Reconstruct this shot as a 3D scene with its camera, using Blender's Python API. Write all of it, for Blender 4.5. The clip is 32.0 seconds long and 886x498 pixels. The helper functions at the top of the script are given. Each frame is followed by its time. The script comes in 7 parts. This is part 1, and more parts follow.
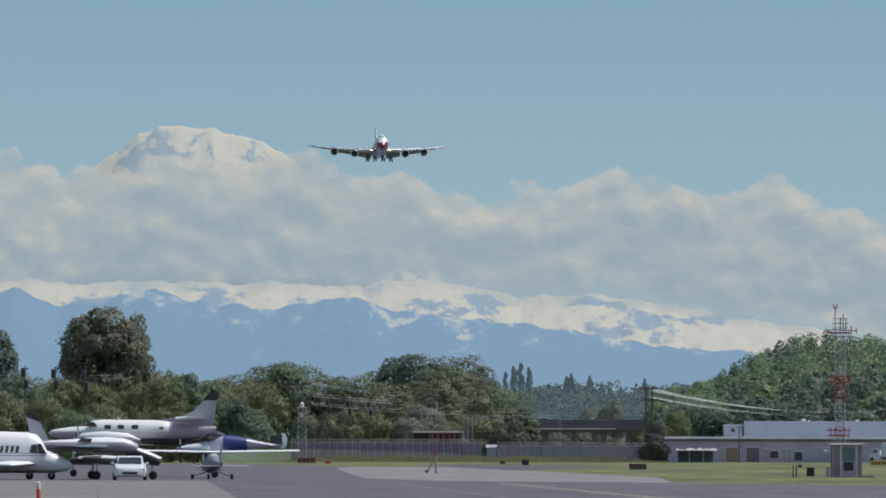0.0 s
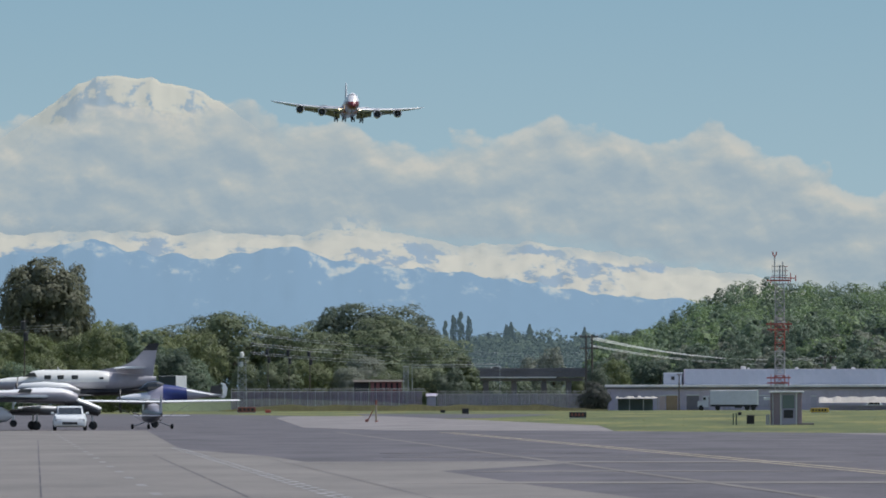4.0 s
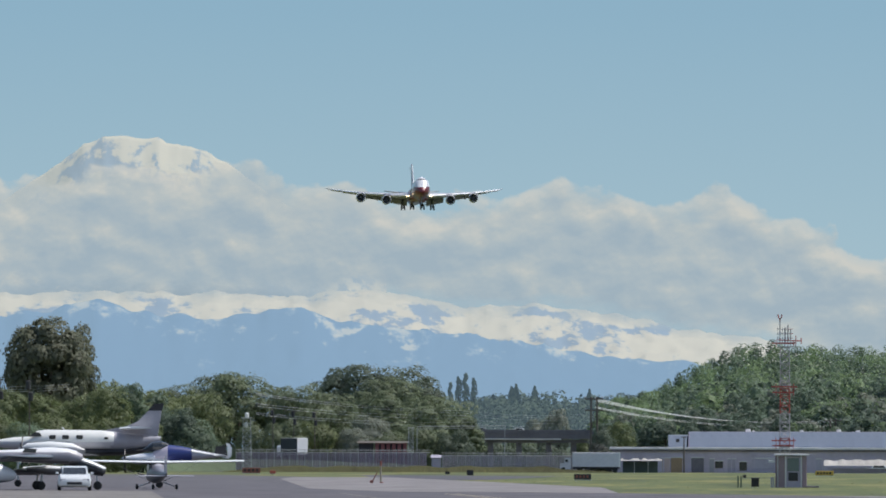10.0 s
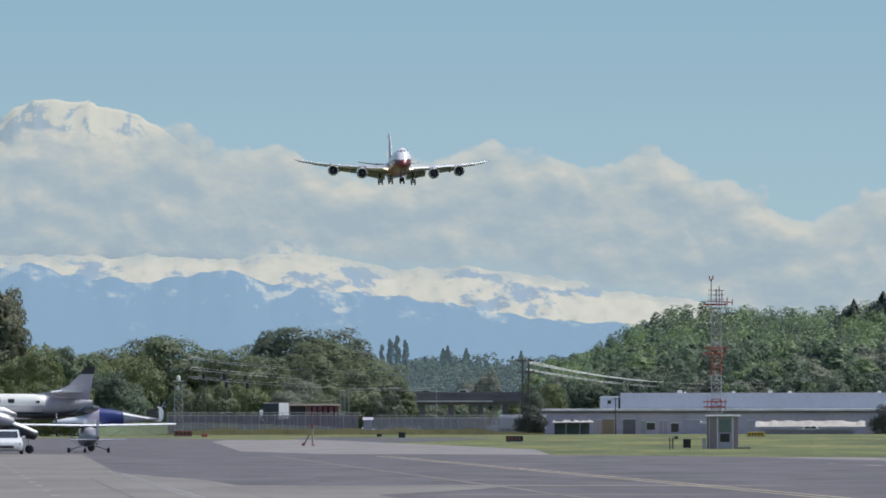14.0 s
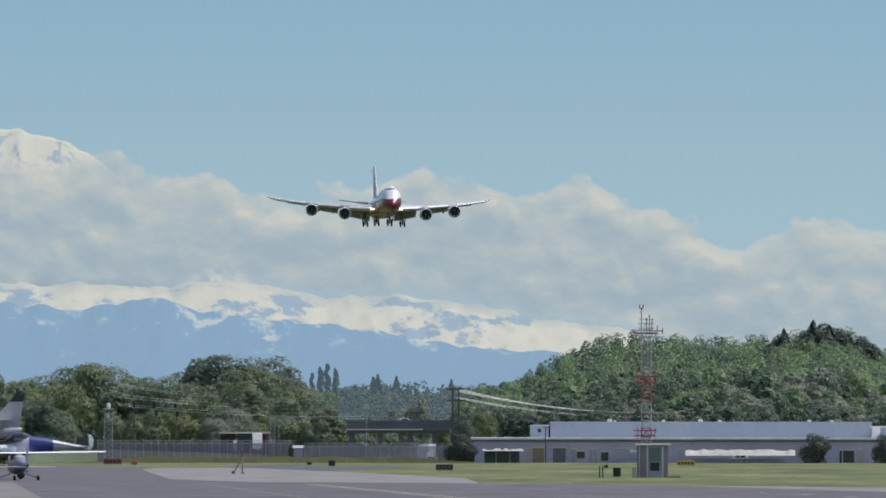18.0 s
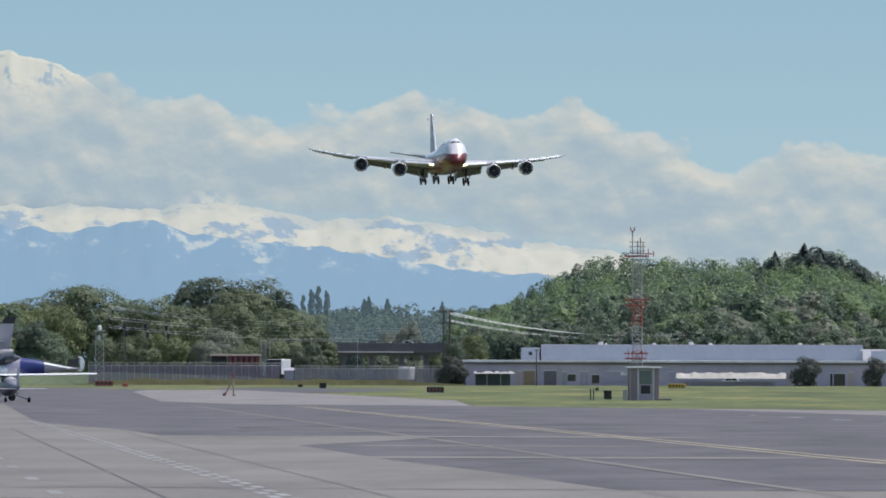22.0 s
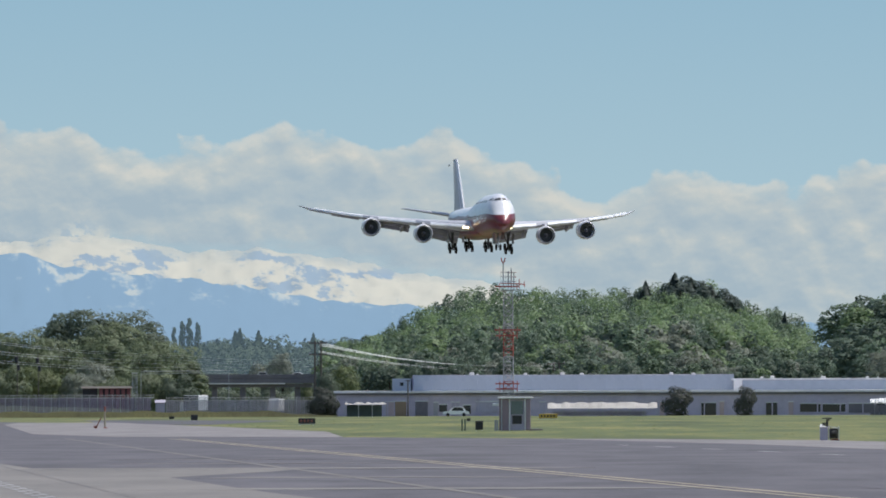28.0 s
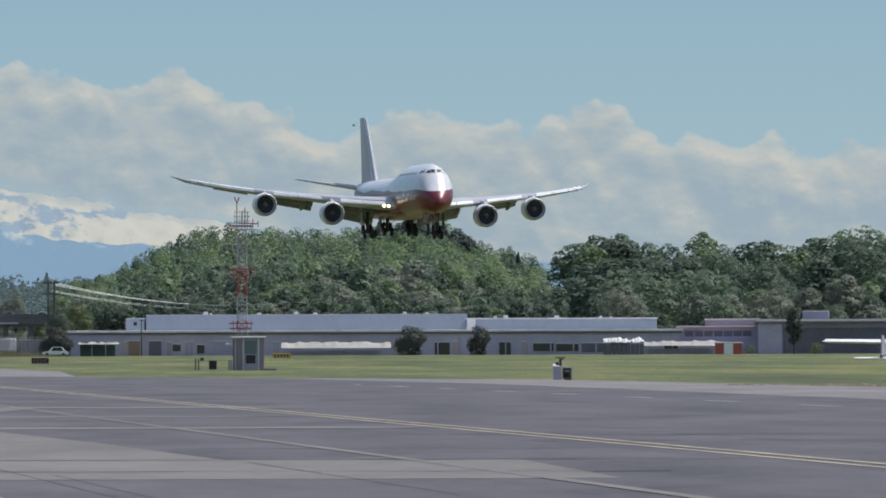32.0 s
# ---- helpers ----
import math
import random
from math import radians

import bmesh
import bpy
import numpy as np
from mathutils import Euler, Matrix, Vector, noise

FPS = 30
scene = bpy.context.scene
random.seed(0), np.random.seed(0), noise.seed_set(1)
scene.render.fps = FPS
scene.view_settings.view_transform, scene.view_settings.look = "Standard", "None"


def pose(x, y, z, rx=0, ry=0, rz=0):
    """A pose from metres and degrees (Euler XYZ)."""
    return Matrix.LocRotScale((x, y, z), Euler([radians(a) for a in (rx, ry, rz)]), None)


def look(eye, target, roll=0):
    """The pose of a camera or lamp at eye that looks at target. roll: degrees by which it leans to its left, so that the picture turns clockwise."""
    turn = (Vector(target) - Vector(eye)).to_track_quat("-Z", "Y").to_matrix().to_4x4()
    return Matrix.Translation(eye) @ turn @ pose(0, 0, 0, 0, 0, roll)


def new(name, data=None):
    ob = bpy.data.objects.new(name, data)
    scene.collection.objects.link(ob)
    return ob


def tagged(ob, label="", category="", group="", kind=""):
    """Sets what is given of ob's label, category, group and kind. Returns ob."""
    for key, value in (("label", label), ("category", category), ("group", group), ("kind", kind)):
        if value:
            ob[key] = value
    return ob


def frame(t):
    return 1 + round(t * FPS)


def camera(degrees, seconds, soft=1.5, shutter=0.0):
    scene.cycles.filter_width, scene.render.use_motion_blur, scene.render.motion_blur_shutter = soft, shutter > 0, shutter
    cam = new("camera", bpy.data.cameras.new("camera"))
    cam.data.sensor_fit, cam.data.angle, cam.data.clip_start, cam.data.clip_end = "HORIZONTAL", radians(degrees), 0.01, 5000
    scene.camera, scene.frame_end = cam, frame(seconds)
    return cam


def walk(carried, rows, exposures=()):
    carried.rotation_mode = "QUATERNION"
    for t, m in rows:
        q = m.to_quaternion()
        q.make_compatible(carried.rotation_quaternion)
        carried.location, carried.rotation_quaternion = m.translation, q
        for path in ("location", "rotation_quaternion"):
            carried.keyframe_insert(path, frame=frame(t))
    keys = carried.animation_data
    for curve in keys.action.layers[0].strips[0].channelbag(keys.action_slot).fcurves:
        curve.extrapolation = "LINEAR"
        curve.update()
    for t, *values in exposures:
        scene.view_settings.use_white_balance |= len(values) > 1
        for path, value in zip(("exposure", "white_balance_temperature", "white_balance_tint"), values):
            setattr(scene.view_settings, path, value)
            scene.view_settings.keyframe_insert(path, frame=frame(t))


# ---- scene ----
# Plan: the eye stands at (0, 0, 1.7) and looks along +y. u and v are bearing and elevation in 1/K radian from the mast's line and the horizon.
K = 11961.0
EYE = 1.7


def aim(yaw, pitch, roll):
    a, b = radians(yaw), radians(pitch)
    return look((0, 0, EYE), (100 * math.sin(a) * math.cos(b), 100 * math.cos(a) * math.cos(b), EYE + 100 * math.sin(b)), roll)


cam = camera(7.5, 32.0, 1.8)
walk(cam, [
    (0.0, aim(-3.341, 1.725, 0.14)), (0.5, aim(-3.314, 1.750, 0.05)), (1.0, aim(-3.410, 1.865, 0.26)), (1.5, aim(-3.442, 1.787, 0.17)),
    (2.0, aim(-3.412, 1.693, 0.18)), (2.5, aim(-3.290, 1.633, 0.19)), (3.0, aim(-3.201, 1.518, 0.14)), (3.5, aim(-3.004, 1.387, -0.02)),
    (5.5, aim(-2.562, 1.207, 0.01)), (6.0, aim(-2.714, 1.327, -0.08)), (6.5, aim(-2.808, 1.672, 0.02)), (7.0, aim(-2.846, 1.890, -0.01)),
    (7.5, aim(-3.042, 1.732, -0.00)), (8.0, aim(-2.978, 1.632, -0.06)), (8.5, aim(-2.878, 1.791, 0.15)), (9.0, aim(-2.850, 1.994, 0.27)),
    (9.5, aim(-2.901, 1.863, 0.20)), (10.0, aim(-2.874, 1.813, 0.15)), (10.5, aim(-2.812, 1.820, 0.33)), (11.0, aim(-3.111, 1.774, 0.09)),
    (11.5, aim(-2.979, 1.728, -0.09)), (12.0, aim(-2.997, 1.611, -0.22)), (12.5, aim(-2.612, 1.571, -0.31)), (13.0, aim(-2.595, 1.555, -0.46)),
    (13.5, aim(-2.286, 1.533, 0.00)), (14.0, aim(-2.290, 1.494, -0.06)), (14.5, aim(-2.291, 1.451, -0.03)), (16.5, aim(-1.986, 1.519, -0.04)),
    (17.0, aim(-1.869, 1.808, -0.08)), (17.5, aim(-1.834, 1.723, -0.15)), (18.0, aim(-1.700, 1.734, 0.05)), (18.5, aim(-1.698, 1.642, -0.40)),
    (19.0, aim(-1.620, 1.524, -0.03)), (19.5, aim(-1.603, 1.440, -0.09)), (20.0, aim(-1.585, 1.409, -0.11)), (20.5, aim(-1.851, 1.326, 0.06)),
    (21.0, aim(-1.826, 1.335, 0.09)), (21.5, aim(-1.732, 1.275, 0.21)), (22.0, aim(-1.624, 1.078, 0.14)), (22.5, aim(-1.175, 1.146, 0.13)),
    (23.0, aim(-1.384, 1.220, -0.13)), (23.5, aim(-1.252, 1.280, -0.22)), (24.0, aim(-1.110, 1.332, -0.17)), (24.5, aim(-0.954, 1.388, -0.14)),
    (25.0, aim(-0.841, 1.386, -0.05)), (25.5, aim(-0.747, 1.304, -0.02)), (27.5, aim(-0.564, 1.291, 0.13)), (28.0, aim(-0.528, 1.340, -0.17)),
    (28.5, aim(0.131, 1.308, 0.16)), (29.0, aim(0.523, 1.222, 0.03)), (29.5, aim(0.691, 1.101, 0.04)), (30.0, aim(0.786, 0.963, 0.16)),
    (30.5, aim(0.914, 0.956, 0.02)), (31.0, aim(1.442, 1.055, -0.23)), (31.5, aim(1.507, 0.995, -0.05)), (32.0, aim(1.728, 0.821, -0.19)),
], [(0, -0.22), (3.5, -0.18), (6, -0.05), (9, -0.05), (14, -0.02), (19, -0.05), (20.5, 0.05), (30, 0.05), (31, -0.03), (32, -0.12)])

# ---- light ----
SUN_EL, SUN_AZ = radians(63), radians(78)
world = bpy.data.worlds.new("sky")
scene.world = world
world.use_nodes = True
wn = world.node_tree
sky = wn.nodes.new("ShaderNodeTexSky")
sky.sky_type, sky.sun_disc, sky.sun_elevation, sky.sun_rotation = "NISHITA", False, SUN_EL, SUN_AZ
wn.links.new(sky.outputs[0], wn.nodes["Background"].inputs[0])
wn.nodes["Background"].inputs[1].default_value = 0.15
sun = new("sun", bpy.data.lights.new("sun", "SUN"))
sun.data.energy, sun.data.angle, sun.data.color = 4.4, radians(0.6), (1.0, 0.96, 0.92)
sun_dir = Vector((math.sin(SUN_AZ) * math.cos(SUN_EL), math.cos(SUN_AZ) * math.cos(SUN_EL), math.sin(SUN_EL)))
sun.matrix_world = look(sun_dir * 100, (0, 0, 0))


# ---- materials ----
def nd(tree, kind, **inputs):
    n = tree.nodes.new(kind)
    for key, value in inputs.items():
        n.inputs[key.replace("_", " ")].default_value = value
    return n


def ramp(tree, fac, stops, mode="LINEAR"):
    r = tree.nodes.new("ShaderNodeValToRGB")
    r.color_ramp.interpolation = mode
    while len(r.color_ramp.elements) < len(stops):
        r.color_ramp.elements.new(0.5)
    for e, (p, c) in zip(r.color_ramp.elements, stops):
        e.position = p
        e.color = (*c, 1) if isinstance(c, tuple) else (c, c, c, 1)
    tree.links.new(fac, r.inputs[0])
    return r.outputs[0]


def calc(tree, op, a, b=0.0, c=None):
    n = tree.nodes.new("ShaderNodeMath")
    n.operation = op
    for i, v in enumerate((a, b) if c is None else (a, b, c)):
        if isinstance(v, (int, float)):
            n.inputs[i].default_value = v
        else:
            tree.links.new(v, n.inputs[i])
    return n.outputs[0]


def blend(tree, fac, a, b):
    n = tree.nodes.new("ShaderNodeMix")
    n.data_type = "RGBA"
    for i, v in ((0, fac), (6, a), (7, b)):
        if isinstance(v, (int, float)):
            n.inputs[i].default_value = v
        elif isinstance(v, tuple):
            n.inputs[i].default_value = (*v, 1)
        else:
            tree.links.new(v, n.inputs[i])
    return n.outputs[2]


def fbm(tree, vec, scale, detail=5.0, rough=0.55, squash=None):
    if squash:
        m = tree.nodes.new("ShaderNodeMapping")
        m.inputs["Scale"].default_value = squash
        tree.links.new(vec, m.inputs[0])
        vec = m.outputs[0]
    n = nd(tree, "ShaderNodeTexNoise", Scale=scale, Detail=detail, Roughness=rough)
    tree.links.new(vec, n.inputs["Vector"])
    return n.outputs[0]


def coords(tree, out="Object"):
    return tree.nodes.new("ShaderNodeTexCoord").outputs[out]


def mat(name, col, rough=0.6, metal=0.0, var=0.18, size=1.0, bump=0.15, col2=None, spread=0.0, squash=None, trans=0.0):
    """A surface with stains at two scales round its colour; spread varies it from object to object and piece to piece."""
    m = bpy.data.materials.new(name)
    m.use_nodes = True
    t = m.node_tree
    bsdf = t.nodes["Principled BSDF"]
    p = coords(t)
    big = fbm(t, p, 0.6 / size, 4.0, 0.6, squash)
    fine = fbm(t, p, 7.0 / size, 6.0, 0.65, squash)
    dark = tuple(c * (1 - 1.6 * var) for c in col)
    lite = tuple(min(1, c * (1 + 1.3 * var)) for c in (col2 or col))
    f = calc(t, "ADD", calc(t, "MULTIPLY", big, 0.62), calc(t, "MULTIPLY", fine, 0.38))
    c = ramp(t, f, [(0.3, dark), (0.5, col), (0.7, lite)])
    if spread:
        r = calc(t, "ADD", t.nodes.new("ShaderNodeObjectInfo").outputs["Random"], t.nodes.new("ShaderNodeNewGeometry").outputs["Random Per Island"])
        h = nd(t, "ShaderNodeHueSaturation")
        t.links.new(c, h.inputs["Color"])
        t.links.new(calc(t, "MULTIPLY_ADD", r, spread, 1 - spread), h.inputs["Value"])
        t.links.new(calc(t, "MULTIPLY_ADD", r, 0.03 * min(1, spread * 2), 0.485), h.inputs["Hue"])
        c = h.outputs[0]
    t.links.new(c, bsdf.inputs["Base Color"])
    t.links.new(calc(t, "MULTIPLY_ADD", fine, 0.25, rough - 0.12), bsdf.inputs["Roughness"])
    bsdf.inputs["Metallic"].default_value = metal
    if trans:
        bsdf.inputs["Transmission Weight"].default_value = 0.0
        tl = nd(t, "ShaderNodeBsdfTranslucent")
        t.links.new(c, tl.inputs[0])
        mx = nd(t, "ShaderNodeMixShader")
        mx.inputs[0].default_value = trans
        t.links.new(bsdf.outputs[0], mx.inputs[1])
        t.links.new(tl.outputs[0], mx.inputs[2])
        t.links.new(mx.outputs[0], t.nodes["Material Output"].inputs[0])
    if bump:
        b = nd(t, "ShaderNodeBump", Strength=bump, Distance=0.05 * size)
        t.links.new(fine, b.inputs["Height"])
        t.links.new(b.outputs[0], bsdf.inputs["Normal"])
    return m


def glow(name, col, power):
    m = bpy.data.materials.new(name)
    m.use_nodes = True
    t = m.node_tree
    e = nd(t, "ShaderNodeEmission", Strength=power)
    e.inputs[0].default_value = (*col, 1)
    t.links.new(e.outputs[0], t.nodes["Material Output"].inputs[0])
    return m


ASPHALT = mat("asphalt", (0.077, 0.070, 0.076), 0.85, 0, 0.40, 2.2, 0.25, squash=(1, 0.3, 1))
PALE = mat("pale_concrete", (0.168, 0.153, 0.149), 0.85, 0, 0.28, 2.4, 0.2, squash=(1, 0.3, 1))
SLAB = mat("apron_concrete", (0.146, 0.133, 0.120), 0.85, 0, 0.24, 2.6, 0.2, squash=(1, 0.3, 1))
TAR = mat("tar_joint", (0.062, 0.058, 0.064), 0.8, 0, 0.2, 3.0)
YELLOW = mat("yellow_paint", (0.30, 0.255, 0.180), 0.7, 0, 0.35, 2.0, 0.1)
LINEW = mat("white_paint_line", (0.25, 0.245, 0.24), 0.7, 0, 0.35, 1.2, 0.1)
GRASS = mat("grass", (0.080, 0.098, 0.023), 0.9, 0, 0.5, 7.0, 0.4, col2=(0.152, 0.126, 0.038), squash=(1, 0.12, 1))
BLADES = mat("grass_blades", (0.135, 0.150, 0.060), 0.9, 0, 0.3, 8.0, 0, col2=(0.15, 0.135, 0.06), spread=0.12, trans=0.55)
SOIL = mat("bare_soil", (0.16, 0.12, 0.08), 0.95, 0, 0.3, 3.0)
WHITE = mat("white_paint", (0.78, 0.78, 0.76), 0.35, 0, 0.06, 2.0, 0.02)
OFFW = mat("weathered_white", (0.6, 0.6, 0.58), 0.55, 0, 0.12, 2.0, 0.05)
RED = mat("red_paint", (0.38, 0.075, 0.06), 0.5, 0, 0.15, 1.0, 0.05)
CONE = mat("faded_red_plastic", (0.56, 0.085, 0.045), 0.5, 0, 0.12, 0.3, 0.03)
BLACK = mat("black_paint", (0.02, 0.02, 0.022), 0.55, 0, 0.2, 1.0, 0.05)
TYRE = mat("tyre_rubber", (0.018, 0.018, 0.018), 0.8, 0, 0.2, 0.4, 0.1)
GREY = mat("grey_paint", (0.30, 0.30, 0.33), 0.6, 0, 0.12, 2.0, 0.05)
LILAC = mat("grey_wall_panel", (0.375, 0.35, 0.42), 0.75, 0, 0.14, 4.0, 0.08)
ROOFB = mat("blue_grey_metal_roof", (0.31, 0.34, 0.415), 0.55, 0.1, 0.1, 7.0, 0.05, spread=0.05)
ROOFL = mat("light_roof_edge", (0.68, 0.66, 0.66), 0.6, 0, 0.2, 2.0, 0.05)
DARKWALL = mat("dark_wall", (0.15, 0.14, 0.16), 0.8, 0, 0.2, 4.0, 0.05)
WALLG = mat("painted_block_wall", (0.44, 0.395, 0.475), 0.8, 0, 0.14, 6.0, 0.1)
TAN = mat("tan_panel", (0.27, 0.19, 0.12), 0.75, 0, 0.15, 3.0, 0.05)
PINK = mat("pinkish_trim", (0.44, 0.34, 0.33), 0.75, 0, 0.12, 3.0, 0.05)
GLASS = mat("dark_glass", (0.03, 0.035, 0.04), 0.12, 0, 0.1, 2.0, 0)
STEEL = mat("galvanised_steel", (0.42, 0.43, 0.44), 0.45, 0.6, 0.12, 0.6, 0.03)
CANVAS = mat("weathered_canvas", (0.36, 0.34, 0.31), 0.8, 0, 0.2, 2.0, 0.1)
WIRE = mat("aluminium_cable", (0.8, 0.8, 0.79), 0.35, 0.15, 0.05, 1.0, 0)
WOOD = mat("weathered_timber", (0.10, 0.085, 0.07), 0.85, 0, 0.2, 2.0, 0.15)
BRICK = mat("red_brick", (0.25, 0.09, 0.07), 0.85, 0, 0.2, 2.0, 0.1)
BARK = mat("bark", (0.09, 0.07, 0.055), 0.9, 0, 0.25, 1.0, 0.3)
LEAF = mat("broad_leaves", (0.137, 0.200, 0.124), 0.6, 0, 0.25, 5.0, 0, spread=0.09, trans=0.45)
LEAFL = mat("light_leaves", (0.142, 0.182, 0.078), 0.6, 0, 0.22, 5.0, 0, spread=0.09, trans=0.45)
LEAFG = mat("greyish_leaves", (0.200, 0.228, 0.176), 0.6, 0, 0.22, 5.0, 0, spread=0.09, trans=0.45)
LEAFD = mat("dark_leaves", (0.104, 0.149, 0.106), 0.65, 0, 0.25, 4.0, 0, spread=0.09, trans=0.45)
NEEDLE = mat("conifer_needles", (0.095, 0.130, 0.112), 0.65, 0, 0.25, 4.0, 0, spread=0.09, trans=0.45)
FENCEL = mat("mid_green_leaves", (0.156, 0.200, 0.110), 0.6, 0, 0.25, 5.0, 0, spread=0.09, trans=0.45)
FENCED = mat("deep_green_leaves", (0.108, 0.143, 0.098), 0.65, 0, 0.25, 4.0, 0, spread=0.09, trans=0.45)
LEAFH = mat("fresh_leaves", (0.168, 0.250, 0.120), 0.6, 0, 0.22, 5.0, 0, spread=0.09, trans=0.45)
HILLG = mat("undergrowth", (0.07, 0.095, 0.048), 0.9, 0, 0.35, 20.0, 0.4)
BLUE = mat("navy_paint", (0.02, 0.035, 0.16), 0.35, 0, 0.1, 1.0, 0.02)
SILVER = mat("silver_grey_paint", (0.36, 0.37, 0.40), 0.35, 0.3, 0.08, 2.0, 0.02)
LAMPGLOW = glow("landing_light", (1.0, 0.76, 0.45), 7.0)


# ---- mesh tools ----
class Geo:
    """Collects points and faces of one mesh."""

    def __init__(self):
        self.v, self.f = [], []

    def add(self, pts, faces):
        n = len(self.v)
        self.v += [tuple(p) for p in pts]
        self.f += [tuple(i + n for i in q) for q in faces]
        return self

    def box(self, x0, x1, y0, y1, z0, z1, cut=0.0):
        """A box; cut bevels its upright edges and its top rim."""
        if cut:
            c = cut
            ring = [(x0 + c, y0), (x1 - c, y0), (x1, y0 + c), (x1, y1 - c), (x1 - c, y1), (x0 + c, y1), (x0, y1 - c), (x0, y0 + c)]
            mx, my = (x0 + x1) / 2, (y0 + y1) / 2
            top = [(mx + (x - mx) * (1 - 2 * c / (x1 - x0)), my + (y - my) * (1 - 2 * c / (y1 - y0)), z1) for x, y in ring]
            return self.loft([[(x, y, z0) for x, y in ring], [(x, y, z1 - c) for x, y in ring], top])
        p = [(x, y, z) for z in (z0, z1) for x, y in ((x0, y0), (x1, y0), (x1, y1), (x0, y1))]
        return self.add(p, [(3, 2, 1, 0), (4, 5, 6, 7), (0, 1, 5, 4), (1, 2, 6, 5), (2, 3, 7, 6), (3, 0, 4, 7)])

    def loft(self, rings, caps=True):
        n = len(rings[0])
        faces = []
        for k in range(len(rings) - 1):
            for i in range(n):
                j = (i + 1) % n
                faces.append((k * n + i, k * n + j, (k + 1) * n + j, (k + 1) * n + i))
        if caps:
            faces.append(tuple(reversed(range(n))))
            faces.append(tuple((len(rings) - 1) * n + i for i in range(n)))
        return self.add([p for r in rings for p in r], faces)

    def tube(self, a, b, r, r2=None, n=6):
        a, b = Vector(a), Vector(b)
        q = (b - a).to_track_quat("Z", "Y")
        ring = lambda c, s: [c + q @ Vector((s * math.cos(2 * math.pi * i / n), s * math.sin(2 * math.pi * i / n), 0)) for i in range(n)]
        return self.loft([ring(a, r), ring(b, r if r2 is None else r2)])

    def lathe(self, a, axis, prof, n=16, caps=True):
        """Turns (distance along the axis, radius) about the axis through a."""
        a, q = Vector(a), Vector(axis).to_track_quat("Z", "Y")
        return self.loft([[a + q @ Vector((r * math.cos(2 * math.pi * i / n), r * math.sin(2 * math.pi * i / n), s)) for i in range(n)] for s, r in prof], caps)

    def prism(self, poly, z0, z1):
        return self.loft([[(x, y, z0) for x, y in poly], [(x, y, z1) for x, y in poly]])

    def side(self, poly, x0, x1):
        """A profile in y and z pushed along x."""
        return self.loft([[(x0, y, z) for y, z in poly], [(x1, y, z) for y, z in poly]])


def mesh_of(name, g, material, smooth=False):
    me = bpy.data.meshes.new(name)
    me.from_pydata([tuple(p) for p in g.v], [], g.f)
    bm = bmesh.new()
    bm.from_mesh(me)
    bmesh.ops.recalc_face_normals(bm, faces=bm.faces)
    bm.to_mesh(me)
    bm.free()
    me.materials.append(material)
    if smooth:
        me.polygons.foreach_set("use_smooth", [True] * len(me.polygons))
        me.set_sharp_from_angle(angle=radians(40))
    return me


def part(name, g, material, parent, label="", smooth=False):
    ob = new(name, mesh_of(name, g, material, smooth))
    ob.parent = parent
    return tagged(ob, label)


def piece(name, me, parent, m):
    """One more object on a shared mesh."""
    ob = new(name, me)
    ob.parent = parent
    ob.matrix_basis = m
    return ob


def spot(u, d, z=0.0, turn=0.0):
    """A pose on the plan at bearing u and distance d, its own -y towards the eye, turned by degrees to its left."""
    a = u / K
    return pose(d * math.sin(a), d * math.cos(a), z, 0, 0, turn - math.degrees(a))


def up(v, d):
    """The height above ground of elevation v at distance d."""
    return EYE + d * v / K


def thing(name, m, label, category, group="", kind=""):
    ob = new(name)
    ob.matrix_basis = m
    return tagged(ob, label, category, group, kind)


def flat(name, poly, z, material, label, category=""):
    g = Geo().prism(poly, z - 0.3, z)
    ob = new(name, mesh_of(name, g, material))
    return tagged(ob, label, category, kind="structure")


def quick_mesh(name, v, f, material, normals=None):
    """A mesh of many faces, all with the same number of corners, from arrays."""
    me = bpy.data.meshes.new(name)
    k = f.shape[1]
    me.vertices.add(len(v))
    me.vertices.foreach_set("co", np.asarray(v, np.float32).ravel())
    me.loops.add(f.size)
    me.loops.foreach_set("vertex_index", np.asarray(f, np.int32).ravel())
    me.polygons.add(len(f))
    me.polygons.foreach_set("loop_start", np.arange(len(f), dtype=np.int32) * k)
    me.update(calc_edges=True)
    if normals is not None:
        me.polygons.foreach_set("use_smooth", [True] * len(me.polygons))
        me.normals_split_custom_set_from_vertices(normals)
    me.materials.append(material)
    return me


# ---- ground ----
ring = [(4850 * math.cos(a * math.pi / 48), 4850 * math.sin(a * math.pi / 48)) for a in range(96)]
flat("ground", ring, -0.03, GRASS, "flat mown grass field reaching to the horizon", "grass")
flat("apron", [(-9, 386), (5.3, 357), (15.6, 335), (26, 268), (75, 110), (160, -120), (-330, -120), (-330, 1150), (-77, 920), (-53, 780), (-52, 700), (-23, 399)],
     0.0, ASPHALT, "worn dark grey asphalt apron with taxi lines", "apron")
flat("taxiway", [(-9.3, 386), (-12.5, 473), (-27, 615), (-46, 790), (-57, 790), (-52, 700), (-31, 442), (-23, 399)], 0.006, PALE, "pale grey concrete taxiway mouth", "taxiway")
flat("shoulder", [(2.0, 360), (5.3, 357.2), (15.6, 335.2), (26, 268.2), (75, 110.2), (62, 110), (20, 206), (11, 300)], 0.006, PALE, "pale concrete shoulder along the grass", "pavement")
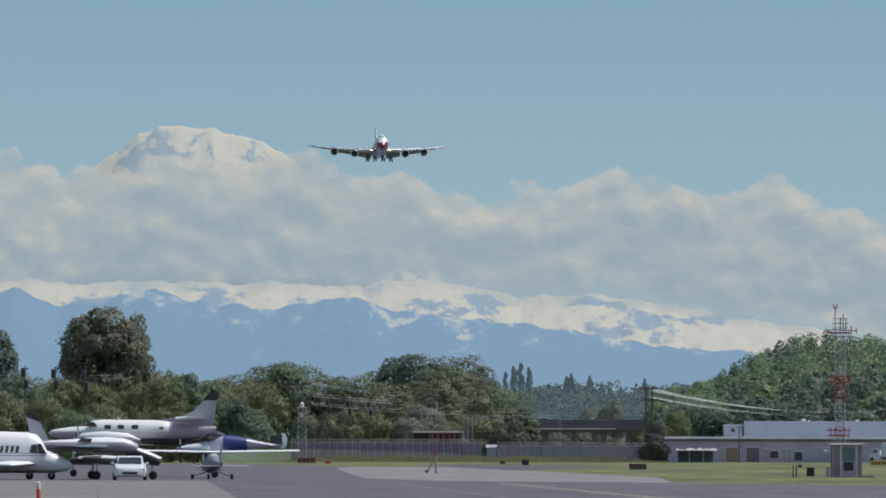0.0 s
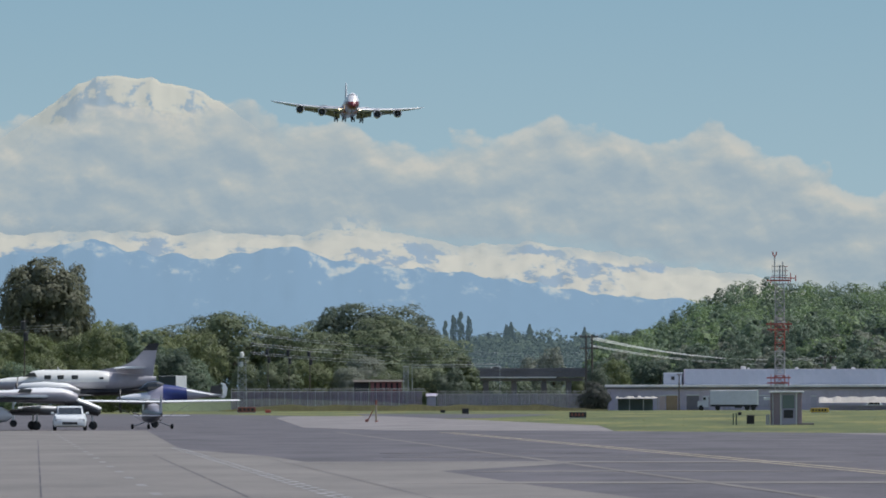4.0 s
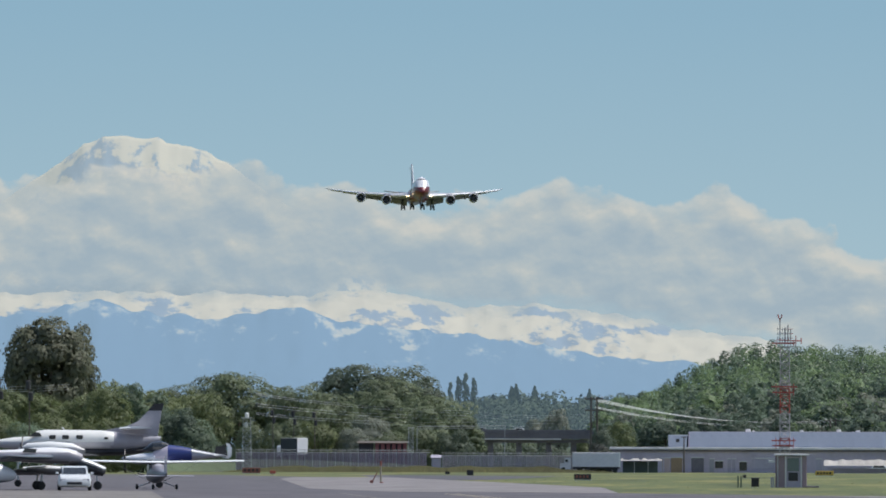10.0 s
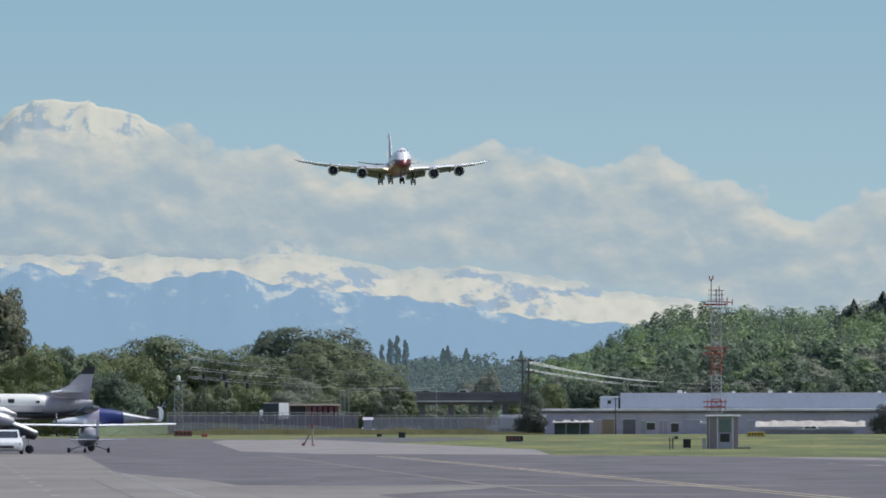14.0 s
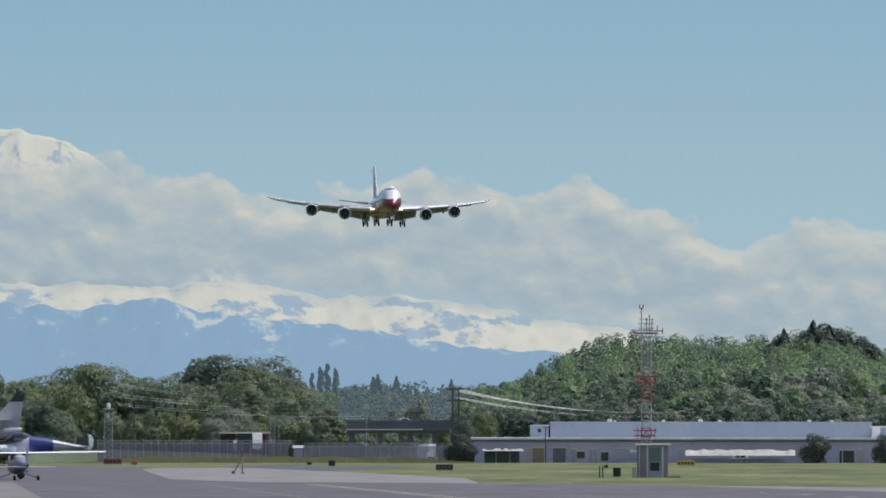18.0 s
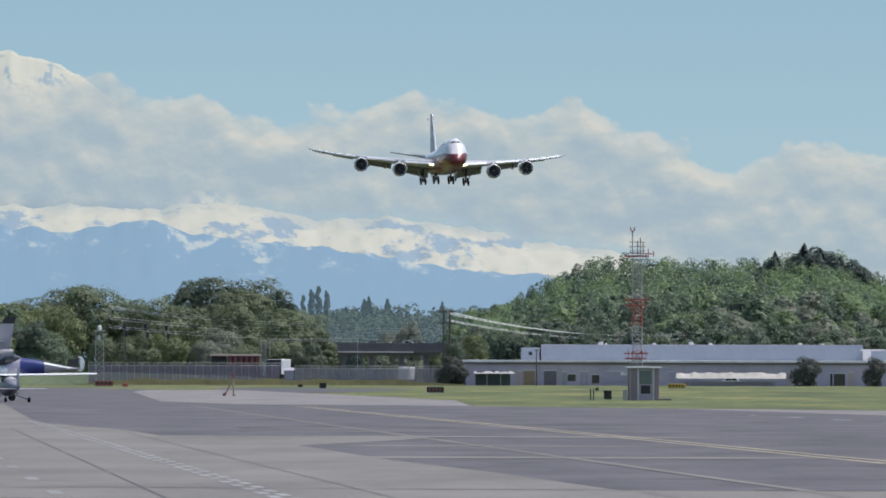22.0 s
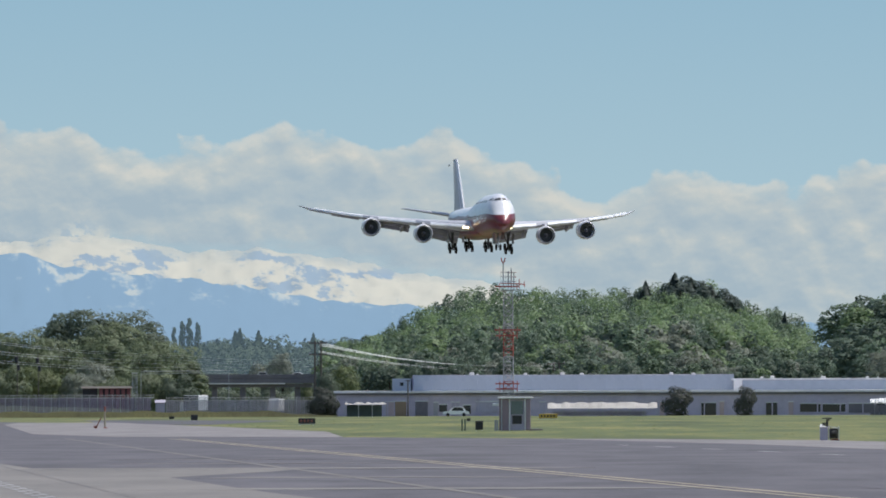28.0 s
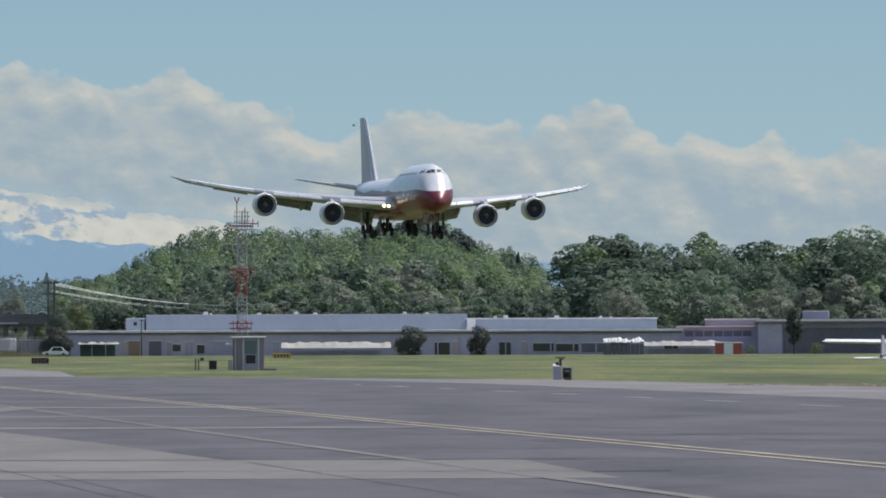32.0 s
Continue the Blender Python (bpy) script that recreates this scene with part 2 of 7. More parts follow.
flat("apron_slabs", [(-140, 407), (-37.4, 400), (-21.4, 242), (-15.8, 210), (-13.4, 191), (-5.4, 191), (-6.2, 180), (-8.2, 165), (-4.8, 135.6), (-2.5, 119.6), (-0.2, 100.8), (4.2, 100.8), (4.9, 86.5), (-12, 86.5), (-13.5, 108), (-18, 146), (-140, 150)],
     0.004, SLAB, "lighter grey concrete part of the apron", "apron")
for k, (x0, x1, a, b) in enumerate(((-14, 2.5, 187, 191), (-8, 4.5, 139.5, 143), (-7.5, 1.5, 163, 165.5), (-12, -2, 205, 206.5), (-13, -5, 221, 222))):
    flat("patch_%d" % k, [(x0, a), (x1 - 2, a + 0.4), (x1, (a + b) / 2), (x1 - 3, b), (x0 + 1, b)], 0.0065, SLAB, "pale worn strip across the asphalt", "apron")
flat("dark_strip", [(-41, 690), (-30, 690), (-29, 900), (-60, 960)], -0.02, TAR, "dark stripe of old asphalt in the grass", "apron")


# ---- markings: u is across, along the runway's way ----
def stripe(name, x, y, y2, width, material, label, slope=-0.0983, dash=0.0, gap=0.0):
    """A painted line from y to y2, or dashes; x is its place at y."""
    g = Geo()
    a = y
    while a < y2 - 0.01:
        b = min(y2, a + dash) if dash else y2
        xa, xb = x + slope * (a - y), x + slope * (b - y)
        g.add([(xa - width / 2, a, 0.0085), (xa + width / 2, a, 0.0085), (xb + width / 2, b, 0.0085), (xb - width / 2, b, 0.0085)], [(0, 1, 2, 3)])
        a = b + gap + 1e-6
    ob = new(name, mesh_of(name, g, material))
    return tagged(ob, label, "road marking", kind="structure")


stripe("taxi_line_yellow", 15.6, 30, 372, 0.21, YELLOW, "faded yellow taxiway line on asphalt")
stripe("taxi_line_yellow_near", 15.05, 30, 372, 0.2, YELLOW, "faded second yellow taxiway line")
for k, off in enumerate((0.0, 0.22)):
    stripe("white_line_%d" % k, 2.2 + off + 0.185 * k, 30 - 1.65 * k, 250, 0.17, LINEW, "broken white apron line, worn", -0.112, 1.75, 1.6)
stripe("faded_line", 9.55, 30, 376, 0.26, SLAB, "faded pale guide line on the apron", -0.0985)
stripe("edge_dashes", 24.3, 105, 300, 0.32, LINEW, "row of worn white dashes along the shoulder", -0.0987, 5.5, 10.5)
for k, (x, y, y2) in enumerate(((4.1, 30, 90), (7.7, 30, 99), (-2.8, 60, 216), (0.4, 60, 200), (19.5, 70, 200), (15.3, 70, 172), (23.5, 70, 120), (11.4, 66, 140), (-6.5, 60, 300))):
    stripe("seam_%d" % k, x, y, y2, 0.02 + 0.008 * (k % 3), TAR, "dark tar seam between paving lanes", -0.11, 17.0 + 5 * (k % 4), 1.5 * (k % 3))
stripe("white_dots", -0.6, 30, 405, 0.2, mat("faded_white_paint", (0.19, 0.185, 0.18), 0.75, 0, 0.3, 1.2, 0.1), "row of short white apron dashes", -0.115, 3.2, 10.0)


# dark repaired cracks running across the apron
rng = random.Random(31)
for k in range(16):
    y, x = 96 * 1.075 ** k + rng.uniform(-3, 3), rng.uniform(-14, 16)
    n, g = rng.randrange(9, 18), Geo()
    wig = [rng.uniform(-0.5, 0.5) for _ in range(n + 1)]
    for i in range(n):
        xa, xb = x + i * 1.1, x + (i + 1) * 1.1
        ya, yb = y + wig[i] - 0.12 * (xa - x), y + wig[i + 1] - 0.12 * (xb - x)
        w = rng.uniform(0.1, 0.42)
        g.add([(xa, ya, 0.0078), (xb, yb, 0.0078), (xb, yb + w, 0.0078), (xa, ya + w, 0.0078)], [(0, 1, 2, 3)])
    tagged(new("crack_%d" % k, mesh_of("crack", g, TAR)), "dark tar-filled crack across the paving", "crack", kind="structure")


# ---- trees ----
import functools


@functools.lru_cache(maxsize=None)
def leaf_cloud(seed, kind, count, fine=1.0):
    """Corners (count, 4, 3) and shading directions (count, 3) of the leaf clumps of a crown of height 1: they sit on the outside of a heap of rounded boughs."""
    rng = np.random.default_rng(seed)
    if kind == "cone":
        h = rng.random(count) ** 0.75
        tier = 0.55 + 0.45 * (1 - (h * 11 + 0.1 * rng.random(count)) % 1)
        r = (1 - h) ** 0.8 * 0.36 * tier * (0.55 + 0.45 * rng.random(count) ** 0.5)
        a = rng.random(count) * 2 * np.pi
        r = r * (0.8 + 0.35 * np.sin(a * 3 + seed + h * 9))
        c = np.stack([r * np.cos(a), r * np.sin(a), 0.06 + 0.94 * h - 0.12 * r], 1)
        size = 0.014 + 0.014 * (1 - h)
        face = np.stack([np.cos(a), np.sin(a), 0.6 + 0 * a], 1)
    else:
        nl = {"round": 74, "tall": 66, "poplar": 26, "shrub": 36, "gaps": 60, "block": 75}[kind]
        wide = {"round": 0.42, "tall": 0.29, "poplar": 0.06, "shrub": 0.55, "gaps": 0.30, "block": 0.34}[kind]
        low = {"round": 0.15, "tall": 0.14, "poplar": 0.1, "shrub": -0.1, "gaps": 0.22, "block": 0.2}[kind]
        q = rng.normal(size=(nl, 3))
        q /= np.linalg.norm(q, axis=1)[:, None]
        q *= (0.3 + 0.7 * rng.random(nl) ** 0.55)[:, None]
        mid = (low + 0.98) / 2
        lob = q * [wide * 0.8, wide * 0.8, (0.98 - low) * 0.42]
        if kind in ("tall", "gaps"):
            lob[:, :2] *= (1.05 - 0.55 * np.clip(q[:, 2:], 0, 1))
        lob[:, 2] += mid
        rad = wide * (0.25 + 0.2 * rng.random(nl)) * (0.72 if kind in ("gaps", "block", "round", "tall") else 1.0)
        if kind == "poplar":
            stem = (np.arange(nl) + 0.5) / nl
            lob = np.stack([0.018 * rng.normal(size=nl), 0.018 * rng.normal(size=nl), 0.1 + 0.86 * stem], 1)
            rad = 0.062 * np.sin(np.pi * (0.12 + 0.8 * stem)) ** 0.7 + 0.006 * rng.normal(size=nl)
        many = count * 4
        k = rng.integers(0, nl, many)
        w = rng.normal(size=(many, 3))
        w /= np.linalg.norm(w, axis=1)[:, None]
        if kind != "shrub":
            w[:, 2] = np.where(w[:, 2] < -0.6, -w[:, 2], w[:, 2])
        c = lob[k] + w * (rad[k] * (1.06 - 0.34 * rng.random(many) ** 1.6 + 0.35 * rng.random(many) ** 9))[:, None] * [1, 1, 0.85]
        gap = np.linalg.norm((c[:, None, :] - lob[None]) / [1, 1, 0.85], axis=2) / rad[None]
        order = np.argsort(gap.min(1) < 0.8, kind="stable")[:count]
        c, w, k = c[order], w[order], k[order]
        size = 0.010 + 0.010 * rng.random(count)
        face = 1.0 * w + (lob[k] - [0, 0, mid]) * [1.5, 1.5, 1.1]
        if kind == "shrub":
            size = size * 1.5
    c[:, 2] *= 1.0 / np.quantile(c[:, 2], 0.998)
    n = rng.normal(size=(count, 3)) * 0.42 + face + [0, 0, 0.25]
    n /= np.linalg.norm(n, axis=1)[:, None]
    soft = face + [0, 0, 0.25] + rng.normal(size=(count, 3)) * 0.16
    soft /= np.linalg.norm(soft, axis=1)[:, None]
    t = np.cross(n, rng.normal(size=(count, 3)))
    t /= np.linalg.norm(t, axis=1)[:, None]
    b = np.cross(n, t)
    s = np.broadcast_to(size, (count,))[:, None] * fine
    t, b = t * s, b * s * (0.6 + 0.5 * rng.random((count, 1)))
    bow = n * s * 0.2
    return np.stack([c - t - b * 0.6, c + t * 0.9 - b + bow, c + t + b * 0.7, c - t * 0.7 + b + bow], 1).astype(np.float32), soft.astype(np.float32)


def trunk_geo(kind, seed):
    rng = random.Random(seed)
    g = Geo()
    top = {"round": 0.55, "tall": 0.7, "poplar": 0.8, "shrub": 0.35, "gaps": 0.75, "block": 0.7, "cone": 0.93}[kind]
    r = 0.022 if kind != "cone" else 0.014
    g.loft([[(0.006 * math.sin(4 * z + seed) + s * r * math.cos(a * math.pi / 4), s * r * math.sin(a * math.pi / 4), z) for a in range(8)]
            for z, s in ((-0.02, 1.6), (0.05, 1.1), (0.3, 0.8), (top, 0.35))])
    for _ in range(0 if kind in ("cone", "poplar") else 7):
        z, a = rng.uniform(0.18, 0.5), rng.uniform(0, 6.28)
        l = rng.uniform(0.12, 0.28) * (0.7 if kind in ("tall", "gaps") else 1)
        g.tube((0, 0, z), (l * math.cos(a), l * math.sin(a), min(0.9, z + l * 1.1)), r * 0.55, r * 0.15, 5)
    return g


TREES = {}


def tree_model(kind, seed, leaf, count):
    key = (kind, seed, leaf.name, count > 5000)
    if key not in TREES:
        q, soft = leaf_cloud(seed, kind, count, 0.62 if count > 5000 else 0.98)
        TREES[key] = (mesh_of("trunk", trunk_geo(kind, seed), BARK, True), quick_mesh("crown", q.reshape(-1, 3), np.arange(count * 4).reshape(-1, 4), leaf, np.repeat(soft, 4, 0)))
    return TREES[key]


def tree(kind, seed, leaf, u, d, v, wide, label, base=0.0, group="", name="tree", count=4500, category="tree"):
    """A tree that rises to elevation v at bearing u and distance d; wide scales its crown sideways."""
    h = up(v, d) - base
    tm, cm = tree_model(kind, seed, leaf, count)
    ob = thing(name, spot(u, d, base, seed * 77 % 360) @ Matrix.Diagonal((h * wide, h * wide, h, 1)), label, category, group)
    piece("trunk", tm, ob, Matrix())
    piece("crown", cm, ob, Matrix())
    return ob


# the wooded hill
HILL_U = (-420, -300, -226, -186, -146, -96, -50, 50, 130, 240, 300, 354, 414, 490, 544, 567, 600, 760, 842, 907, 1000, 1097, 1300, 1700)
HILL_V = (60, 104, 124, 148, 170, 192, 205, 200, 197, 205, 216, 214, 176, 160, 134, 132, 176, 184, 190, 172, 176, 200, 205, 190)
HILL_D0, HILL_D1 = 1520.0, 2250.0


def hill_top(u, d):
    """The elevation to which the woods at u and d rise."""
    s = min(1.0, max(0.0, (d - HILL_D0) / (HILL_D1 - HILL_D0)))
    full = np.interp(u, HILL_U, HILL_V)
    if u > 560:
        return 66 + (full + 12 - 66) * min(1.0, s * 1.6) ** 0.7
    return 66 + (full + 13 - 66) * s ** 0.85


def hill_floor(u, d):
    s = min(1.0, max(0.0, (d - HILL_D0) / (HILL_D1 - HILL_D0)))
    return max(-0.05, up(hill_top(u, d), d) - (16.5 - 8.5 * min(1.0, max(0.0, 3.2 * s - 1.5)) if u < 560 else 18.0))


g = Geo()
us, ds = np.arange(-520, 1801, 40), np.append(np.linspace(HILL_D0 - 60, HILL_D1, 14), 2800)
for d in ds:
    for u in us:
        z = hill_floor(u, d) if d > HILL_D0 else -0.05
        edge = min(1.0, max(0.0, (u + 480) / 160))
        g.v.append((d * math.sin(u / K), d * math.cos(u / K), (z if d < 2700 else -1) * edge - 0.05))
n = len(us)
g.f = [(j * n + i, j * n + i + 1, (j + 1) * n + i + 1, (j + 1) * n + i) for j in range(len(ds) - 1) for i in range(n - 1)]
tagged(new("hill", mesh_of("hill", g, HILLG, True)), "low hill covered with undergrowth below the trees", "hill", kind="structure")

rng = random.Random(5)
wood_q = {}
LOW = (("tall", LEAF), ("tall", LEAFG), ("gaps", LEAFH), ("round", LEAFD), ("tall", LEAFH), ("gaps", LEAFD), ("gaps", LEAFG), ("tall", LEAFD))
CANOPY = (("round", LEAF), ("round", LEAFH), ("tall", LEAF), ("round", LEAFH), ("tall", LEAFD))
BIG = (("round", LEAFD), ("tall", LEAFD), ("round", LEAF), ("tall", LEAFH), ("gaps", LEAFD), ("tall", LEAF))
# the lower slope carries tall trees of many heights, the upper slope an even canopy of small ones
for row in range(6):
    u = -330 + rng.uniform(0, 30)
    while u < 560:
        d, uu = HILL_D0 + 15 + row * 62 + rng.uniform(-26, 26), u + rng.uniform(-9, 9)
        u += 36 * rng.uniform(0.75, 1.3)
        kind, leaf = rng.choice(LOW)
        if row == 0:
            leaf = rng.choice((LEAFD, LEAFD, LEAF))
        base = hill_floor(uu, d) - 0.4
        v = hill_top(uu, d) + rng.uniform(-20, 9)
        seed, wide = rng.randrange(3), rng.uniform(0.9, 1.3) * (0.75 if kind == "round" else 1.1)
        if row in (0, 1, 3):
            tree(kind, seed, leaf, uu, d, v, wide, "broad-leaved tree in full leaf on the wooded hill", base, "trees on the hill", "tree", 3000)
        else:
            wood_q.setdefault(leaf.name, []).append((kind, seed, uu, d, base, up(v, d) - base, wide))
canopy_q = {}
for row in range(8):
    u = -310 + rng.uniform(0, 30)
    while u < 545:
        d, uu = 1880 + row * 50 + rng.uniform(-20, 20), u + rng.uniform(-7, 7)
        u += 21 * rng.uniform(0.8, 1.25)
        kind, leaf = rng.choice(CANOPY)
        base = hill_floor(uu, d) - 0.4
        canopy_q.setdefault(leaf.name, []).append((kind, rng.randrange(3), uu, d, base, up(hill_top(uu, d) + rng.uniform(-4, 4), d) - base, rng.uniform(0.85, 1.15)))
# the other hill is nearer, with large dark crowns behind lower greyish ones
for row in range(7):
    u = 585 + rng.uniform(0, 40)
    while u < 1290:
        d, uu = HILL_D0 + 20 + row * 75 + rng.uniform(-30, 30), u + rng.uniform(-12, 12)
        u += (58 if row in (0, 1) else 47) * rng.uniform(0.75, 1.3)
        kind, leaf = rng.choice(BIG) if row > 1 else rng.choice((("round", LEAFG), ("round", LEAF), ("gaps", LEAFG), ("tall", LEAFD)))
        base = hill_floor(uu, d) - 0.4
        v = hill_top(uu, d) + (rng.uniform(-26, 6) if row > 1 else rng.uniform(-22, 10))
        seed, wide = rng.randrange(4), rng.uniform(1.0, 1.4) * (0.85 if kind == "round" else 1.2)
        if row in (0, 1, 3, 5):
            tree(kind, seed, leaf, uu, d, v, wide, "broad-leaved tree in full leaf on the wooded hill", base, "trees on the hill", "tree", 3000)
        else:
            wood_q.setdefault(leaf.name, []).append((kind, seed, uu, d, base, up(v, d) - base, wide))


def woods(name, rows, leaf, label, count=2300, fine=1.0):
    """Many far crowns in one mesh."""
    out, ways = [], []
    for kind, seed, u, d, base, h, wide in rows:
        q, soft = leaf_cloud(seed + 11, kind, count, fine)
        a = seed * 1.3 + u
        turn = np.array(((math.cos(a), math.sin(a), 0), (-math.sin(a), math.cos(a), 0), (0, 0, 1)))
        out.append((q * [h * wide, h * wide, h]) @ turn + [d * math.sin(u / K), d * math.cos(u / K), base])
        ways.append(soft @ turn)
    q = np.concatenate(out)
    ob = new(name, quick_mesh(name, q.reshape(-1, 3), np.arange(q.shape[0] * 4).reshape(-1, 4), leaf, np.repeat(np.concatenate(ways), 4, 0)))
    return tagged(ob, label, "woods", kind="stuff")


for leaf in (LEAF, LEAFH, LEAFG, LEAFD):
    if leaf.name in wood_q:
        woods("hillside_woods", wood_q[leaf.name], leaf, "dense broad-leaved woods on the hillside", 1300, 1.2)
    if leaf.name in canopy_q:
        woods("hilltop_woods", canopy_q[leaf.name], leaf, "even canopy of low trees on the upper hillside", 460, 1.65)

for u, d, v, w, s, kind in ((248, 2150, 222, 1.2, 0, "cone"), (240, 2155, 208, 1.0, 2, "gaps"), (300, 2150, 236, 1.5, 1, "cone"), (316, 2160, 230, 1.5, 4, "gaps"), (328, 2150, 228, 1.4, 2, "cone"), (344, 2155, 222, 1.5, 3, "gaps"), (284, 2170, 218, 1.2, 3, "gaps"), (364, 2150, 215, 1.5, 1, "cone"), (310, 2140, 218, 1.3, 0, "gaps"), (350, 2140, 214, 1.3, 2, "gaps"), (386, 2150, 208, 1.2, 3, "gaps"), (494, 2100, 166, 0.9, 1, "cone"), (402, 2150, 196, 1.2, 0, "gaps")):
    tree(kind, s, NEEDLE, u, d, v, w, "dark conifer on the crest of the wooded hill", hill_floor(u, d) - 0.4, "conifers on the crest", "conifer", 2600, "conifer")

# the trees along the airfield's far edge, from the bridge to the parked aircraft
def fence_trees(rows):
    for kind, s, leaf, u, d, v, w in rows:
        low = kind == "shrub"
        tree(kind, s, leaf, u, d, v, w, "dense shrub beyond the airfield fence" if low else "broad-leaved tree beyond the airfield fence", -0.03, "trees beyond the fence", "shrub" if low else "tree", 9500, "shrub" if low else "tree")


fence_trees((("round", 0, FENCED, -735, 1750, 172, 1.23), ("round", 1, FENCED, -670, 1760, 170, 1.17), ("round", 2, FENCED, -640, 1740, 150, 1.04), ("round", 3, FENCED, -775, 1760, 158, 1.04),
             ("round", 4, FENCEL, -700, 1720, 150, 1.17), ("round", 4, FENCEL, -630, 1600, 118, 1.30), ("tall", 2, FENCEL, -700, 1580, 112, 1.43), ("round", 5, FENCEL, -590, 1640, 116, 1.17),
             ("round", 0, FENCEL, -800, 1650, 122, 1.17), ("round", 1, FENCEL, -850, 1640, 138, 1.04), ("round", 2, FENCEL, -890, 1650, 134, 0.91), ("round", 3, FENCEL, -960, 1650, 158, 1.23)))
fence_trees((("round", 4, FENCED, -1000, 1660, 154, 1.17), ("round", 5, FENCEL, -1050, 1650, 136, 1.17), ("round", 1, FENCED, -1090, 1640, 134, 1.04), ("tall", 0, FENCEL, -560, 1600, 80, 1.56),
             ("shrub", 0, LEAFL, -820, 1560, 72, 1.0), ("shrub", 1, FENCEL, -880, 1555, 76, 0.9), ("shrub", 2, LEAFG, -760, 1560, 60, 1.0), ("shrub", 3, FENCEL, -690, 1560, 56, 1.0),
             ("shrub", 0, FENCEL, -640, 1570, 66, 1.0), ("shrub", 1, FENCED, -580, 1570, 58, 1.0), ("shrub", 2, FENCEL, -940, 1560, 64, 0.9), ("shrub", 4, LEAFG, -730, 1570, 84, 0.9)))
fence_trees((("round", 2, LEAFG, -395, 1780, 96, 0.60), ("shrub", 1, LEAFG, -420, 1800, 84, 0.8), ("round", 3, LEAFL, -285, 1500, 74, 0.80), ("shrub", 2, FENCED, -318, 1450, 58, 0.62),
             ("shrub", 3, FENCED, -300, 1440, 30, 0.8), ("shrub", 5, LEAFL, -345, 1700, 50, 1.0), ("shrub", 4, FENCEL, -470, 1750, 60, 0.9), ("shrub", 0, FENCED, -540, 1750, 62, 1.0)))

# the bright trees behind the parked aircraft and the tall dark one
TALLL = mat("dull_brownish_leaves", (0.150, 0.165, 0.105), 0.65, 0, 0.3, 4.0, 0, spread=0.12, trans=0.45)
tree("block", 0, TALLL, -1294, 1250, 252, 0.88, "tall dark tree with a flat-topped gappy crown", -0.03, "tall trees behind the aircraft", "tree", 16000)
tree("block", 3, TALLL, -1340, 1262, 240, 0.5, "tall dark tree with a gappy crown", -0.03, "tall trees behind the aircraft", "tree", 9000)
tree("block", 1, TALLL, -1250, 1258, 242, 0.5, "tall dark tree with a gappy crown", -0.03, "tall trees behind the aircraft", "tree", 9000)
for kind, s, leaf, u, d, v, w in (
        ("round", 0, LEAFL, -1190, 1150, 128, 0.85), ("round", 1, LEAFL, -1245, 1160, 118, 0.9), ("round", 2, LEAFL, -1130, 1320, 104, 0.8), ("round", 3, LEAFL, -1310, 1150, 120, 0.9),
        ("round", 4, LEAFL, -1370, 1150, 126, 0.8), ("round", 5, LEAF, -1440, 1160, 140, 0.8), ("tall", 0, LEAF, -1150, 1200, 138, 0.9), ("tall", 1, LEAF, -1105, 1340, 120, 0.9),
        ("shrub", 0, LEAFL, -1290, 1100, 84, 0.9), ("shrub", 1, LEAFL, -1210, 1100, 76, 1.0), ("shrub", 2, LEAFL, -1400, 1100, 92, 0.9), ("round", 2, LEAFD, -1060, 1330, 96, 0.8),
        ("round", 0, LEAFD, -1090, 1330, 86, 0.9), ("shrub", 3, LEAF, -1040, 1330, 78, 1.0), ("shrub", 4, LEAF, -1340, 1090, 70, 1.0), ("shrub", 5, LEAFL, -1470, 1100, 100, 0.9),
        ("round", 1, LEAF, -1510, 1150, 150, 0.8), ("shrub", 1, LEAF, -1130, 1090, 60, 1.0), ("shrub", 3, LEAFL, -1160, 1085, 70, 0.9)):
    tree(kind, s, leaf, u, d, v, w, "bright green broad-leaved tree behind the parked aircraft" if kind != "shrub" else "bright green shrub behind the parked aircraft", -0.03, "trees behind the aircraft", "tree" if kind != "shrub" else "shrub", 9500, "tree" if kind != "shrub" else "shrub")
tree("gaps", 2, LEAFD, -1482, 1300, 212, 0.8, "dark broad-leaved tree beside the tall one", -0.03, "", "tree", 9000)
tree("gaps", 4, LEAFD, -1545, 1300, 232, 0.9, "dark broad-leaved tree beside the tall one", -0.03, "", "tree", 9000)
rows, conif = [], []
rng = random.Random(9)
for k in range(230):
    u = rng.uniform(-660, -240)
    d = rng.uniform(2400, 3000)
    top = np.interp(u, (-640, -560, -510, -440, -380, -330, -250), (90, 112, 128, 132, 126, 118, 122)) * (0.45 + 0.55 * (d - 2400) / 600) + rng.uniform(-10, 9)
    (conif if rng.random() < 0.1 else rows).append(("cone" if rng.random() < 0.12 else "round", rng.randrange(3), u, d, -0.03, up(top, d), 0.75))
for k, (u, v, w) in enumerate(((-470, 139, 0.8), (-437, 135, 0.9), (-340, 130, 0.8), (-478, 134, 0.9))):
    conif.append(("cone", k % 3, u, 2900, -0.03, up(v, 2900), w))


# ---- rough grass along the edge of the paving ----
rng = np.random.default_rng(21)


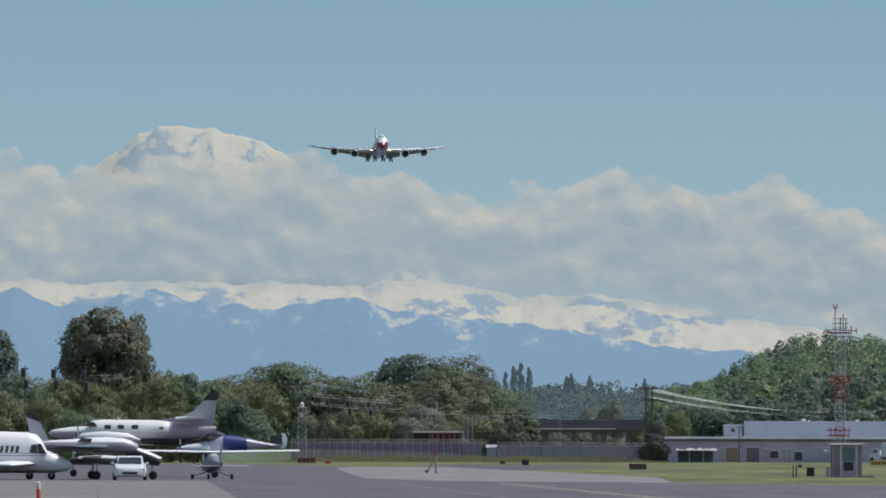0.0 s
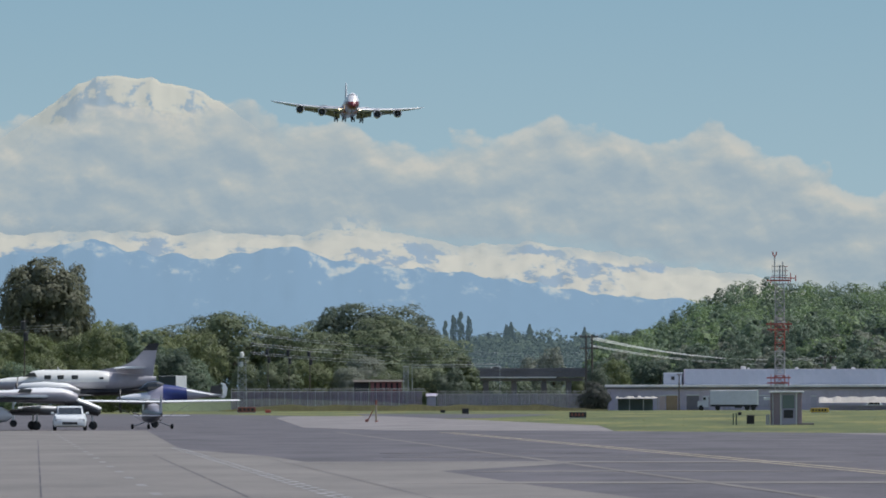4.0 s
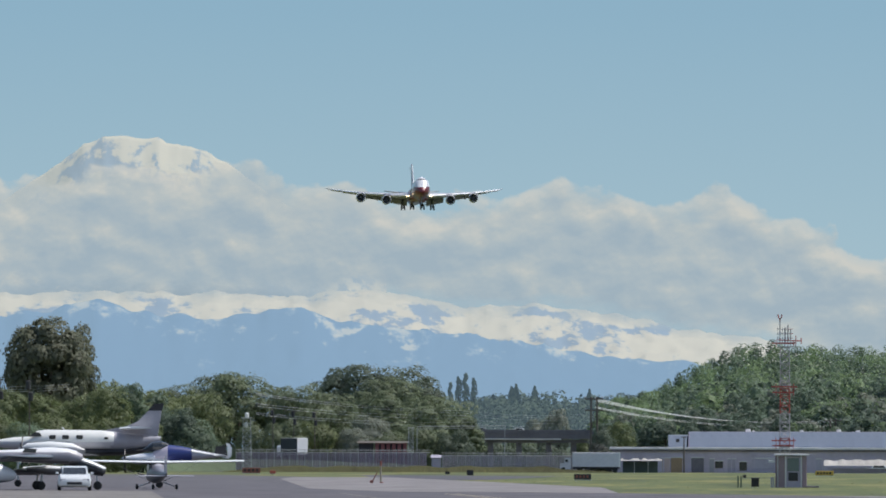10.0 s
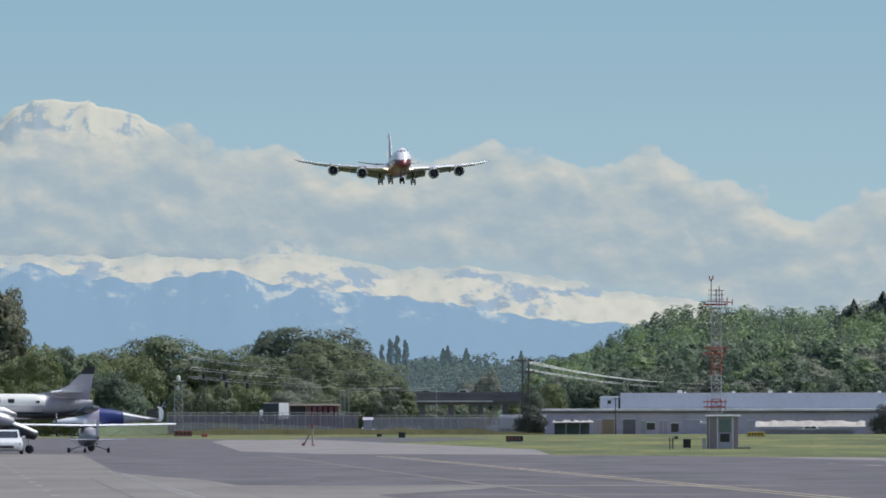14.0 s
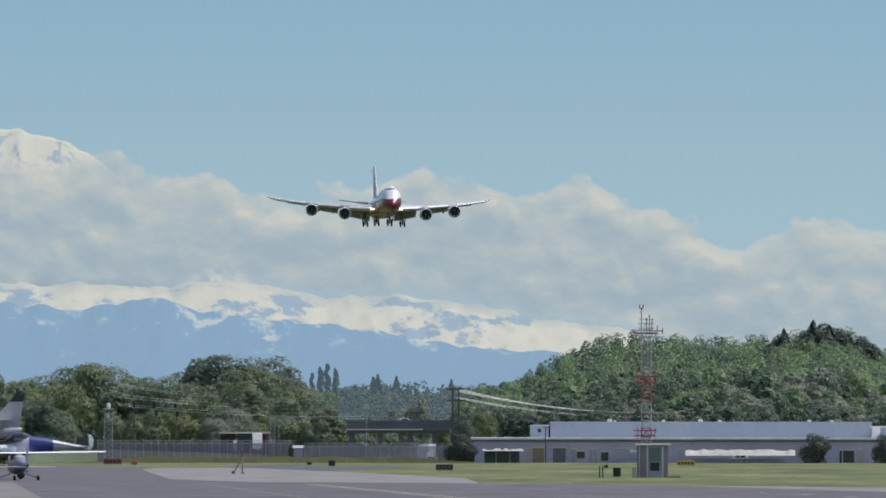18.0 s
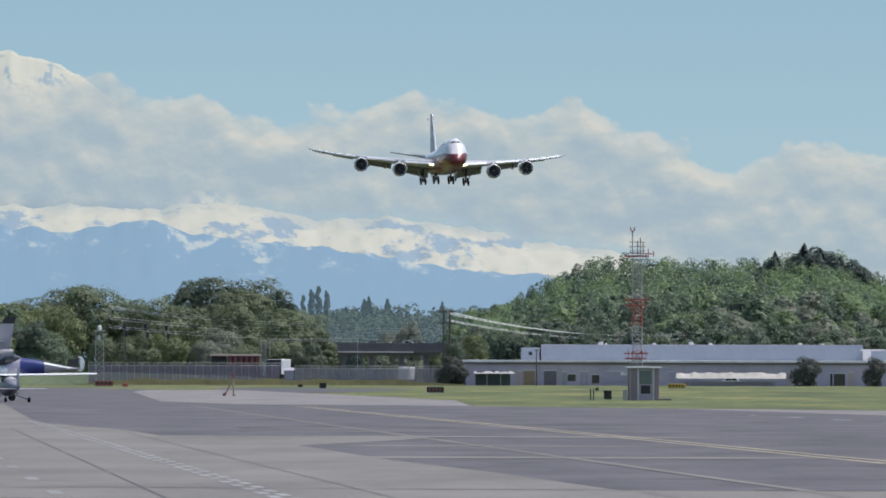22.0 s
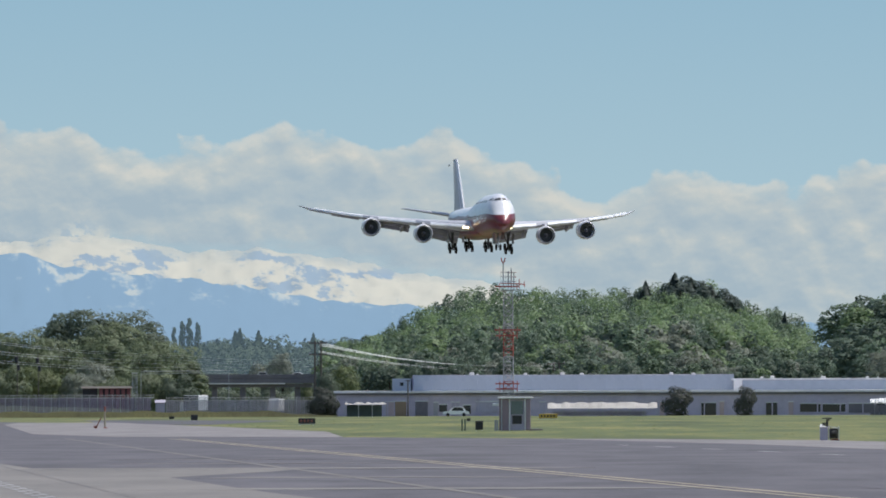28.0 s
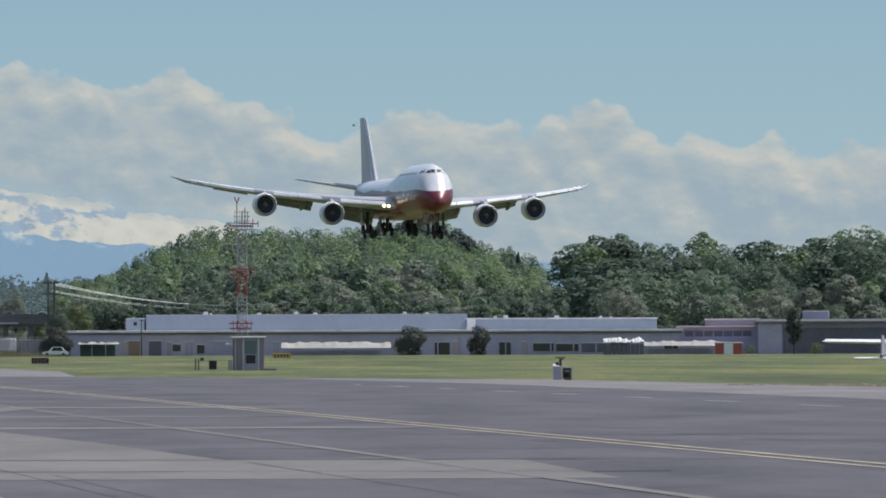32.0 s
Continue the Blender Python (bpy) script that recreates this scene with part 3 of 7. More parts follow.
def tufts(n, u0, u1, d0, d1, h0, h1):
    d = d0 + (d1 - d0) * rng.random(n) ** 1.3
    u = rng.uniform(u0, u1, n)
    x, y = d * np.sin(u / K), d * np.cos(u / K)
    near = np.interp(y, (110, 268, 335, 357, 386, 473, 615, 790, 920, 1150), (75, 26, 15.6, 5.3, -9, -12.5, -27, -46, -77, -330))
    keep = x > near + 0.15
    x, y = x[keep], y[keep]
    m = len(x)
    a, h, w = rng.uniform(0, np.pi, m), rng.uniform(h0, h1, m) * (0.5 + rng.random(m)), rng.uniform(0.06, 0.2, m)
    lean = (rng.normal(0, 0.3, (m, 2)) + [0, 1.8]) * h[:, None]
    dx, dy = np.cos(a) * w, np.sin(a) * w
    z = np.full(m, -0.04)
    return np.stack([np.stack([x - dx, y - dy, z], 1), np.stack([x + dx, y + dy, z], 1), np.stack([x + dx * 0.5 + lean[:, 0], y + dy * 0.5 + lean[:, 1], z + h], 1), np.stack([x - dx * 0.4 + lean[:, 0], y - dy * 0.4 + lean[:, 1], z + h * 0.8], 1)], 1)


q = np.concatenate([tufts(1500, -420, 1300, 255, 620, 0.01, 0.025), tufts(1200, -1000, 1300, 600, 1150, 0.02, 0.05)])
tagged(new("grass_tufts", quick_mesh("grass_tufts", q.reshape(-1, 3), np.arange(len(q) * 4).reshape(-1, 4), BLADES)), "uneven tufts of mown grass, partly yellowed", "grass", kind="stuff")


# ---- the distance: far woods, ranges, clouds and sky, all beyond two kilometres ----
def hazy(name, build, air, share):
    """A far surface with haze painted in: share of it is emission in the air's colour."""
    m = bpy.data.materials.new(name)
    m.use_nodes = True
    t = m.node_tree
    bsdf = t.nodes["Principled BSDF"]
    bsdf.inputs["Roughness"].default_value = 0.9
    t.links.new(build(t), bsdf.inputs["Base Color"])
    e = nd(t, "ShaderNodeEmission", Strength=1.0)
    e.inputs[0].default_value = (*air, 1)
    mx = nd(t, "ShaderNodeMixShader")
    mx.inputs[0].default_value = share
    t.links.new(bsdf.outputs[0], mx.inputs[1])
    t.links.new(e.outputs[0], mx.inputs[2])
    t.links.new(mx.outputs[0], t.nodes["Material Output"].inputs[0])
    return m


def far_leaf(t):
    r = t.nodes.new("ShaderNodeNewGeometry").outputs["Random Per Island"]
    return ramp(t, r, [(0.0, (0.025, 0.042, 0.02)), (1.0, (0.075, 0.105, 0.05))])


# Haze over the far trees is this glow, mixed into their leaves.
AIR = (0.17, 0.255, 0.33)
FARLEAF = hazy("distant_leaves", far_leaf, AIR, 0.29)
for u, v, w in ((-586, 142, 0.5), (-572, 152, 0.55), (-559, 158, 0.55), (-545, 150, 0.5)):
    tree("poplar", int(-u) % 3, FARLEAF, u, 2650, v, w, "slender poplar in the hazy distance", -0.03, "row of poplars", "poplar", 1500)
hedge = random.Random(4)
woods("undergrowth", [("shrub", k % 6, -1180 + 13.5 * k + hedge.uniform(-4, 4), 1700 + hedge.uniform(-20, 20), -0.05, up(hedge.uniform(24, 46), 1700), 0.9) for k in range(60)], FENCED, "dense green undergrowth behind the fence", 900, 1.3)
woods("tree_belt", [("round", k % 5, -1580 + 27 * k + hedge.uniform(-8, 8), 1450 + hedge.uniform(-30, 30), -0.05, up(float(np.interp(-1580 + 27 * k, (-1580, -1450, -1180, -1060, -1000), (170, 128, 140, 128, 135))) + hedge.uniform(-12, 4), 1450), 0.75) for k in range(22)], LEAFL, "belt of broad-leaved trees behind the aircraft stands", 3000, 0.9)
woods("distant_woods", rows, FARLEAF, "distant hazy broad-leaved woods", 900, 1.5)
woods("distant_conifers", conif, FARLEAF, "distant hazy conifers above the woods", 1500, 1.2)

RIDGE_U = (-2200, -1480, -1200, -1000, -860, -740, -640, -560, -440, -300, -180, -40, 100, 300, 1800)
RIDGE_V = (300, 303, 300, 302, 297, 306, 292, 272, 284, 264, 242, 220, 180, 130, 90)
FRONT_U = (-2200, -1560, -1456, -1381, -1281, -1211, -1111, -1001, -841, -781, -700, -581, -481, -300, -180, 40, 300, 1800)
FRONT_V = (270, 262, 289, 258, 274, 288, 262, 258, 274, 250, 244, 230, 218, 186, 180, 165, 150, 130)


def range_sheet(name, us, d0, d1, rows_n, height, material, label):
    """A mountain front that rises from d0 to its crest at d1; its uv holds bearing and the height below the crest."""
    g, uv = Geo(), []
    for j in range(rows_n + 2):
        s = min(1.0, j / rows_n)
        d = d0 + (d1 - d0) * s + (120 if j > rows_n else 0)
        for u in us:
            v, rel = height(u, s)
            if j > rows_n:
                v = -30
            g.v.append((d * math.sin(u / K), d * math.cos(u / K), up(v, d)))
            uv.append((u / 1000, rel / 1000, v / 1000))
    n = len(us)
    f = np.array([(j * n + i, j * n + i + 1, (j + 1) * n + i + 1, (j + 1) * n + i) for j in range(rows_n + 1) for i in range(n - 1)])
    me = quick_mesh(name, np.array(g.v), f, material)
    uv = np.array(uv, np.float32)[f.ravel()]
    for lay_name, cols in (("plan", [0, 1]), ("place", [0, 2])):
        me.uv_layers.new(name=lay_name).data.foreach_set("uv", uv[:, cols].ravel())
    me.polygons.foreach_set("use_smooth", [True] * len(me.polygons))
    return tagged(new(name, me), label, "mountains", kind="structure")


def ridged(x, y, seed, octaves=5):
    a, s, f = 0.0, 1.0, 1.0
    for _ in range(octaves):
        a += s * (1 - abs(noise.noise((x * f, y * f, seed)) * 2))
        s, f = s * 0.5, f * 2.1
    return a / 1.94


def back_height(u, s):
    top = np.interp(u, RIDGE_U, RIDGE_V)
    v = 130 + (top - 130) * s ** 0.9 + 17 * s ** 5 * (ridged(u / 85, 0.3, 3) - 0.62) + (1 - s) * s * 60 * (ridged(u / 60, s * 5, 8) - 0.6)
    return v, v - np.interp(u, RIDGE_U, RIDGE_V)


def front_height(u, s):
    top = np.interp(u, FRONT_U, FRONT_V)
    v = -5 + (top + 5) * s ** 0.75 + 15 * s ** 5 * (ridged(u / 70, 0.7, 11) - 0.62) + (1 - s) * s * 28 * (ridged(u / 55, s * 4, 15) - 0.6)
    return v, v - np.interp(u, FRONT_U, FRONT_V)


def snow_cover(line, keep, scale, seed, edge=0.5, squash=(1.0, 1.5, 1.0), fields=(), hazy_rock=(0.07, 0.135, 0.235)):
    """Snow above a ragged line; fields adds (u, v, half width, half height, tilt, amount): snow fields, or bluish
    outcrops and painted shade where the amount is negative.
    """
    def build(t):
        p = coords(t, "UV")
        sep = t.nodes.new("ShaderNodeSeparateXYZ")
        t.links.new(p, sep.inputs[0])
        mp = t.nodes.new("ShaderNodeMapping")
        mp.inputs["Location"].default_value = (seed, seed * 2, 0)
        t.links.new(p, mp.inputs[0])
        a = fbm(t, mp.outputs[0], scale, 9.0, 0.66, squash)
        crag = nd(t, "ShaderNodeTexNoise", Scale=scale * 0.8, Detail=7.0, Roughness=0.6, Distortion=0.4)
        crag.noise_type = "RIDGED_MULTIFRACTAL"
        sq = t.nodes.new("ShaderNodeMapping")
        sq.inputs["Scale"].default_value = (1.0, 1.5, 1.0)
        t.links.new(mp.outputs[0], sq.inputs[0])
        t.links.new(sq.outputs[0], crag.inputs["Vector"])
        wide_n = fbm(t, mp.outputs[0], scale * 0.33, 5.0, 0.55, squash)
        n = calc(t, "ADD", calc(t, "ADD", calc(t, "MULTIPLY", a, 0.5), calc(t, "MULTIPLY", wide_n, 0.42)), calc(t, "MULTIPLY_ADD", crag.outputs[0], 0.08, 0.02))
        n = calc(t, "MULTIPLY_ADD", calc(t, "SUBTRACT", n, 0.5), 1.9, 0.5)
        k = calc(t, "MULTIPLY_ADD", calc(t, "SUBTRACT", sep.outputs[1], line), keep, n)
        abs_uv = t.nodes.new("ShaderNodeUVMap")
        abs_uv.uv_map = "place"
        bend = nd(t, "ShaderNodeTexNoise", Scale=45.0, Detail=5.0, Roughness=0.6)
        t.links.new(abs_uv.outputs[0], bend.inputs["Vector"])
        bent = nd(t, "ShaderNodeVectorMath")
        bent.operation = "MULTIPLY_ADD"
        t.links.new(bend.outputs[1], bent.inputs[0])
        bent.inputs[1].default_value = (0.03, 0.024, 0)
        t.links.new(abs_uv.outputs[0], bent.inputs[2])
        for fu, fv, wide, high, tilt, amount in fields:
            put = t.nodes.new("ShaderNodeMapping")
            put.vector_type = "TEXTURE"
            put.inputs["Location"].default_value = (fu / 1000 + 0.015, fv / 1000 + 0.012, 0)
            put.inputs["Rotation"].default_value = (0, 0, radians(tilt))
            put.inputs["Scale"].default_value = (wide / 1000, high / 1000, 1)
            t.links.new(bent.outputs[0], put.inputs[0])
            flat_v = nd(t, "ShaderNodeVectorMath")
            flat_v.operation = "MULTIPLY"
            t.links.new(put.outputs[0], flat_v.inputs[0])
            flat_v.inputs[1].default_value = (1, 1, 0)
            far = nd(t, "ShaderNodeVectorMath")
            far.operation = "LENGTH"
            t.links.new(flat_v.outputs[0], far.inputs[0])
            k = calc(t, "MULTIPLY_ADD", ramp(t, far.outputs["Value"], [(0.1, 1.0), (1.15, 0.0)]), amount, k)
        return ramp(t, k, [(edge - 0.07, hazy_rock), (edge - 0.01, (0.22, 0.265, 0.31)), (edge + 0.02, (0.42, 0.40, 0.335)), (edge + 0.08, (0.56, 0.485, 0.345))])
    return build


# Blue shade and haze of the ranges lie in these colours and their glow.
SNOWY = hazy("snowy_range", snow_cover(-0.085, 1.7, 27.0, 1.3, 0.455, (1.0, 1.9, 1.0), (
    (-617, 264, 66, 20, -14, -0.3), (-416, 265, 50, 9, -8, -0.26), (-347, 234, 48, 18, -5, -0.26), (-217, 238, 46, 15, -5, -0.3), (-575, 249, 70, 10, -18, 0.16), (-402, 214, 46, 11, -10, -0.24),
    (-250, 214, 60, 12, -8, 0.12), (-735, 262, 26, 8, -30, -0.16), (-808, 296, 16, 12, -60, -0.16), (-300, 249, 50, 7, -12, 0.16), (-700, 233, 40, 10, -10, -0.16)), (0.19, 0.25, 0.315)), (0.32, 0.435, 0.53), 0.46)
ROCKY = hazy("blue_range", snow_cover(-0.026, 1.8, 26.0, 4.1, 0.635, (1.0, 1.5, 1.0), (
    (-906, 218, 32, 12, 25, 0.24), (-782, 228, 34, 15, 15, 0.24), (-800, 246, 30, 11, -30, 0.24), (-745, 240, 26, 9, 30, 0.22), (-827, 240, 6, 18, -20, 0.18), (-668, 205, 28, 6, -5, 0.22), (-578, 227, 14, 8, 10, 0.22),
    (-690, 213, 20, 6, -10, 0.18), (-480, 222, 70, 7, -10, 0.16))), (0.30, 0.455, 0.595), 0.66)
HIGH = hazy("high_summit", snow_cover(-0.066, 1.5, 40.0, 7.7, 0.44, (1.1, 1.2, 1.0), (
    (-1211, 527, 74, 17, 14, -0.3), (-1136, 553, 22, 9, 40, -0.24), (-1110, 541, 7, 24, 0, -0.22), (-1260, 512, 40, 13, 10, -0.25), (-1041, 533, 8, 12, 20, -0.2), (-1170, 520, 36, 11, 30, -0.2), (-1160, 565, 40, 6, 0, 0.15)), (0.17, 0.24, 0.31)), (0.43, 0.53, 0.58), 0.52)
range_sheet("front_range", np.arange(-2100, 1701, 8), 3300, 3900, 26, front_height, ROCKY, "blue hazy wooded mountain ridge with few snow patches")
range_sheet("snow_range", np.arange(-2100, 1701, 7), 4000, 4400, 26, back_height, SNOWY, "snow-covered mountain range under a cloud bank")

DOME_U = (-1600, -1420, -1330, -1285, -1235, -1200, -1172, -1130, -1106, -1088, -1042, -1010, -975, -900, -700)
DOME_V = (330, 430, 495, 524, 563, 575, 578, 571, 576, 564, 558, 546, 524, 470, 350)


def dome_height(u, s):
    top = np.interp(u, DOME_U, DOME_V)
    v = 280 + (top - 280) * s ** 0.7 + 5 * s ** 5 * (ridged(u / 30, 0.2, 31) - 0.62) + (1 - s) * s * 60 * (ridged(u / 60, s * 4, 25) - 0.6)
    return v, v - np.interp(u, DOME_U, DOME_V)


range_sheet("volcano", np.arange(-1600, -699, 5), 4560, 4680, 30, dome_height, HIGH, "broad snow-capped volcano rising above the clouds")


def arc_sheet(name, d, u0, u1, v0, v1, material, label, category):
    """An upright sheet on an arc about the eye."""
    us, vs = np.linspace(u0, u1, 97), np.linspace(v0, v1, 9)
    pts = [(d * math.sin(u / K), d * math.cos(u / K), up(v, d)) for v in vs for u in us]
    f = np.array([(j * 97 + i, j * 97 + i + 1, (j + 1) * 97 + i + 1, (j + 1) * 97 + i) for j in range(8) for i in range(96)])
    me = quick_mesh(name, np.array(pts), f, material)
    lay = me.uv_layers.new(name="plan")
    uv = np.array([(u / 1000, v / 1000) for v in vs for u in us], np.float32)
    lay.data.foreach_set("uv", uv[f.ravel()].ravel())
    ob = tagged(new(name, me), label, category, kind="structure")
    ob.visible_shadow = False
    return ob


def sky_material():
    m = bpy.data.materials.new("sky_backdrop")
    m.use_nodes = True
    t = m.node_tree
    sep = t.nodes.new("ShaderNodeSeparateXYZ")
    t.links.new(coords(t, "UV"), sep.inputs[0])
    c = ramp(t, calc(t, "MULTIPLY", sep.outputs[1], 0.5), [(0.0, (0.44, 0.56, 0.62)), (0.2, (0.36, 0.52, 0.61)), (0.4, (0.275, 0.45, 0.58)), (1.0, (0.24, 0.41, 0.56))])
    e = nd(t, "ShaderNodeEmission", Strength=1.0)
    t.links.new(c, e.inputs[0])
    t.links.new(e.outputs[0], t.nodes["Material Output"].inputs[0])
    return m


def cloud_material():
    """Heaped cloud: a billowy upper edge along a falling line, lit tops and grey-blue hollows."""
    m = bpy.data.materials.new("cloud_bank")
    m.use_nodes = True
    t = m.node_tree
    p = coords(t, "UV")
    sep = t.nodes.new("ShaderNodeSeparateXYZ")
    t.links.new(p, sep.inputs[0])
    u, v = sep.outputs[0], sep.outputs[1]
    pos = calc(t, "MULTIPLY_ADD", u, 1 / 3.0, 0.5)
    tops = ((-1.5, .515), (-1.34, .512), (-1.28, .504), (-1.10, .514), (-0.98, .527), (-0.94, .530), (-0.90, .522), (-0.873, .49), (-0.82, .503), (-0.78, .512), (-0.74, .495), (-0.715, .472), (-0.58, .466), (-0.48, .489), (-0.405, .507), (-0.33, .486),
            (-0.22, .462), (-0.16, .47), (-0.11, .492), (-0.07, .474), (-0.01, .434), (0.09, .424), (0.125, .386), (0.24, .390), (0.27, .412), (0.36, .431), (0.48, .409), (0.51, .388), (0.56, .412), (0.63, .424), (0.70, .404), (0.78, .37))
    line = ramp(t, pos, [(a / 3 + 0.5, b) for a, b in tops], "EASE")

    def dens(shift):
        mp = t.nodes.new("ShaderNodeMapping")
        mp.inputs["Location"].default_value = (shift * 0.35, shift, 0)
        t.links.new(p, mp.inputs[0])
        a = fbm(t, mp.outputs[0], 5.5, 9.0, 0.58, (1.0, 1.5, 1.0))
        w = nd(t, "ShaderNodeTexVoronoi", Scale=17.0)
        w.feature = "SMOOTH_F1"
        w.inputs["Smoothness"].default_value = 0.6
        # billows, bent by finer noise
        bend = nd(t, "ShaderNodeTexNoise", Scale=20.0, Detail=4.0)
        t.links.new(mp.outputs[0], bend.inputs["Vector"])
        mixv = nd(t, "ShaderNodeVectorMath")
        mixv.operation = "MULTIPLY_ADD"
        t.links.new(bend.outputs[1], mixv.inputs[0])
        mixv.inputs[1].default_value = (0.05, 0.05, 0)
        t.links.new(mp.outputs[0], mixv.inputs[2])
        t.links.new(mixv.outputs[0], w.inputs["Vector"])
        return calc(t, "ADD", calc(t, "MULTIPLY", a, 1.0), calc(t, "MULTIPLY", w.outputs[0], -0.42))

    here, above, close = dens(0.0), dens(0.022), dens(0.007)
    rise = calc(t, "MULTIPLY", calc(t, "SUBTRACT", line, v), 8.5)
    body = calc(t, "ADD", calc(t, "SUBTRACT", here, 0.36), rise)
    cover = ramp(t, calc(t, "ADD", body, 0.5), [(0.47, 0.0), (0.56, 0.7), (0.80, 1.0)])
    foot = ramp(t, pos, [(a / 3000 + 0.5, b / 1000) for a, b in zip(RIDGE_U[1:-1], RIDGE_V[1:-1])])
    wisp = calc(t, "MULTIPLY_ADD", fbm(t, p, 14.0, 7.0, 0.6, (1.0, 1.8, 1.0)), 0.09, -0.045)
    low = ramp(t, calc(t, "MULTIPLY_ADD", calc(t, "ADD", calc(t, "SUBTRACT", v, foot), wisp), 10.0, 0.5), [(0.30, 0.0), (0.52, 0.55), (0.72, 1.0)])
    relief = calc(t, "ADD", calc(t, "MULTIPLY", calc(t, "SUBTRACT", here, above), 1.45), calc(t, "MULTIPLY", calc(t, "SUBTRACT", here, close), 1.6))
    soft = calc(t, "MULTIPLY", calc(t, "SUBTRACT", fbm(t, p, 6.0, 7.0, 0.55, (1.0, 2.6, 1.0)), 0.53), 1.35)
    deep = calc(t, "MAXIMUM", calc(t, "SUBTRACT", 0.92, calc(t, "MULTIPLY", body, 0.85)), 0.34)
    lit = calc(t, "ADD", calc(t, "ADD", deep, relief), soft)
    col = ramp(t, lit, [(0.0, (0.36, 0.455, 0.525)), (0.35, (0.415, 0.495, 0.54)), (0.65, (0.485, 0.54, 0.55)), (1.0, (0.615, 0.62, 0.58))])
    e = nd(t, "ShaderNodeEmission", Strength=1.0)
    t.links.new(col, e.inputs[0])
    tr = nd(t, "ShaderNodeBsdfTransparent")
    mx = nd(t, "ShaderNodeMixShader")
    t.links.new(calc(t, "MULTIPLY", calc(t, "MULTIPLY", cover, low), 0.97), mx.inputs[0])
    t.links.new(tr.outputs[0], mx.inputs[1])
    t.links.new(e.outputs[0], mx.inputs[2])
    t.links.new(mx.outputs[0], t.nodes["Material Output"].inputs[0])
    return m


arc_sheet("cloud_bank", 3960, -2300, 2300, 60, 760, cloud_material(), "long bank of heaped white clouds over the mountains", "clouds")
arc_sheet("backdrop", 4800, -12000, 12000, -60, 2000, sky_material(), "pale blue sky low over the horizon", "sky")


# ---- the airfield's far edge ----
def woven(name, col, open_share):
    """Slatted wire mesh: fine slats with gaps that let the view through."""
    m = mat(name, col, 0.85, 0, 0.3, 4.0, 0.0, spread=0.12)
    t = m.node_tree
    w = nd(t, "ShaderNodeTexWave", Scale=4.2, Distortion=1.0)
    t.links.new(coords(t), w.inputs["Vector"])
    tr = nd(t, "ShaderNodeBsdfTransparent")
    mx = nd(t, "ShaderNodeMixShader")
    t.links.new(ramp(t, w.outputs["Fac"], [(open_share - 0.15, 0.0), (open_share + 0.15, 1.0)]), mx.inputs[0])
    t.links.new(tr.outputs[0], mx.inputs[1])
    t.links.new(t.nodes["Principled BSDF"].outputs[0], mx.inputs[2])
    t.links.new(mx.outputs[0], t.nodes["Material Output"].inputs[0])
    return m


def fence(u0, u1, d, low, high, mesh_mat, label):
    step = 13.5 * d / K
    ob = thing("fence", spot((u0 + u1) / 2, d), label, "fence", "fences along the airfield")
    half = (u1 - u0) / 2 * d / K
    post = mesh_of("post", Geo().tube((0, 0, -0.2), (0, 0, high + 0.25), 0.06, None, 6).tube((0, 0, high + 0.2), (0, -0.3, high + 0.55), 0.04, None, 5), STEEL)
    panel = mesh_of("panel", Geo().box(0.01, step - 0.01, -0.015, 0.015, low, high), mesh_mat)
    part("rail", Geo().tube((-half, 0, high), (half, 0, high), 0.07), STEEL, ob, "bright top rail")
    part("rail", Geo().tube((-half, 0, 0.15), (half, 0, 0.15), 0.04), STEEL, ob)
    part("barbed_wire", Geo().tube((-half, -0.15, high + 0.38), (half, -0.15, high + 0.38), 0.03).tube((-half, -0.28, high + 0.52), (half, -0.28, high + 0.52), 0.03), STEEL, ob)
    for k in range(int(2 * half / step)):
        piece("panel", panel, ob, pose(-half + step * k, 0, 0))
        piece("post", post, ob, pose(-half + step * k, -0.08, 0))


fence(-965, -622, 1262, 0.05, 3.6, woven("mauve_slatted_mesh", (0.30, 0.245, 0.30), 0.18), "tall mauve-grey slatted wire fence along the airfield")
fence(-600, -300, 1266, 0.05, 3.1, woven("pale_slatted_mesh", (0.42, 0.38, 0.43), 0.28), "pale grey slatted wire fence along the airfield")
ob = thing("utility_box", spot(-611, 1258), "pale blue-grey utility cabinet beside the fence", "cabinet")
part("body", Geo().box(-0.9, 0.9, 0, 1.2, -0.05, 2.7, 0.05), GREY, ob)
part("roof", Geo().side([(-0.2, 2.7), (0.6, 3.2), (1.4, 2.7)], -1.0, 1.0), LILAC, ob, "pale pitched lid")
part("door", Geo().box(-0.7, 0.7, -0.04, 0.0, 0.1, 2.5), LILAC, ob)

# tall dry grass along the foot of the fence
rng_g = np.random.default_rng(8)
n = 15000
gu, gd = rng_g.uniform(-985, -300, n), 1240 + 20 * rng_g.random(n)
gx, gy = gd * np.sin(gu / K), gd * np.cos(gu / K)
gh = (0.5 + 0.75 * rng_g.random(n)) * (0.85 + 0.15 * np.sin(gu * 0.013) * np.sin(gu * 0.071)) * np.clip((-300 - gu) / 120, 0.25, 1) * np.clip((gu + 990) / 90, 0.08, 1)
lean, wid = rng_g.normal(size=n) * 0.12, 0.05 + 0.09 * rng_g.random(n)
blade = np.stack([np.stack([gx - wid, gy, 0 * gx - 0.04], 1), np.stack([gx + wid, gy, 0 * gx - 0.04], 1), np.stack([gx + lean + wid * 0.3, gy + lean, gh], 1), np.stack([gx + lean - wid * 0.3, gy + lean, gh], 1)], 1)
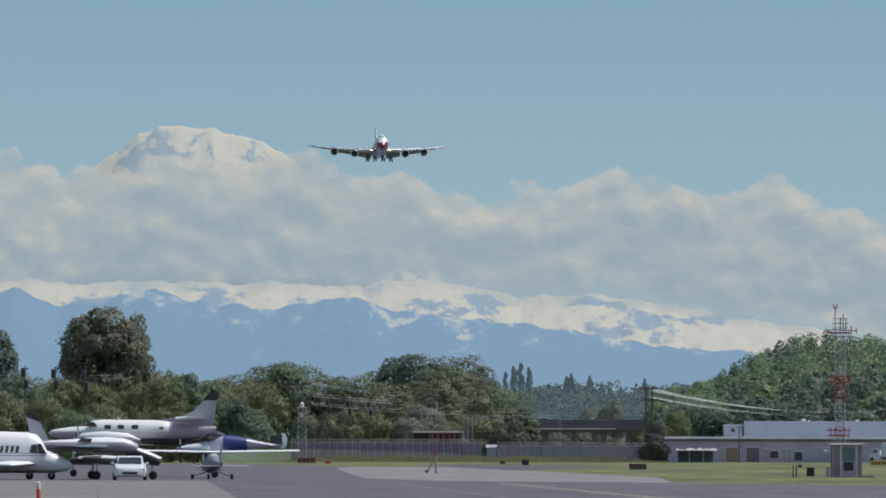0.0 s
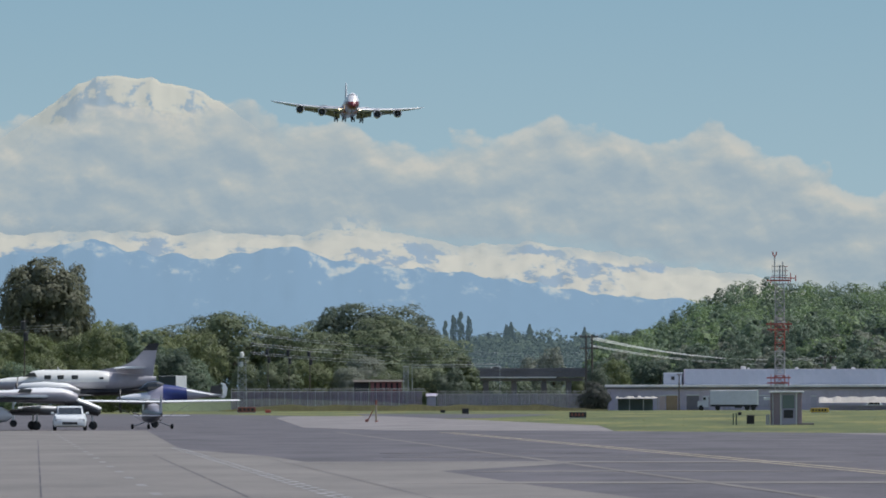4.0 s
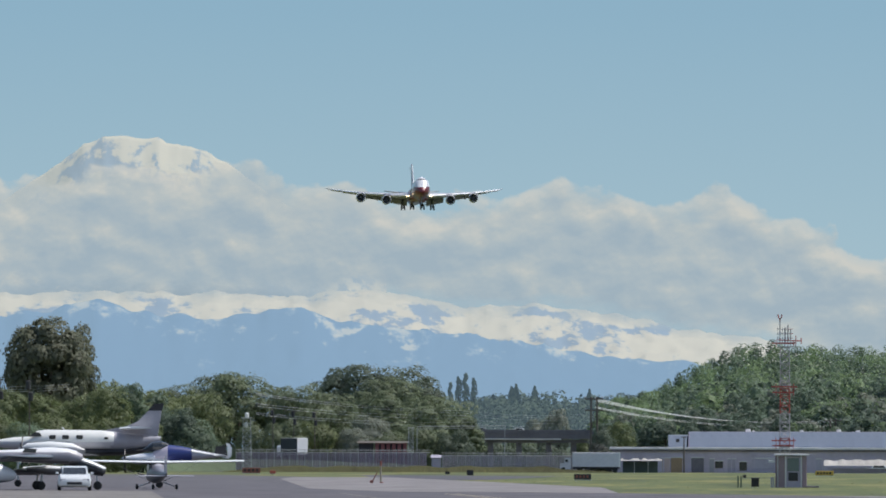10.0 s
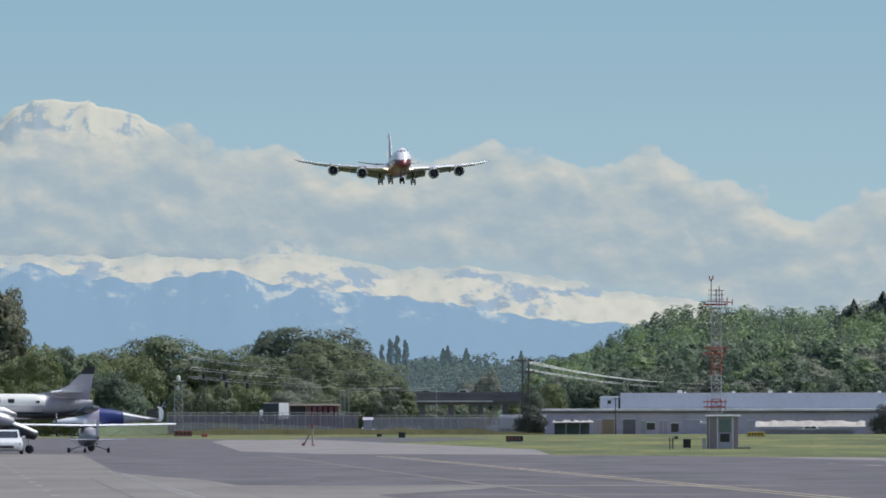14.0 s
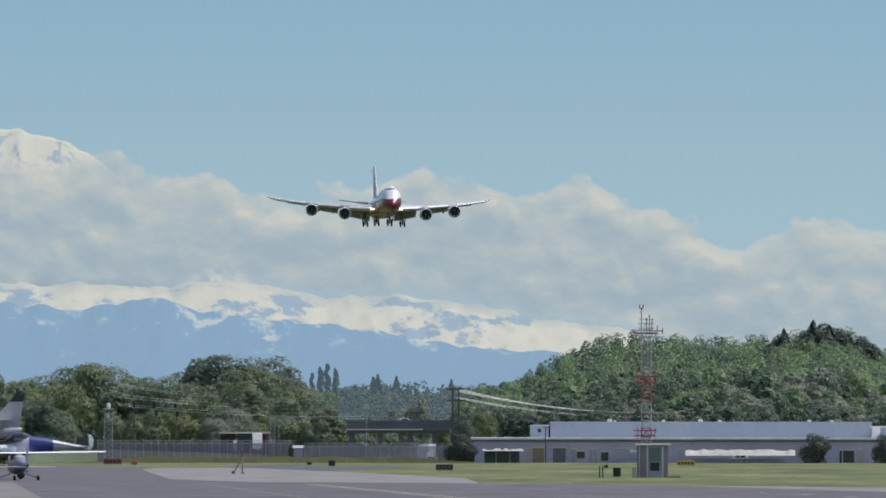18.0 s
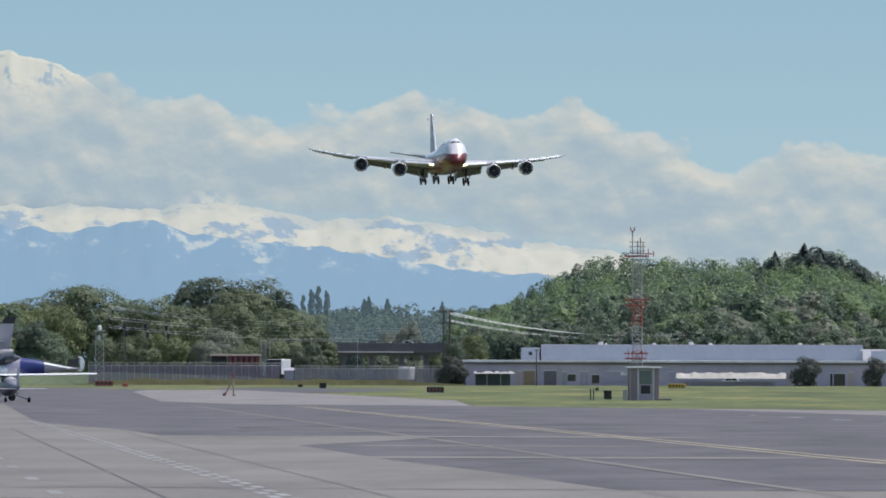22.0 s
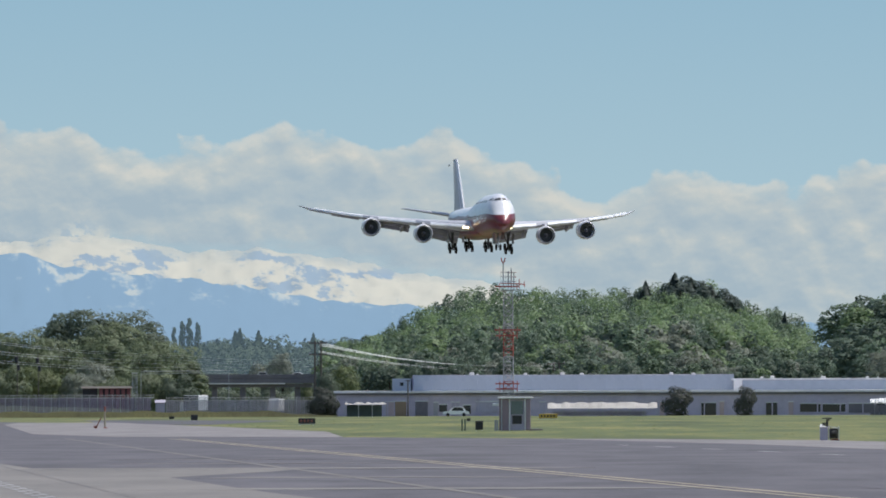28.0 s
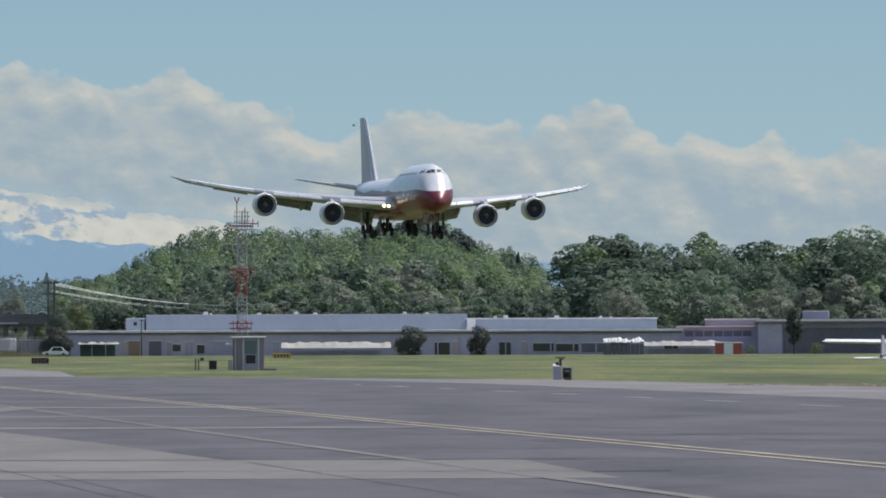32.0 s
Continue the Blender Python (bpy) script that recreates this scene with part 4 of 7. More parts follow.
DRYGRASS = mat("tall_dry_grass", (0.118, 0.118, 0.060), 0.8, 0, 0.35, 14.0, 0, col2=(0.15, 0.15, 0.055), spread=0.2, trans=0.5)
tagged(new("tall_grass", quick_mesh("tall_grass", blade.reshape(-1, 3), np.arange(4 * n).reshape(-1, 4), DRYGRASS, np.tile(np.array((0.0, -0.3, 0.95), np.float32), (4 * n, 1)))), "tall dry yellowish grass at the foot of the fence", "grass", kind="stuff")

GRAVEL = mat("dark_gravel", (0.10, 0.088, 0.10), 0.9, 0, 0.3, 6.0, 0.2)
flat("far_road", [spot(u, d).translation.xy for u, d in ((-1560, 1272), (-1560, 1540), (-300, 1540), (-300, 1272))], -0.018, GRAVEL, "dark gravel road behind the airfield fence", "road")

# the road bridge
bd = 1680
ob = thing("bridge", spot(-450, bd), "dark road bridge on concrete piers with a pale parapet rail", "bridge")
kx = bd / K
part("deck", Geo().box(-140 * kx, 122 * kx, 0, 9, up(43, bd), up(52, bd), 0.1), DARKWALL, ob)
part("girder", Geo().box(-132 * kx, 125 * kx, 0.8, 8.2, up(36, bd), up(42, bd)), DARKWALL, ob)
part("parapet", Geo().box(-132 * kx, 125 * kx, -0.05, 0.2, up(52, bd), up(59, bd)), DARKWALL, ob)
part("kerb_line", Geo().box(-132 * kx, 60 * kx, -0.12, -0.06, up(41.5, bd), up(43.5, bd)), ROOFL, ob, "pale weathered concrete edge")
pier = mesh_of("pier", Geo().box(-5 * kx, 5 * kx, 1.5, 7.5, -0.1, up(36, bd), 0.15), DARKWALL)
for x in (-110, -65, -15, 38, 82, 118):
    piece("pier", pier, ob, pose(x * kx, 0, 0))
for k in range(20):
    part("baluster", Geo().box((-130 + k * 13) * kx, (-129 + k * 13) * kx, -0.02, 0.1, up(59, bd), up(63, bd)), STEEL, ob)


def car_mesh(ob, length, width, height, paint, truck=0.0):
    """A small car along x with its parts under ob; truck: height of a box body."""
    l, w, h = length / 2, width / 2, height
    body = [(-l, 0.35), (-l, 0.75), (-l + 0.25, 0.88), (-l * 0.45, 0.95), (l * 0.5, 0.95), (l - 0.15, 0.9), (l, 0.7), (l, 0.35)]
    part("body", Geo().loft([[(x, y, z) for x, z in body] for y in (-w, w)]), paint, ob)
    roof = [(-l * 0.5, 0.95), (-l * 0.2, h - 0.03), (-l * 0.1, h), (l * 0.5, h), (l * 0.8, 0.95)]
    part("cabin", Geo().loft([[(x, y * (0.78 if z > 1 else 1.0), z) for x, z in roof] for y in (-w * 0.9, w * 0.9)]), paint, ob)
    part("windscreen", Geo().add([(-l * 0.47, -w * 0.78, 1.0), (-l * 0.47, w * 0.78, 1.0), (-l * 0.215, w * 0.70, h - 0.1), (-l * 0.215, -w * 0.70, h - 0.1)], [(0, 1, 2, 3)]).add([(-l * 0.485, -w * 0.78, 1.0), (-l * 0.485, w * 0.78, 1.0), (-l * 0.235, w * 0.70, h - 0.1), (-l * 0.235, -w * 0.70, h - 0.1)], [(3, 2, 1, 0)]), GLASS, ob)
    for y in (-1, 1):
        part("side_window", Geo().loft([[(x, y * w * k, z) for x, z in ((-l * 0.36, 1.0), (-l * 0.16, h - 0.1), (l * 0.45, h - 0.1), (l * 0.62, 1.0))] for k in (0.8, 0.915)]), GLASS, ob)
    for x in (-l * 0.62, l * 0.6):
        for y in (-w, w):
            part("wheel", Geo().lathe((x, y - 0.1, 0.32), (0, 1, 0), [(0, 0.24), (0.02, 0.32), (0.18, 0.32), (0.2, 0.24)], 12), TYRE, ob)


bridge_cars = []
for u, pnt, lab in ((-520, WHITE, "white car crossing the bridge"), (-585, GREY, "grey car crossing the bridge")):
    ob = thing("car", spot(u, bd + 3, up(52, bd)), lab, "car", "cars on the bridge")
    car_mesh(ob, 4.4, 1.8, 1.5, pnt)
    bridge_cars.append(ob)
road_cars = []
for u, pnt, lab in ((-1060, WHITE, "white car on the road behind the fence"), (-1110, OFFW, "pale car on the road behind the fence"), (-1180, WHITE, "white estate car on the road behind the fence")):
    ob = thing("car", spot(u, 1512, 0), lab, "car", "cars on the far road")
    car_mesh(ob, 4.5, 1.8, 1.55, pnt)
    road_cars.append(ob)

# low brick sheds behind the fence
SHED = mat("dull_red_brick", (0.21, 0.085, 0.08), 0.9, 0, 0.25, 2.0, 0.1)
sd = 1540
for u, w, piers in ((-735, 26, 0), (-691, 56, 6)):
    k2 = sd / K
    ob = thing("shed", spot(u, sd), "low dull-red brick shed with dark open bays" if piers > 2 else "low dark timber shed beside the brick one", "shed", "red sheds")
    hw = w / 2 * k2
    # Black inside wall stands for the shade in the brick shed's bays.
    part("wall", Geo().box(-hw, hw, 1.2, 5, -0.05, up(35, sd)), BLACK, ob, "dark inner wall")
    part("roof", Geo().side([(-0.4, up(35, sd)), (2.5, up(38.5, sd)), (5.4, up(35, sd)), (2.5, up(36, sd))], -hw - 0.3, hw + 0.3), WOOD, ob, "dark pitched roof")
    part("lintel", Geo().box(-hw, hw, -0.05, 0.3, up(33.5, sd), up(35, sd)), SHED if piers else WOOD, ob)
    for k in range(piers):
        x = -hw + 0.45 + (2 * hw - 0.9) * k / max(1, piers - 1)
        part("brick_pier", Geo().box(x - 0.42, x + 0.42, 0, 1.0, -0.05, up(33, sd), 0.04), SHED, ob)


# ---- the warehouse and the buildings beside it ----
def building(name, u0, u1, d, v1, deep, wall, label, base=-0.05):
    ob = thing(name, spot((u0 + u1) / 2, d), label, "building")
    s = d / K
    half = (u1 - u0) / 2 * s
    part("wall", Geo().box(-half, half, 0, deep, base, up(v1, d)), wall, ob)
    return ob, s, half, (u0 + u1) / 2


WD = 1300
ob, s, half, mid = building("warehouse", -300, 780, WD, 24, 26, WALLG, "long low grey warehouse with a pale roof edge and dark doors")
X = lambda u: (u - mid) * s
Z = lambda v: up(v, WD)
part("roof_edge", Geo().box(-half - 0.5, half + 0.5, -0.6, 26.4, Z(25), Z(29), 0.05), ROOFL, ob, "pale weathered roof edge")
# The strip's dark colour paints the shade below the roof edge.
part("fascia", Geo().box(-half - 0.3, half + 0.3, -0.35, -0.002, Z(21.5), Z(24.9)), DARKWALL, ob, "dark fascia strip carrying the shade under the roof")
part("roof_block", Geo().box(X(-168), X(404), 9, 25, Z(27.5), Z(57), 0.1), WALLG, ob)
sheet = mesh_of("roof_panel", Geo().box(0.0, 16.28 * s, 8.85, 8.98, Z(29.2), Z(56.5)), ROOFB)
for k in range(35):
    piece("roof_panel", sheet, ob, pose(X(-166 + 16.3 * k), 0, 0))
part("roof_block_end", Geo().box(X(-204), X(-171), 8.7, 22, Z(29), Z(51), 0.1), ROOFB, ob)
part("vent_panel", Geo().box(X(-190), X(-184), 8.6, 8.69, Z(38), Z(44)), BLACK, ob)
part("upper_block", Geo().box(X(405), X(742), 8.5, 24, Z(28), Z(47), 0.1), WALLG, ob)
low_sheet = mesh_of("upper_panel", Geo().box(0.0, 19.97 * s, 8.35, 8.48, Z(29.2), Z(46.5)), ROOFB)
for k in range(16):
    piece("upper_panel", low_sheet, ob, pose(X(420 + 20 * k), 0, 0))
part("end_cap", Geo().box(X(404), X(419), 8.1, 8.4, Z(29), Z(48)), ROOFL, ob, "white end panel")
part("upper_edge", Geo().box(X(400), X(744), 8.2, 24.4, Z(47), Z(49.5)), ROOFL, ob)
rng = random.Random(2)
for u in (-67, -55, 95, 130, 290, 330, 452, 470, 560, 640, 660, 30):
    v = 57 if u < 404 else 49.4
    w = rng.uniform(3, 9)
    part("roof_vent", Geo().box(X(u), X(u + w), 12, 13.5, Z(v), Z(v + rng.uniform(2.5, 5)), 0.1), OFFW, ob, "white rooftop vent")
for u0, u1, v0, v1, m in ((-212, -198, -14, 9, PINK), (-196, -176, -14, 10, TAN), (-160, -138, -14, 10, DARKWALL), (-128, -120, -13, 8, GREY), (-118, -104, -8, 4, GLASS), (-96, -82, -14, 8, LILAC), (-75, -62, -12, 3, GLASS),
                          (-52, -14, -10, 9, LILAC), (-10, 22, -12, 6, GLASS), (60, 72, -14, 8, LILAC), (270, 280, -14, 8, PINK), (346, 372, -14, 6, GLASS), (378, 386, -14, 8, PINK), (460, 480, -13, 6, GLASS),
                          (500, 508, -14, 7, PINK), (520, 556, -10, 4, GLASS), (560, 600, -10, 3, GLASS), (606, 650, -12, 4, DARKWALL), (655, 690, -12, 4, GLASS), (700, 745, -12, 5, LILAC), (750, 776, -12, 4, GLASS)):
    bay = part("door" if v0 < -11 else "window", Geo().box(X(u0), X(u1), -0.12, 0.05, Z(v0) if v0 > -13 else 0.0, Z(v1)), m, ob)
    part("frame", Geo().box(X(u0) - 0.12, X(u1) + 0.12, -0.16, -0.1, Z(v1), Z(v1) + 0.18), OFFW, bay)
for k in range(27):
    part("pilaster", Geo().box(X(-290 + 40 * k), X(-288 + 40 * k), -0.22, 0, -0.05, Z(17)), WALLG, ob)

# long awnings and sheds before the warehouse
GREENBOX = mat("dull_green_paint", (0.08, 0.105, 0.10), 0.7, 0, 0.2, 2.0, 0.05)
for name, u0, u1, d, v0, v1, lab in (("awning", 74, 268, 1265, -3, 8, "long white tarpaulin awning on posts"), ("awning", -285, -212, 1270, 5, 9, "white flat shelter roof on posts"), ("awning", 716, 850, 1268, -1, 8, "long low white shelter roof")):
    ob = thing(name, spot((u0 + u1) / 2, d), lab, "awning", "awnings before the warehouse")
    s2 = d / K
    h2 = (u1 - u0) / 2 * s2
    rg = random.Random(int(u0) + 500)
    n = 24
    g = Geo()
    crest = [up(v1 - 1.0 + rg.uniform(-2.2, 2.2), d) for _ in range(n + 1)]
    for k in range(n + 1):
        x = -h2 + 2 * h2 * k / n
        g.v += [(x, -1.6, up(v0, d)), (x, 0.4, crest[k]), (x, 2.4, up(v0 + 1, d)), (x, 0.4, crest[k] - 0.12)]
    g.f = [(4 * k + i, 4 * k + 4 + i, 4 * k + 4 + (i + 1) % 4, 4 * k + (i + 1) % 4) for k in range(n) for i in range(4)]
    part("canopy", g, CANVAS, ob)
    leg = mesh_of("post", Geo().box(-0.06, 0.06, -0.06, 0.06, -0.05, up(v0, d)), STEEL)
    bays = 8 if u0 > 0 else 3
    for k in range(bays + 1):
        piece("post", leg, ob, pose(-h2 + 2 * h2 * k / bays, -1.4, 0))
    # Long plain box added as a back panel under the roof.
    part("stored_crate", Geo().box(-h2 * 0.9, h2 * 0.8, 0.6, 2.0, -0.05, up(v0 - (5 if u0 > 0 else 1), d)), WALLG if u0 > 0 else GREENBOX, ob)

BUSH = mat("dull_dark_leaves", (0.078, 0.086, 0.072), 0.7, 0, 0.25, 4.0, 0, spread=0.1, trans=0.4)
for u, w, v, lf, kind in ((304, 0.98, 36, BUSH, "shrub"), (424, 0.72, 36, BUSH, "shrub"), (-308, 0.8, 20, BUSH, "shrub"), (-326, 0.9, 36, BUSH, "shrub")):
    tree(kind, 4, lf, u, 1262, v, w, "dense dark bush in front of the warehouse", -0.03, "bushes by the warehouse", "bush", 4000, "bush")
ob = thing("tarpaulin_stack", spot(680, 1258), "row of goods under wrinkled white tarpaulins before the warehouse", "tarpaulin")
rg = random.Random(77)
heap = np.convolve([rg.uniform(7, 19) for _ in range(41)], (0.2, 0.3, 0.3, 0.2), "valid")
edge = [(up(float(heap[k]) - 0.12 * max(0, k - 18), 1258), up(rg.uniform(4, 7), 1258)) for k in range(37)]
for k in range(9):
    rows = []
    for i in range(4 * k, 4 * k + 5):
        x, (zt, zl) = (-36 + 2 * i) * 1258 / K, edge[i]
        rows.append([(x, -1.5 - 0.25 * (i % 2), zl), (x, -0.9, (zl + zt) / 2 + 0.1 * (i % 3)), (x, 0, zt), (x, 1.3, zl + 0.3), (x, 1.26, zl + 0.24), (x, 0, zt - 0.08), (x, -0.86, (zl + zt) / 2 - 0.1), (x, -1.42, zl - 0.02)])
    part("tarpaulin", Geo().loft(rows), OFFW, ob)
    x = (-32 + 8 * k) * 1258 / K
    part("crate", Geo().box(x - 0.4, x + 0.38, -1.1, 1.1, -0.05, up(2, 1258), 0.03), DARKWALL, ob, "dark stacked crate")
ob = thing("kiosk", spot(865, 1262), "small red and white striped kiosk", "kiosk")
for k, m in enumerate((RED, WHITE, RED)):
    part("wall_panel", Geo().box((-24 + 16 * k) * 0.1055, (-8 + 16 * k) * 0.1055, 0, 2.5, -0.05, up(3, 1262)), m, ob)
part("roof", Geo().box(-2.7, 2.7, -0.15, 2.7, up(3, 1262), up(5, 1262), 0.04), OFFW, ob)

ob, s, half, mid = building("office_building", 778, 916, 1310, 30, 18, WALLG, "two-storey grey office building with a flat brownish roof")
part("roof", Geo().box(-half - 0.6, half + 0.6, -0.9, 18.5, up(30, 1310), up(34, 1310), 0.1), PINK, ob, "flat brownish roof slab")
part("window_band", Geo().box(-half + 1, half - 1, -0.05, 0.1, up(15, 1310), up(25, 1310)), DARKWALL, ob)
for k in range(8):
    part("mullion", Geo().box(-half + 1 + k * (2 * half - 2) / 7 - 0.1, -half + 1 + k * (2 * half - 2) / 7 + 0.1, -0.1, 0.02, up(15, 1310), up(25, 1310)), LILAC, ob)
part("lower_wall", Geo().box(-half, half, -3.5, -0.01, -0.05, up(8, 1310)), WALLG, ob)
part("rear_block", Geo().box((824 - mid) * s, half + 0.3, 6, 17, up(33, 1310), up(44, 1310), 0.1), LILAC, ob, "grey upper storey set back")
part("rear_edge", Geo().box((822 - mid) * s, half + 0.5, 5.7, 17.3, up(44, 1310), up(46.5, 1310), 0.05), ROOFL, ob, "pale roof edge")
ob, s, half, mid = building("hangar", 916, 1330, 1290, 38, 40, LILAC, "large grey hangar with a dark open front")
X2 = lambda u: (u - mid) * s
part("roof", Geo().box(-half - 0.5, half + 0.5, -1.0, 41, up(38, 1290), up(43, 1290), 0.2), DARKWALL, ob, "flat dark roof slab")
part("roof_edge", Geo().box(-half - 0.55, half + 0.55, -1.1, -1.0, up(43, 1290), up(45.5, 1290)), ROOFL, ob)
part("penthouse", Geo().box(X2(995), X2(1042), 8, 14, up(42, 1290), up(60, 1290), 0.1), LILAC, ob)
part("front_pier", Geo().box(X2(918), X2(960), -0.5, -0.02, -0.05, up(37.9, 1290)), WALLG, ob, "light concrete pier")
# Dark sheet on the front wall stands for the unlit interior.
part("opening", Geo().box(X2(962), X2(1300), -0.1, 0.05, up(-15, 1290), up(30, 1290)), DARKWALL, ob, "dark sheet for the shade inside the open hangar")
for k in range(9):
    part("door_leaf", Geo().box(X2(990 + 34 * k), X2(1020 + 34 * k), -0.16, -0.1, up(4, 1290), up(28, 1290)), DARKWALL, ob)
part("band", Geo().box(X2(920), X2(1300), -0.3, -0.11, up(31, 1290), up(34, 1290)), GREY, ob)
tree("tall", 1, BUSH, 981, 1262, 66, 0.72, "narrow dark bushy conifer before the hangar", -0.03, "", "conifer", 3700, "conifer")
tree("shrub", 2, LEAFL, 1020, 1262, 4, 1.2, "light green shrub before the hangar", -0.03, "", "shrub", 1200, "shrub")
tree("shrub", 3, LEAFL, 905, 1262, 2, 1.0, "light green shrub before the hangar", -0.03, "", "shrub", 1200, "shrub")


# ---- poles, towers and cables ----
def lattice(ob, w0, w1, z0, z1, bays, bands, r=0.035, name="leg"):
    """A square lattice mast as parts: four legs a bay and braces; bands gives (height, paint) from below."""
    paint = lambda z: [m for h, m in bands if h <= z + 1e-6][-1]
    wid = lambda z: w0 + (w1 - w0) * (z - z0) / (z1 - z0)
    step = (z1 - z0) / bays
    for k in range(bays):
        a, b = z0 + k * step, z0 + (k + 1) * step
        m = paint((a + b) / 2)
        wa, wb = wid(a) / 2, wid(b) / 2
        cor = ((-1, -1), (1, -1), (1, 1), (-1, 1))
        for i in range(4):
            (x, y), (x2, y2) = cor[i], cor[(i + 1) % 4]
            g, h = Geo(), Geo()
            g.tube((x * wa, y * wa, a), (x * wb, y * wb, b), r, None, 5)
            h.tube((x * wa, y * wa, a), (x2 * wb, y2 * wb, b), r * 0.6, None, 4)
            h.tube((x2 * wa, y2 * wa, a), (x * wb, y * wb, b), r * 0.6, None, 4)
            h.tube((x * wb, y * wb, b), (x2 * wb, y2 * wb, b), r * 0.6, None, 4)
            part("leg_section", g, m, ob)
            part("brace_section", h, m, ob)


MD = 493.0
MASTW = mat("dull_white_mast_paint", (0.40, 0.38, 0.39), 0.55, 0.1, 0.15, 0.8, 0.03)
ob = thing("antenna_mast", spot(5, MD), "red and white lattice antenna mast behind a small hut", "mast")
mz = lambda v: up(v, MD)
lattice(ob, 0.74, 0.64, -0.05, mz(206), 17, [(-1, MASTW), (mz(30), RED), (mz(50), MASTW), (mz(84), RED), (mz(138), MASTW)], 0.042)
for v, wide, m in ((41, 1.4, RED), (32, 1.1, RED), (136, 1.6, RED), (126, 1.1, RED), (213, 1.3, RED)):
    part("cross_arm", Geo().box(-0.75 - wide * 0.15, wide * 0.5 + 0.1, -0.6, -0.5, mz(v) - 0.05, mz(v) + 0.05), m, ob)
    part("cross_arm", Geo().box(-0.75, wide * 0.5, 0.5, 0.6, mz(v) - 0.04, mz(v) + 0.04), m, ob)
    for x in (-0.64, 0.64):
        part("arm_end", Geo().tube((x, -0.55, mz(v) - 0.22), (x, -0.55, mz(v) + 0.22), 0.03), m, ob)
for x, v0, v1, m in ((-0.36, 206, 254, STEEL), (0.0, 206, 240, STEEL), (0.22, 206, 246, GREY), (0.42, 206, 238, RED)):
    stack = part("antenna_pole", Geo().tube((x, 0, mz(v0)), (x, 0, mz(v1)), 0.045), STEEL, ob)
    for k in range(4):
        z = mz(v0 + 8 + k * 8)
        part("dipole", Geo().tube((x - 0.17, -0.02, z), (x + 0.17, -0.02, z), 0.024).tube((x - 0.17, -0.02, z - 0.12), (x - 0.17, -0.02, z + 0.12), 0.02), m, stack)
part("side_arm", Geo().tube((-0.6, 0, mz(219)), (1.2, 0, mz(217)), 0.045).tube((0.8, 0, mz(210)), (0.8, 0, mz(226)), 0.035).tube((1.18, 0, mz(212)), (1.18, 0, mz(222)), 0.035), RED, ob)
part("platform", Geo().box(-0.6, 1.0, -0.6, 0.6, mz(206), mz(207.5)), STEEL, ob)
part("obstruction_light", Geo().tube((-0.36, 0, mz(254)), (-0.36, 0, mz(258)), 0.06).tube((-0.46, 0, mz(257)), (-0.50, 0, mz(264)), 0.05).tube((-0.26, 0, mz(257)), (-0.22, 0, mz(264)), 0.05), RED, ob, "twin red obstruction lamps")
for k in range(26):
    part("rung", Geo().tube((-0.2, -0.55, 2.6 + 0.3 * k), (0.2, -0.55, 2.6 + 0.3 * k), 0.018, None, 4), STEEL, ob)

ob = thing("equipment_hut", spot(16, 486), "small grey equipment hut with a window and a flat white roof", "hut")
part("wall_back", Geo().box(-1.12, 1.12, 1.9, 2.0, 0, 2.3), LILAC, ob)
part("wall_side", Geo().box(-1.13, -1.05, 0.06, 1.89, 0, 2.3), PINK, ob)
part("wall_side", Geo().box(1.05, 1.13, 0.06, 1.89, 0, 2.3), PINK, ob)
MAUVE = mat("mauve_brown_panel", (0.26, 0.20, 0.22), 0.8, 0, 0.15, 1.5, 0.08)
part("wall_front", Geo().box(-1.12, -0.43, -0.05, 0.05, 0, 2.3, 0.02), MAUVE, ob, "mauve-brown corner panel")
for x in (-0.38, 0.74):
    part("door_frame", Geo().box(x - 0.045, x + 0.045, -0.09, 0.05, 0, 2.28), OFFW, ob)
part("wall_front", Geo().box(0.79, 1.12, -0.05, 0.05, 0, 2.3, 0.02), MAUVE, ob, "mauve-brown corner panel")
dr = part("door", Geo().box(-0.33, 0.69, 0.0, 0.08, 0.02, 2.25), LILAC, ob, "grey door with a window and a dark lower vent")
part("door_window", Geo().box(-0.26, 0.58, -0.03, 0.01, 1.17, 2.13), mat("greenish_glass", (0.11, 0.15, 0.15), 0.15, 0, 0.1, 1.0, 0), dr, "pale greenish window pane")
part("vent", Geo().box(-0.18, 0.5, -0.05, 0.01, 0.48, 1.08), BLACK, dr)
part("handle", Geo().box(0.6, 0.64, -0.08, -0.02, 1.05, 1.15), STEEL, dr)
part("roof", Geo().box(-1.25, 1.3, -0.25, 2.2, 2.3, 2.42, 0.03), OFFW, ob, "flat white roof slab")
part("wall_lamp", Geo().box(-1.62, -1.14, -0.1, 0.4, 1.78, 1.98, 0.05), OFFW, ob, "white side box lamp")
part("pipe", Geo().tube((-0.95, -0.1, 0), (-0.95, -0.1, 2.25), 0.04), STEEL, ob)
part("doorstep", Geo().box(0.9, 2.0, -0.9, 0.4, 0, 0.12, 0.02), PALE, ob, "pale concrete doorstep")
for x in (-1.25, -1.4):
    part("cabinet", Geo().box(x - 0.06, x + 0.06, -0.05, 0.15, 0, 0.75), GREY, ob)

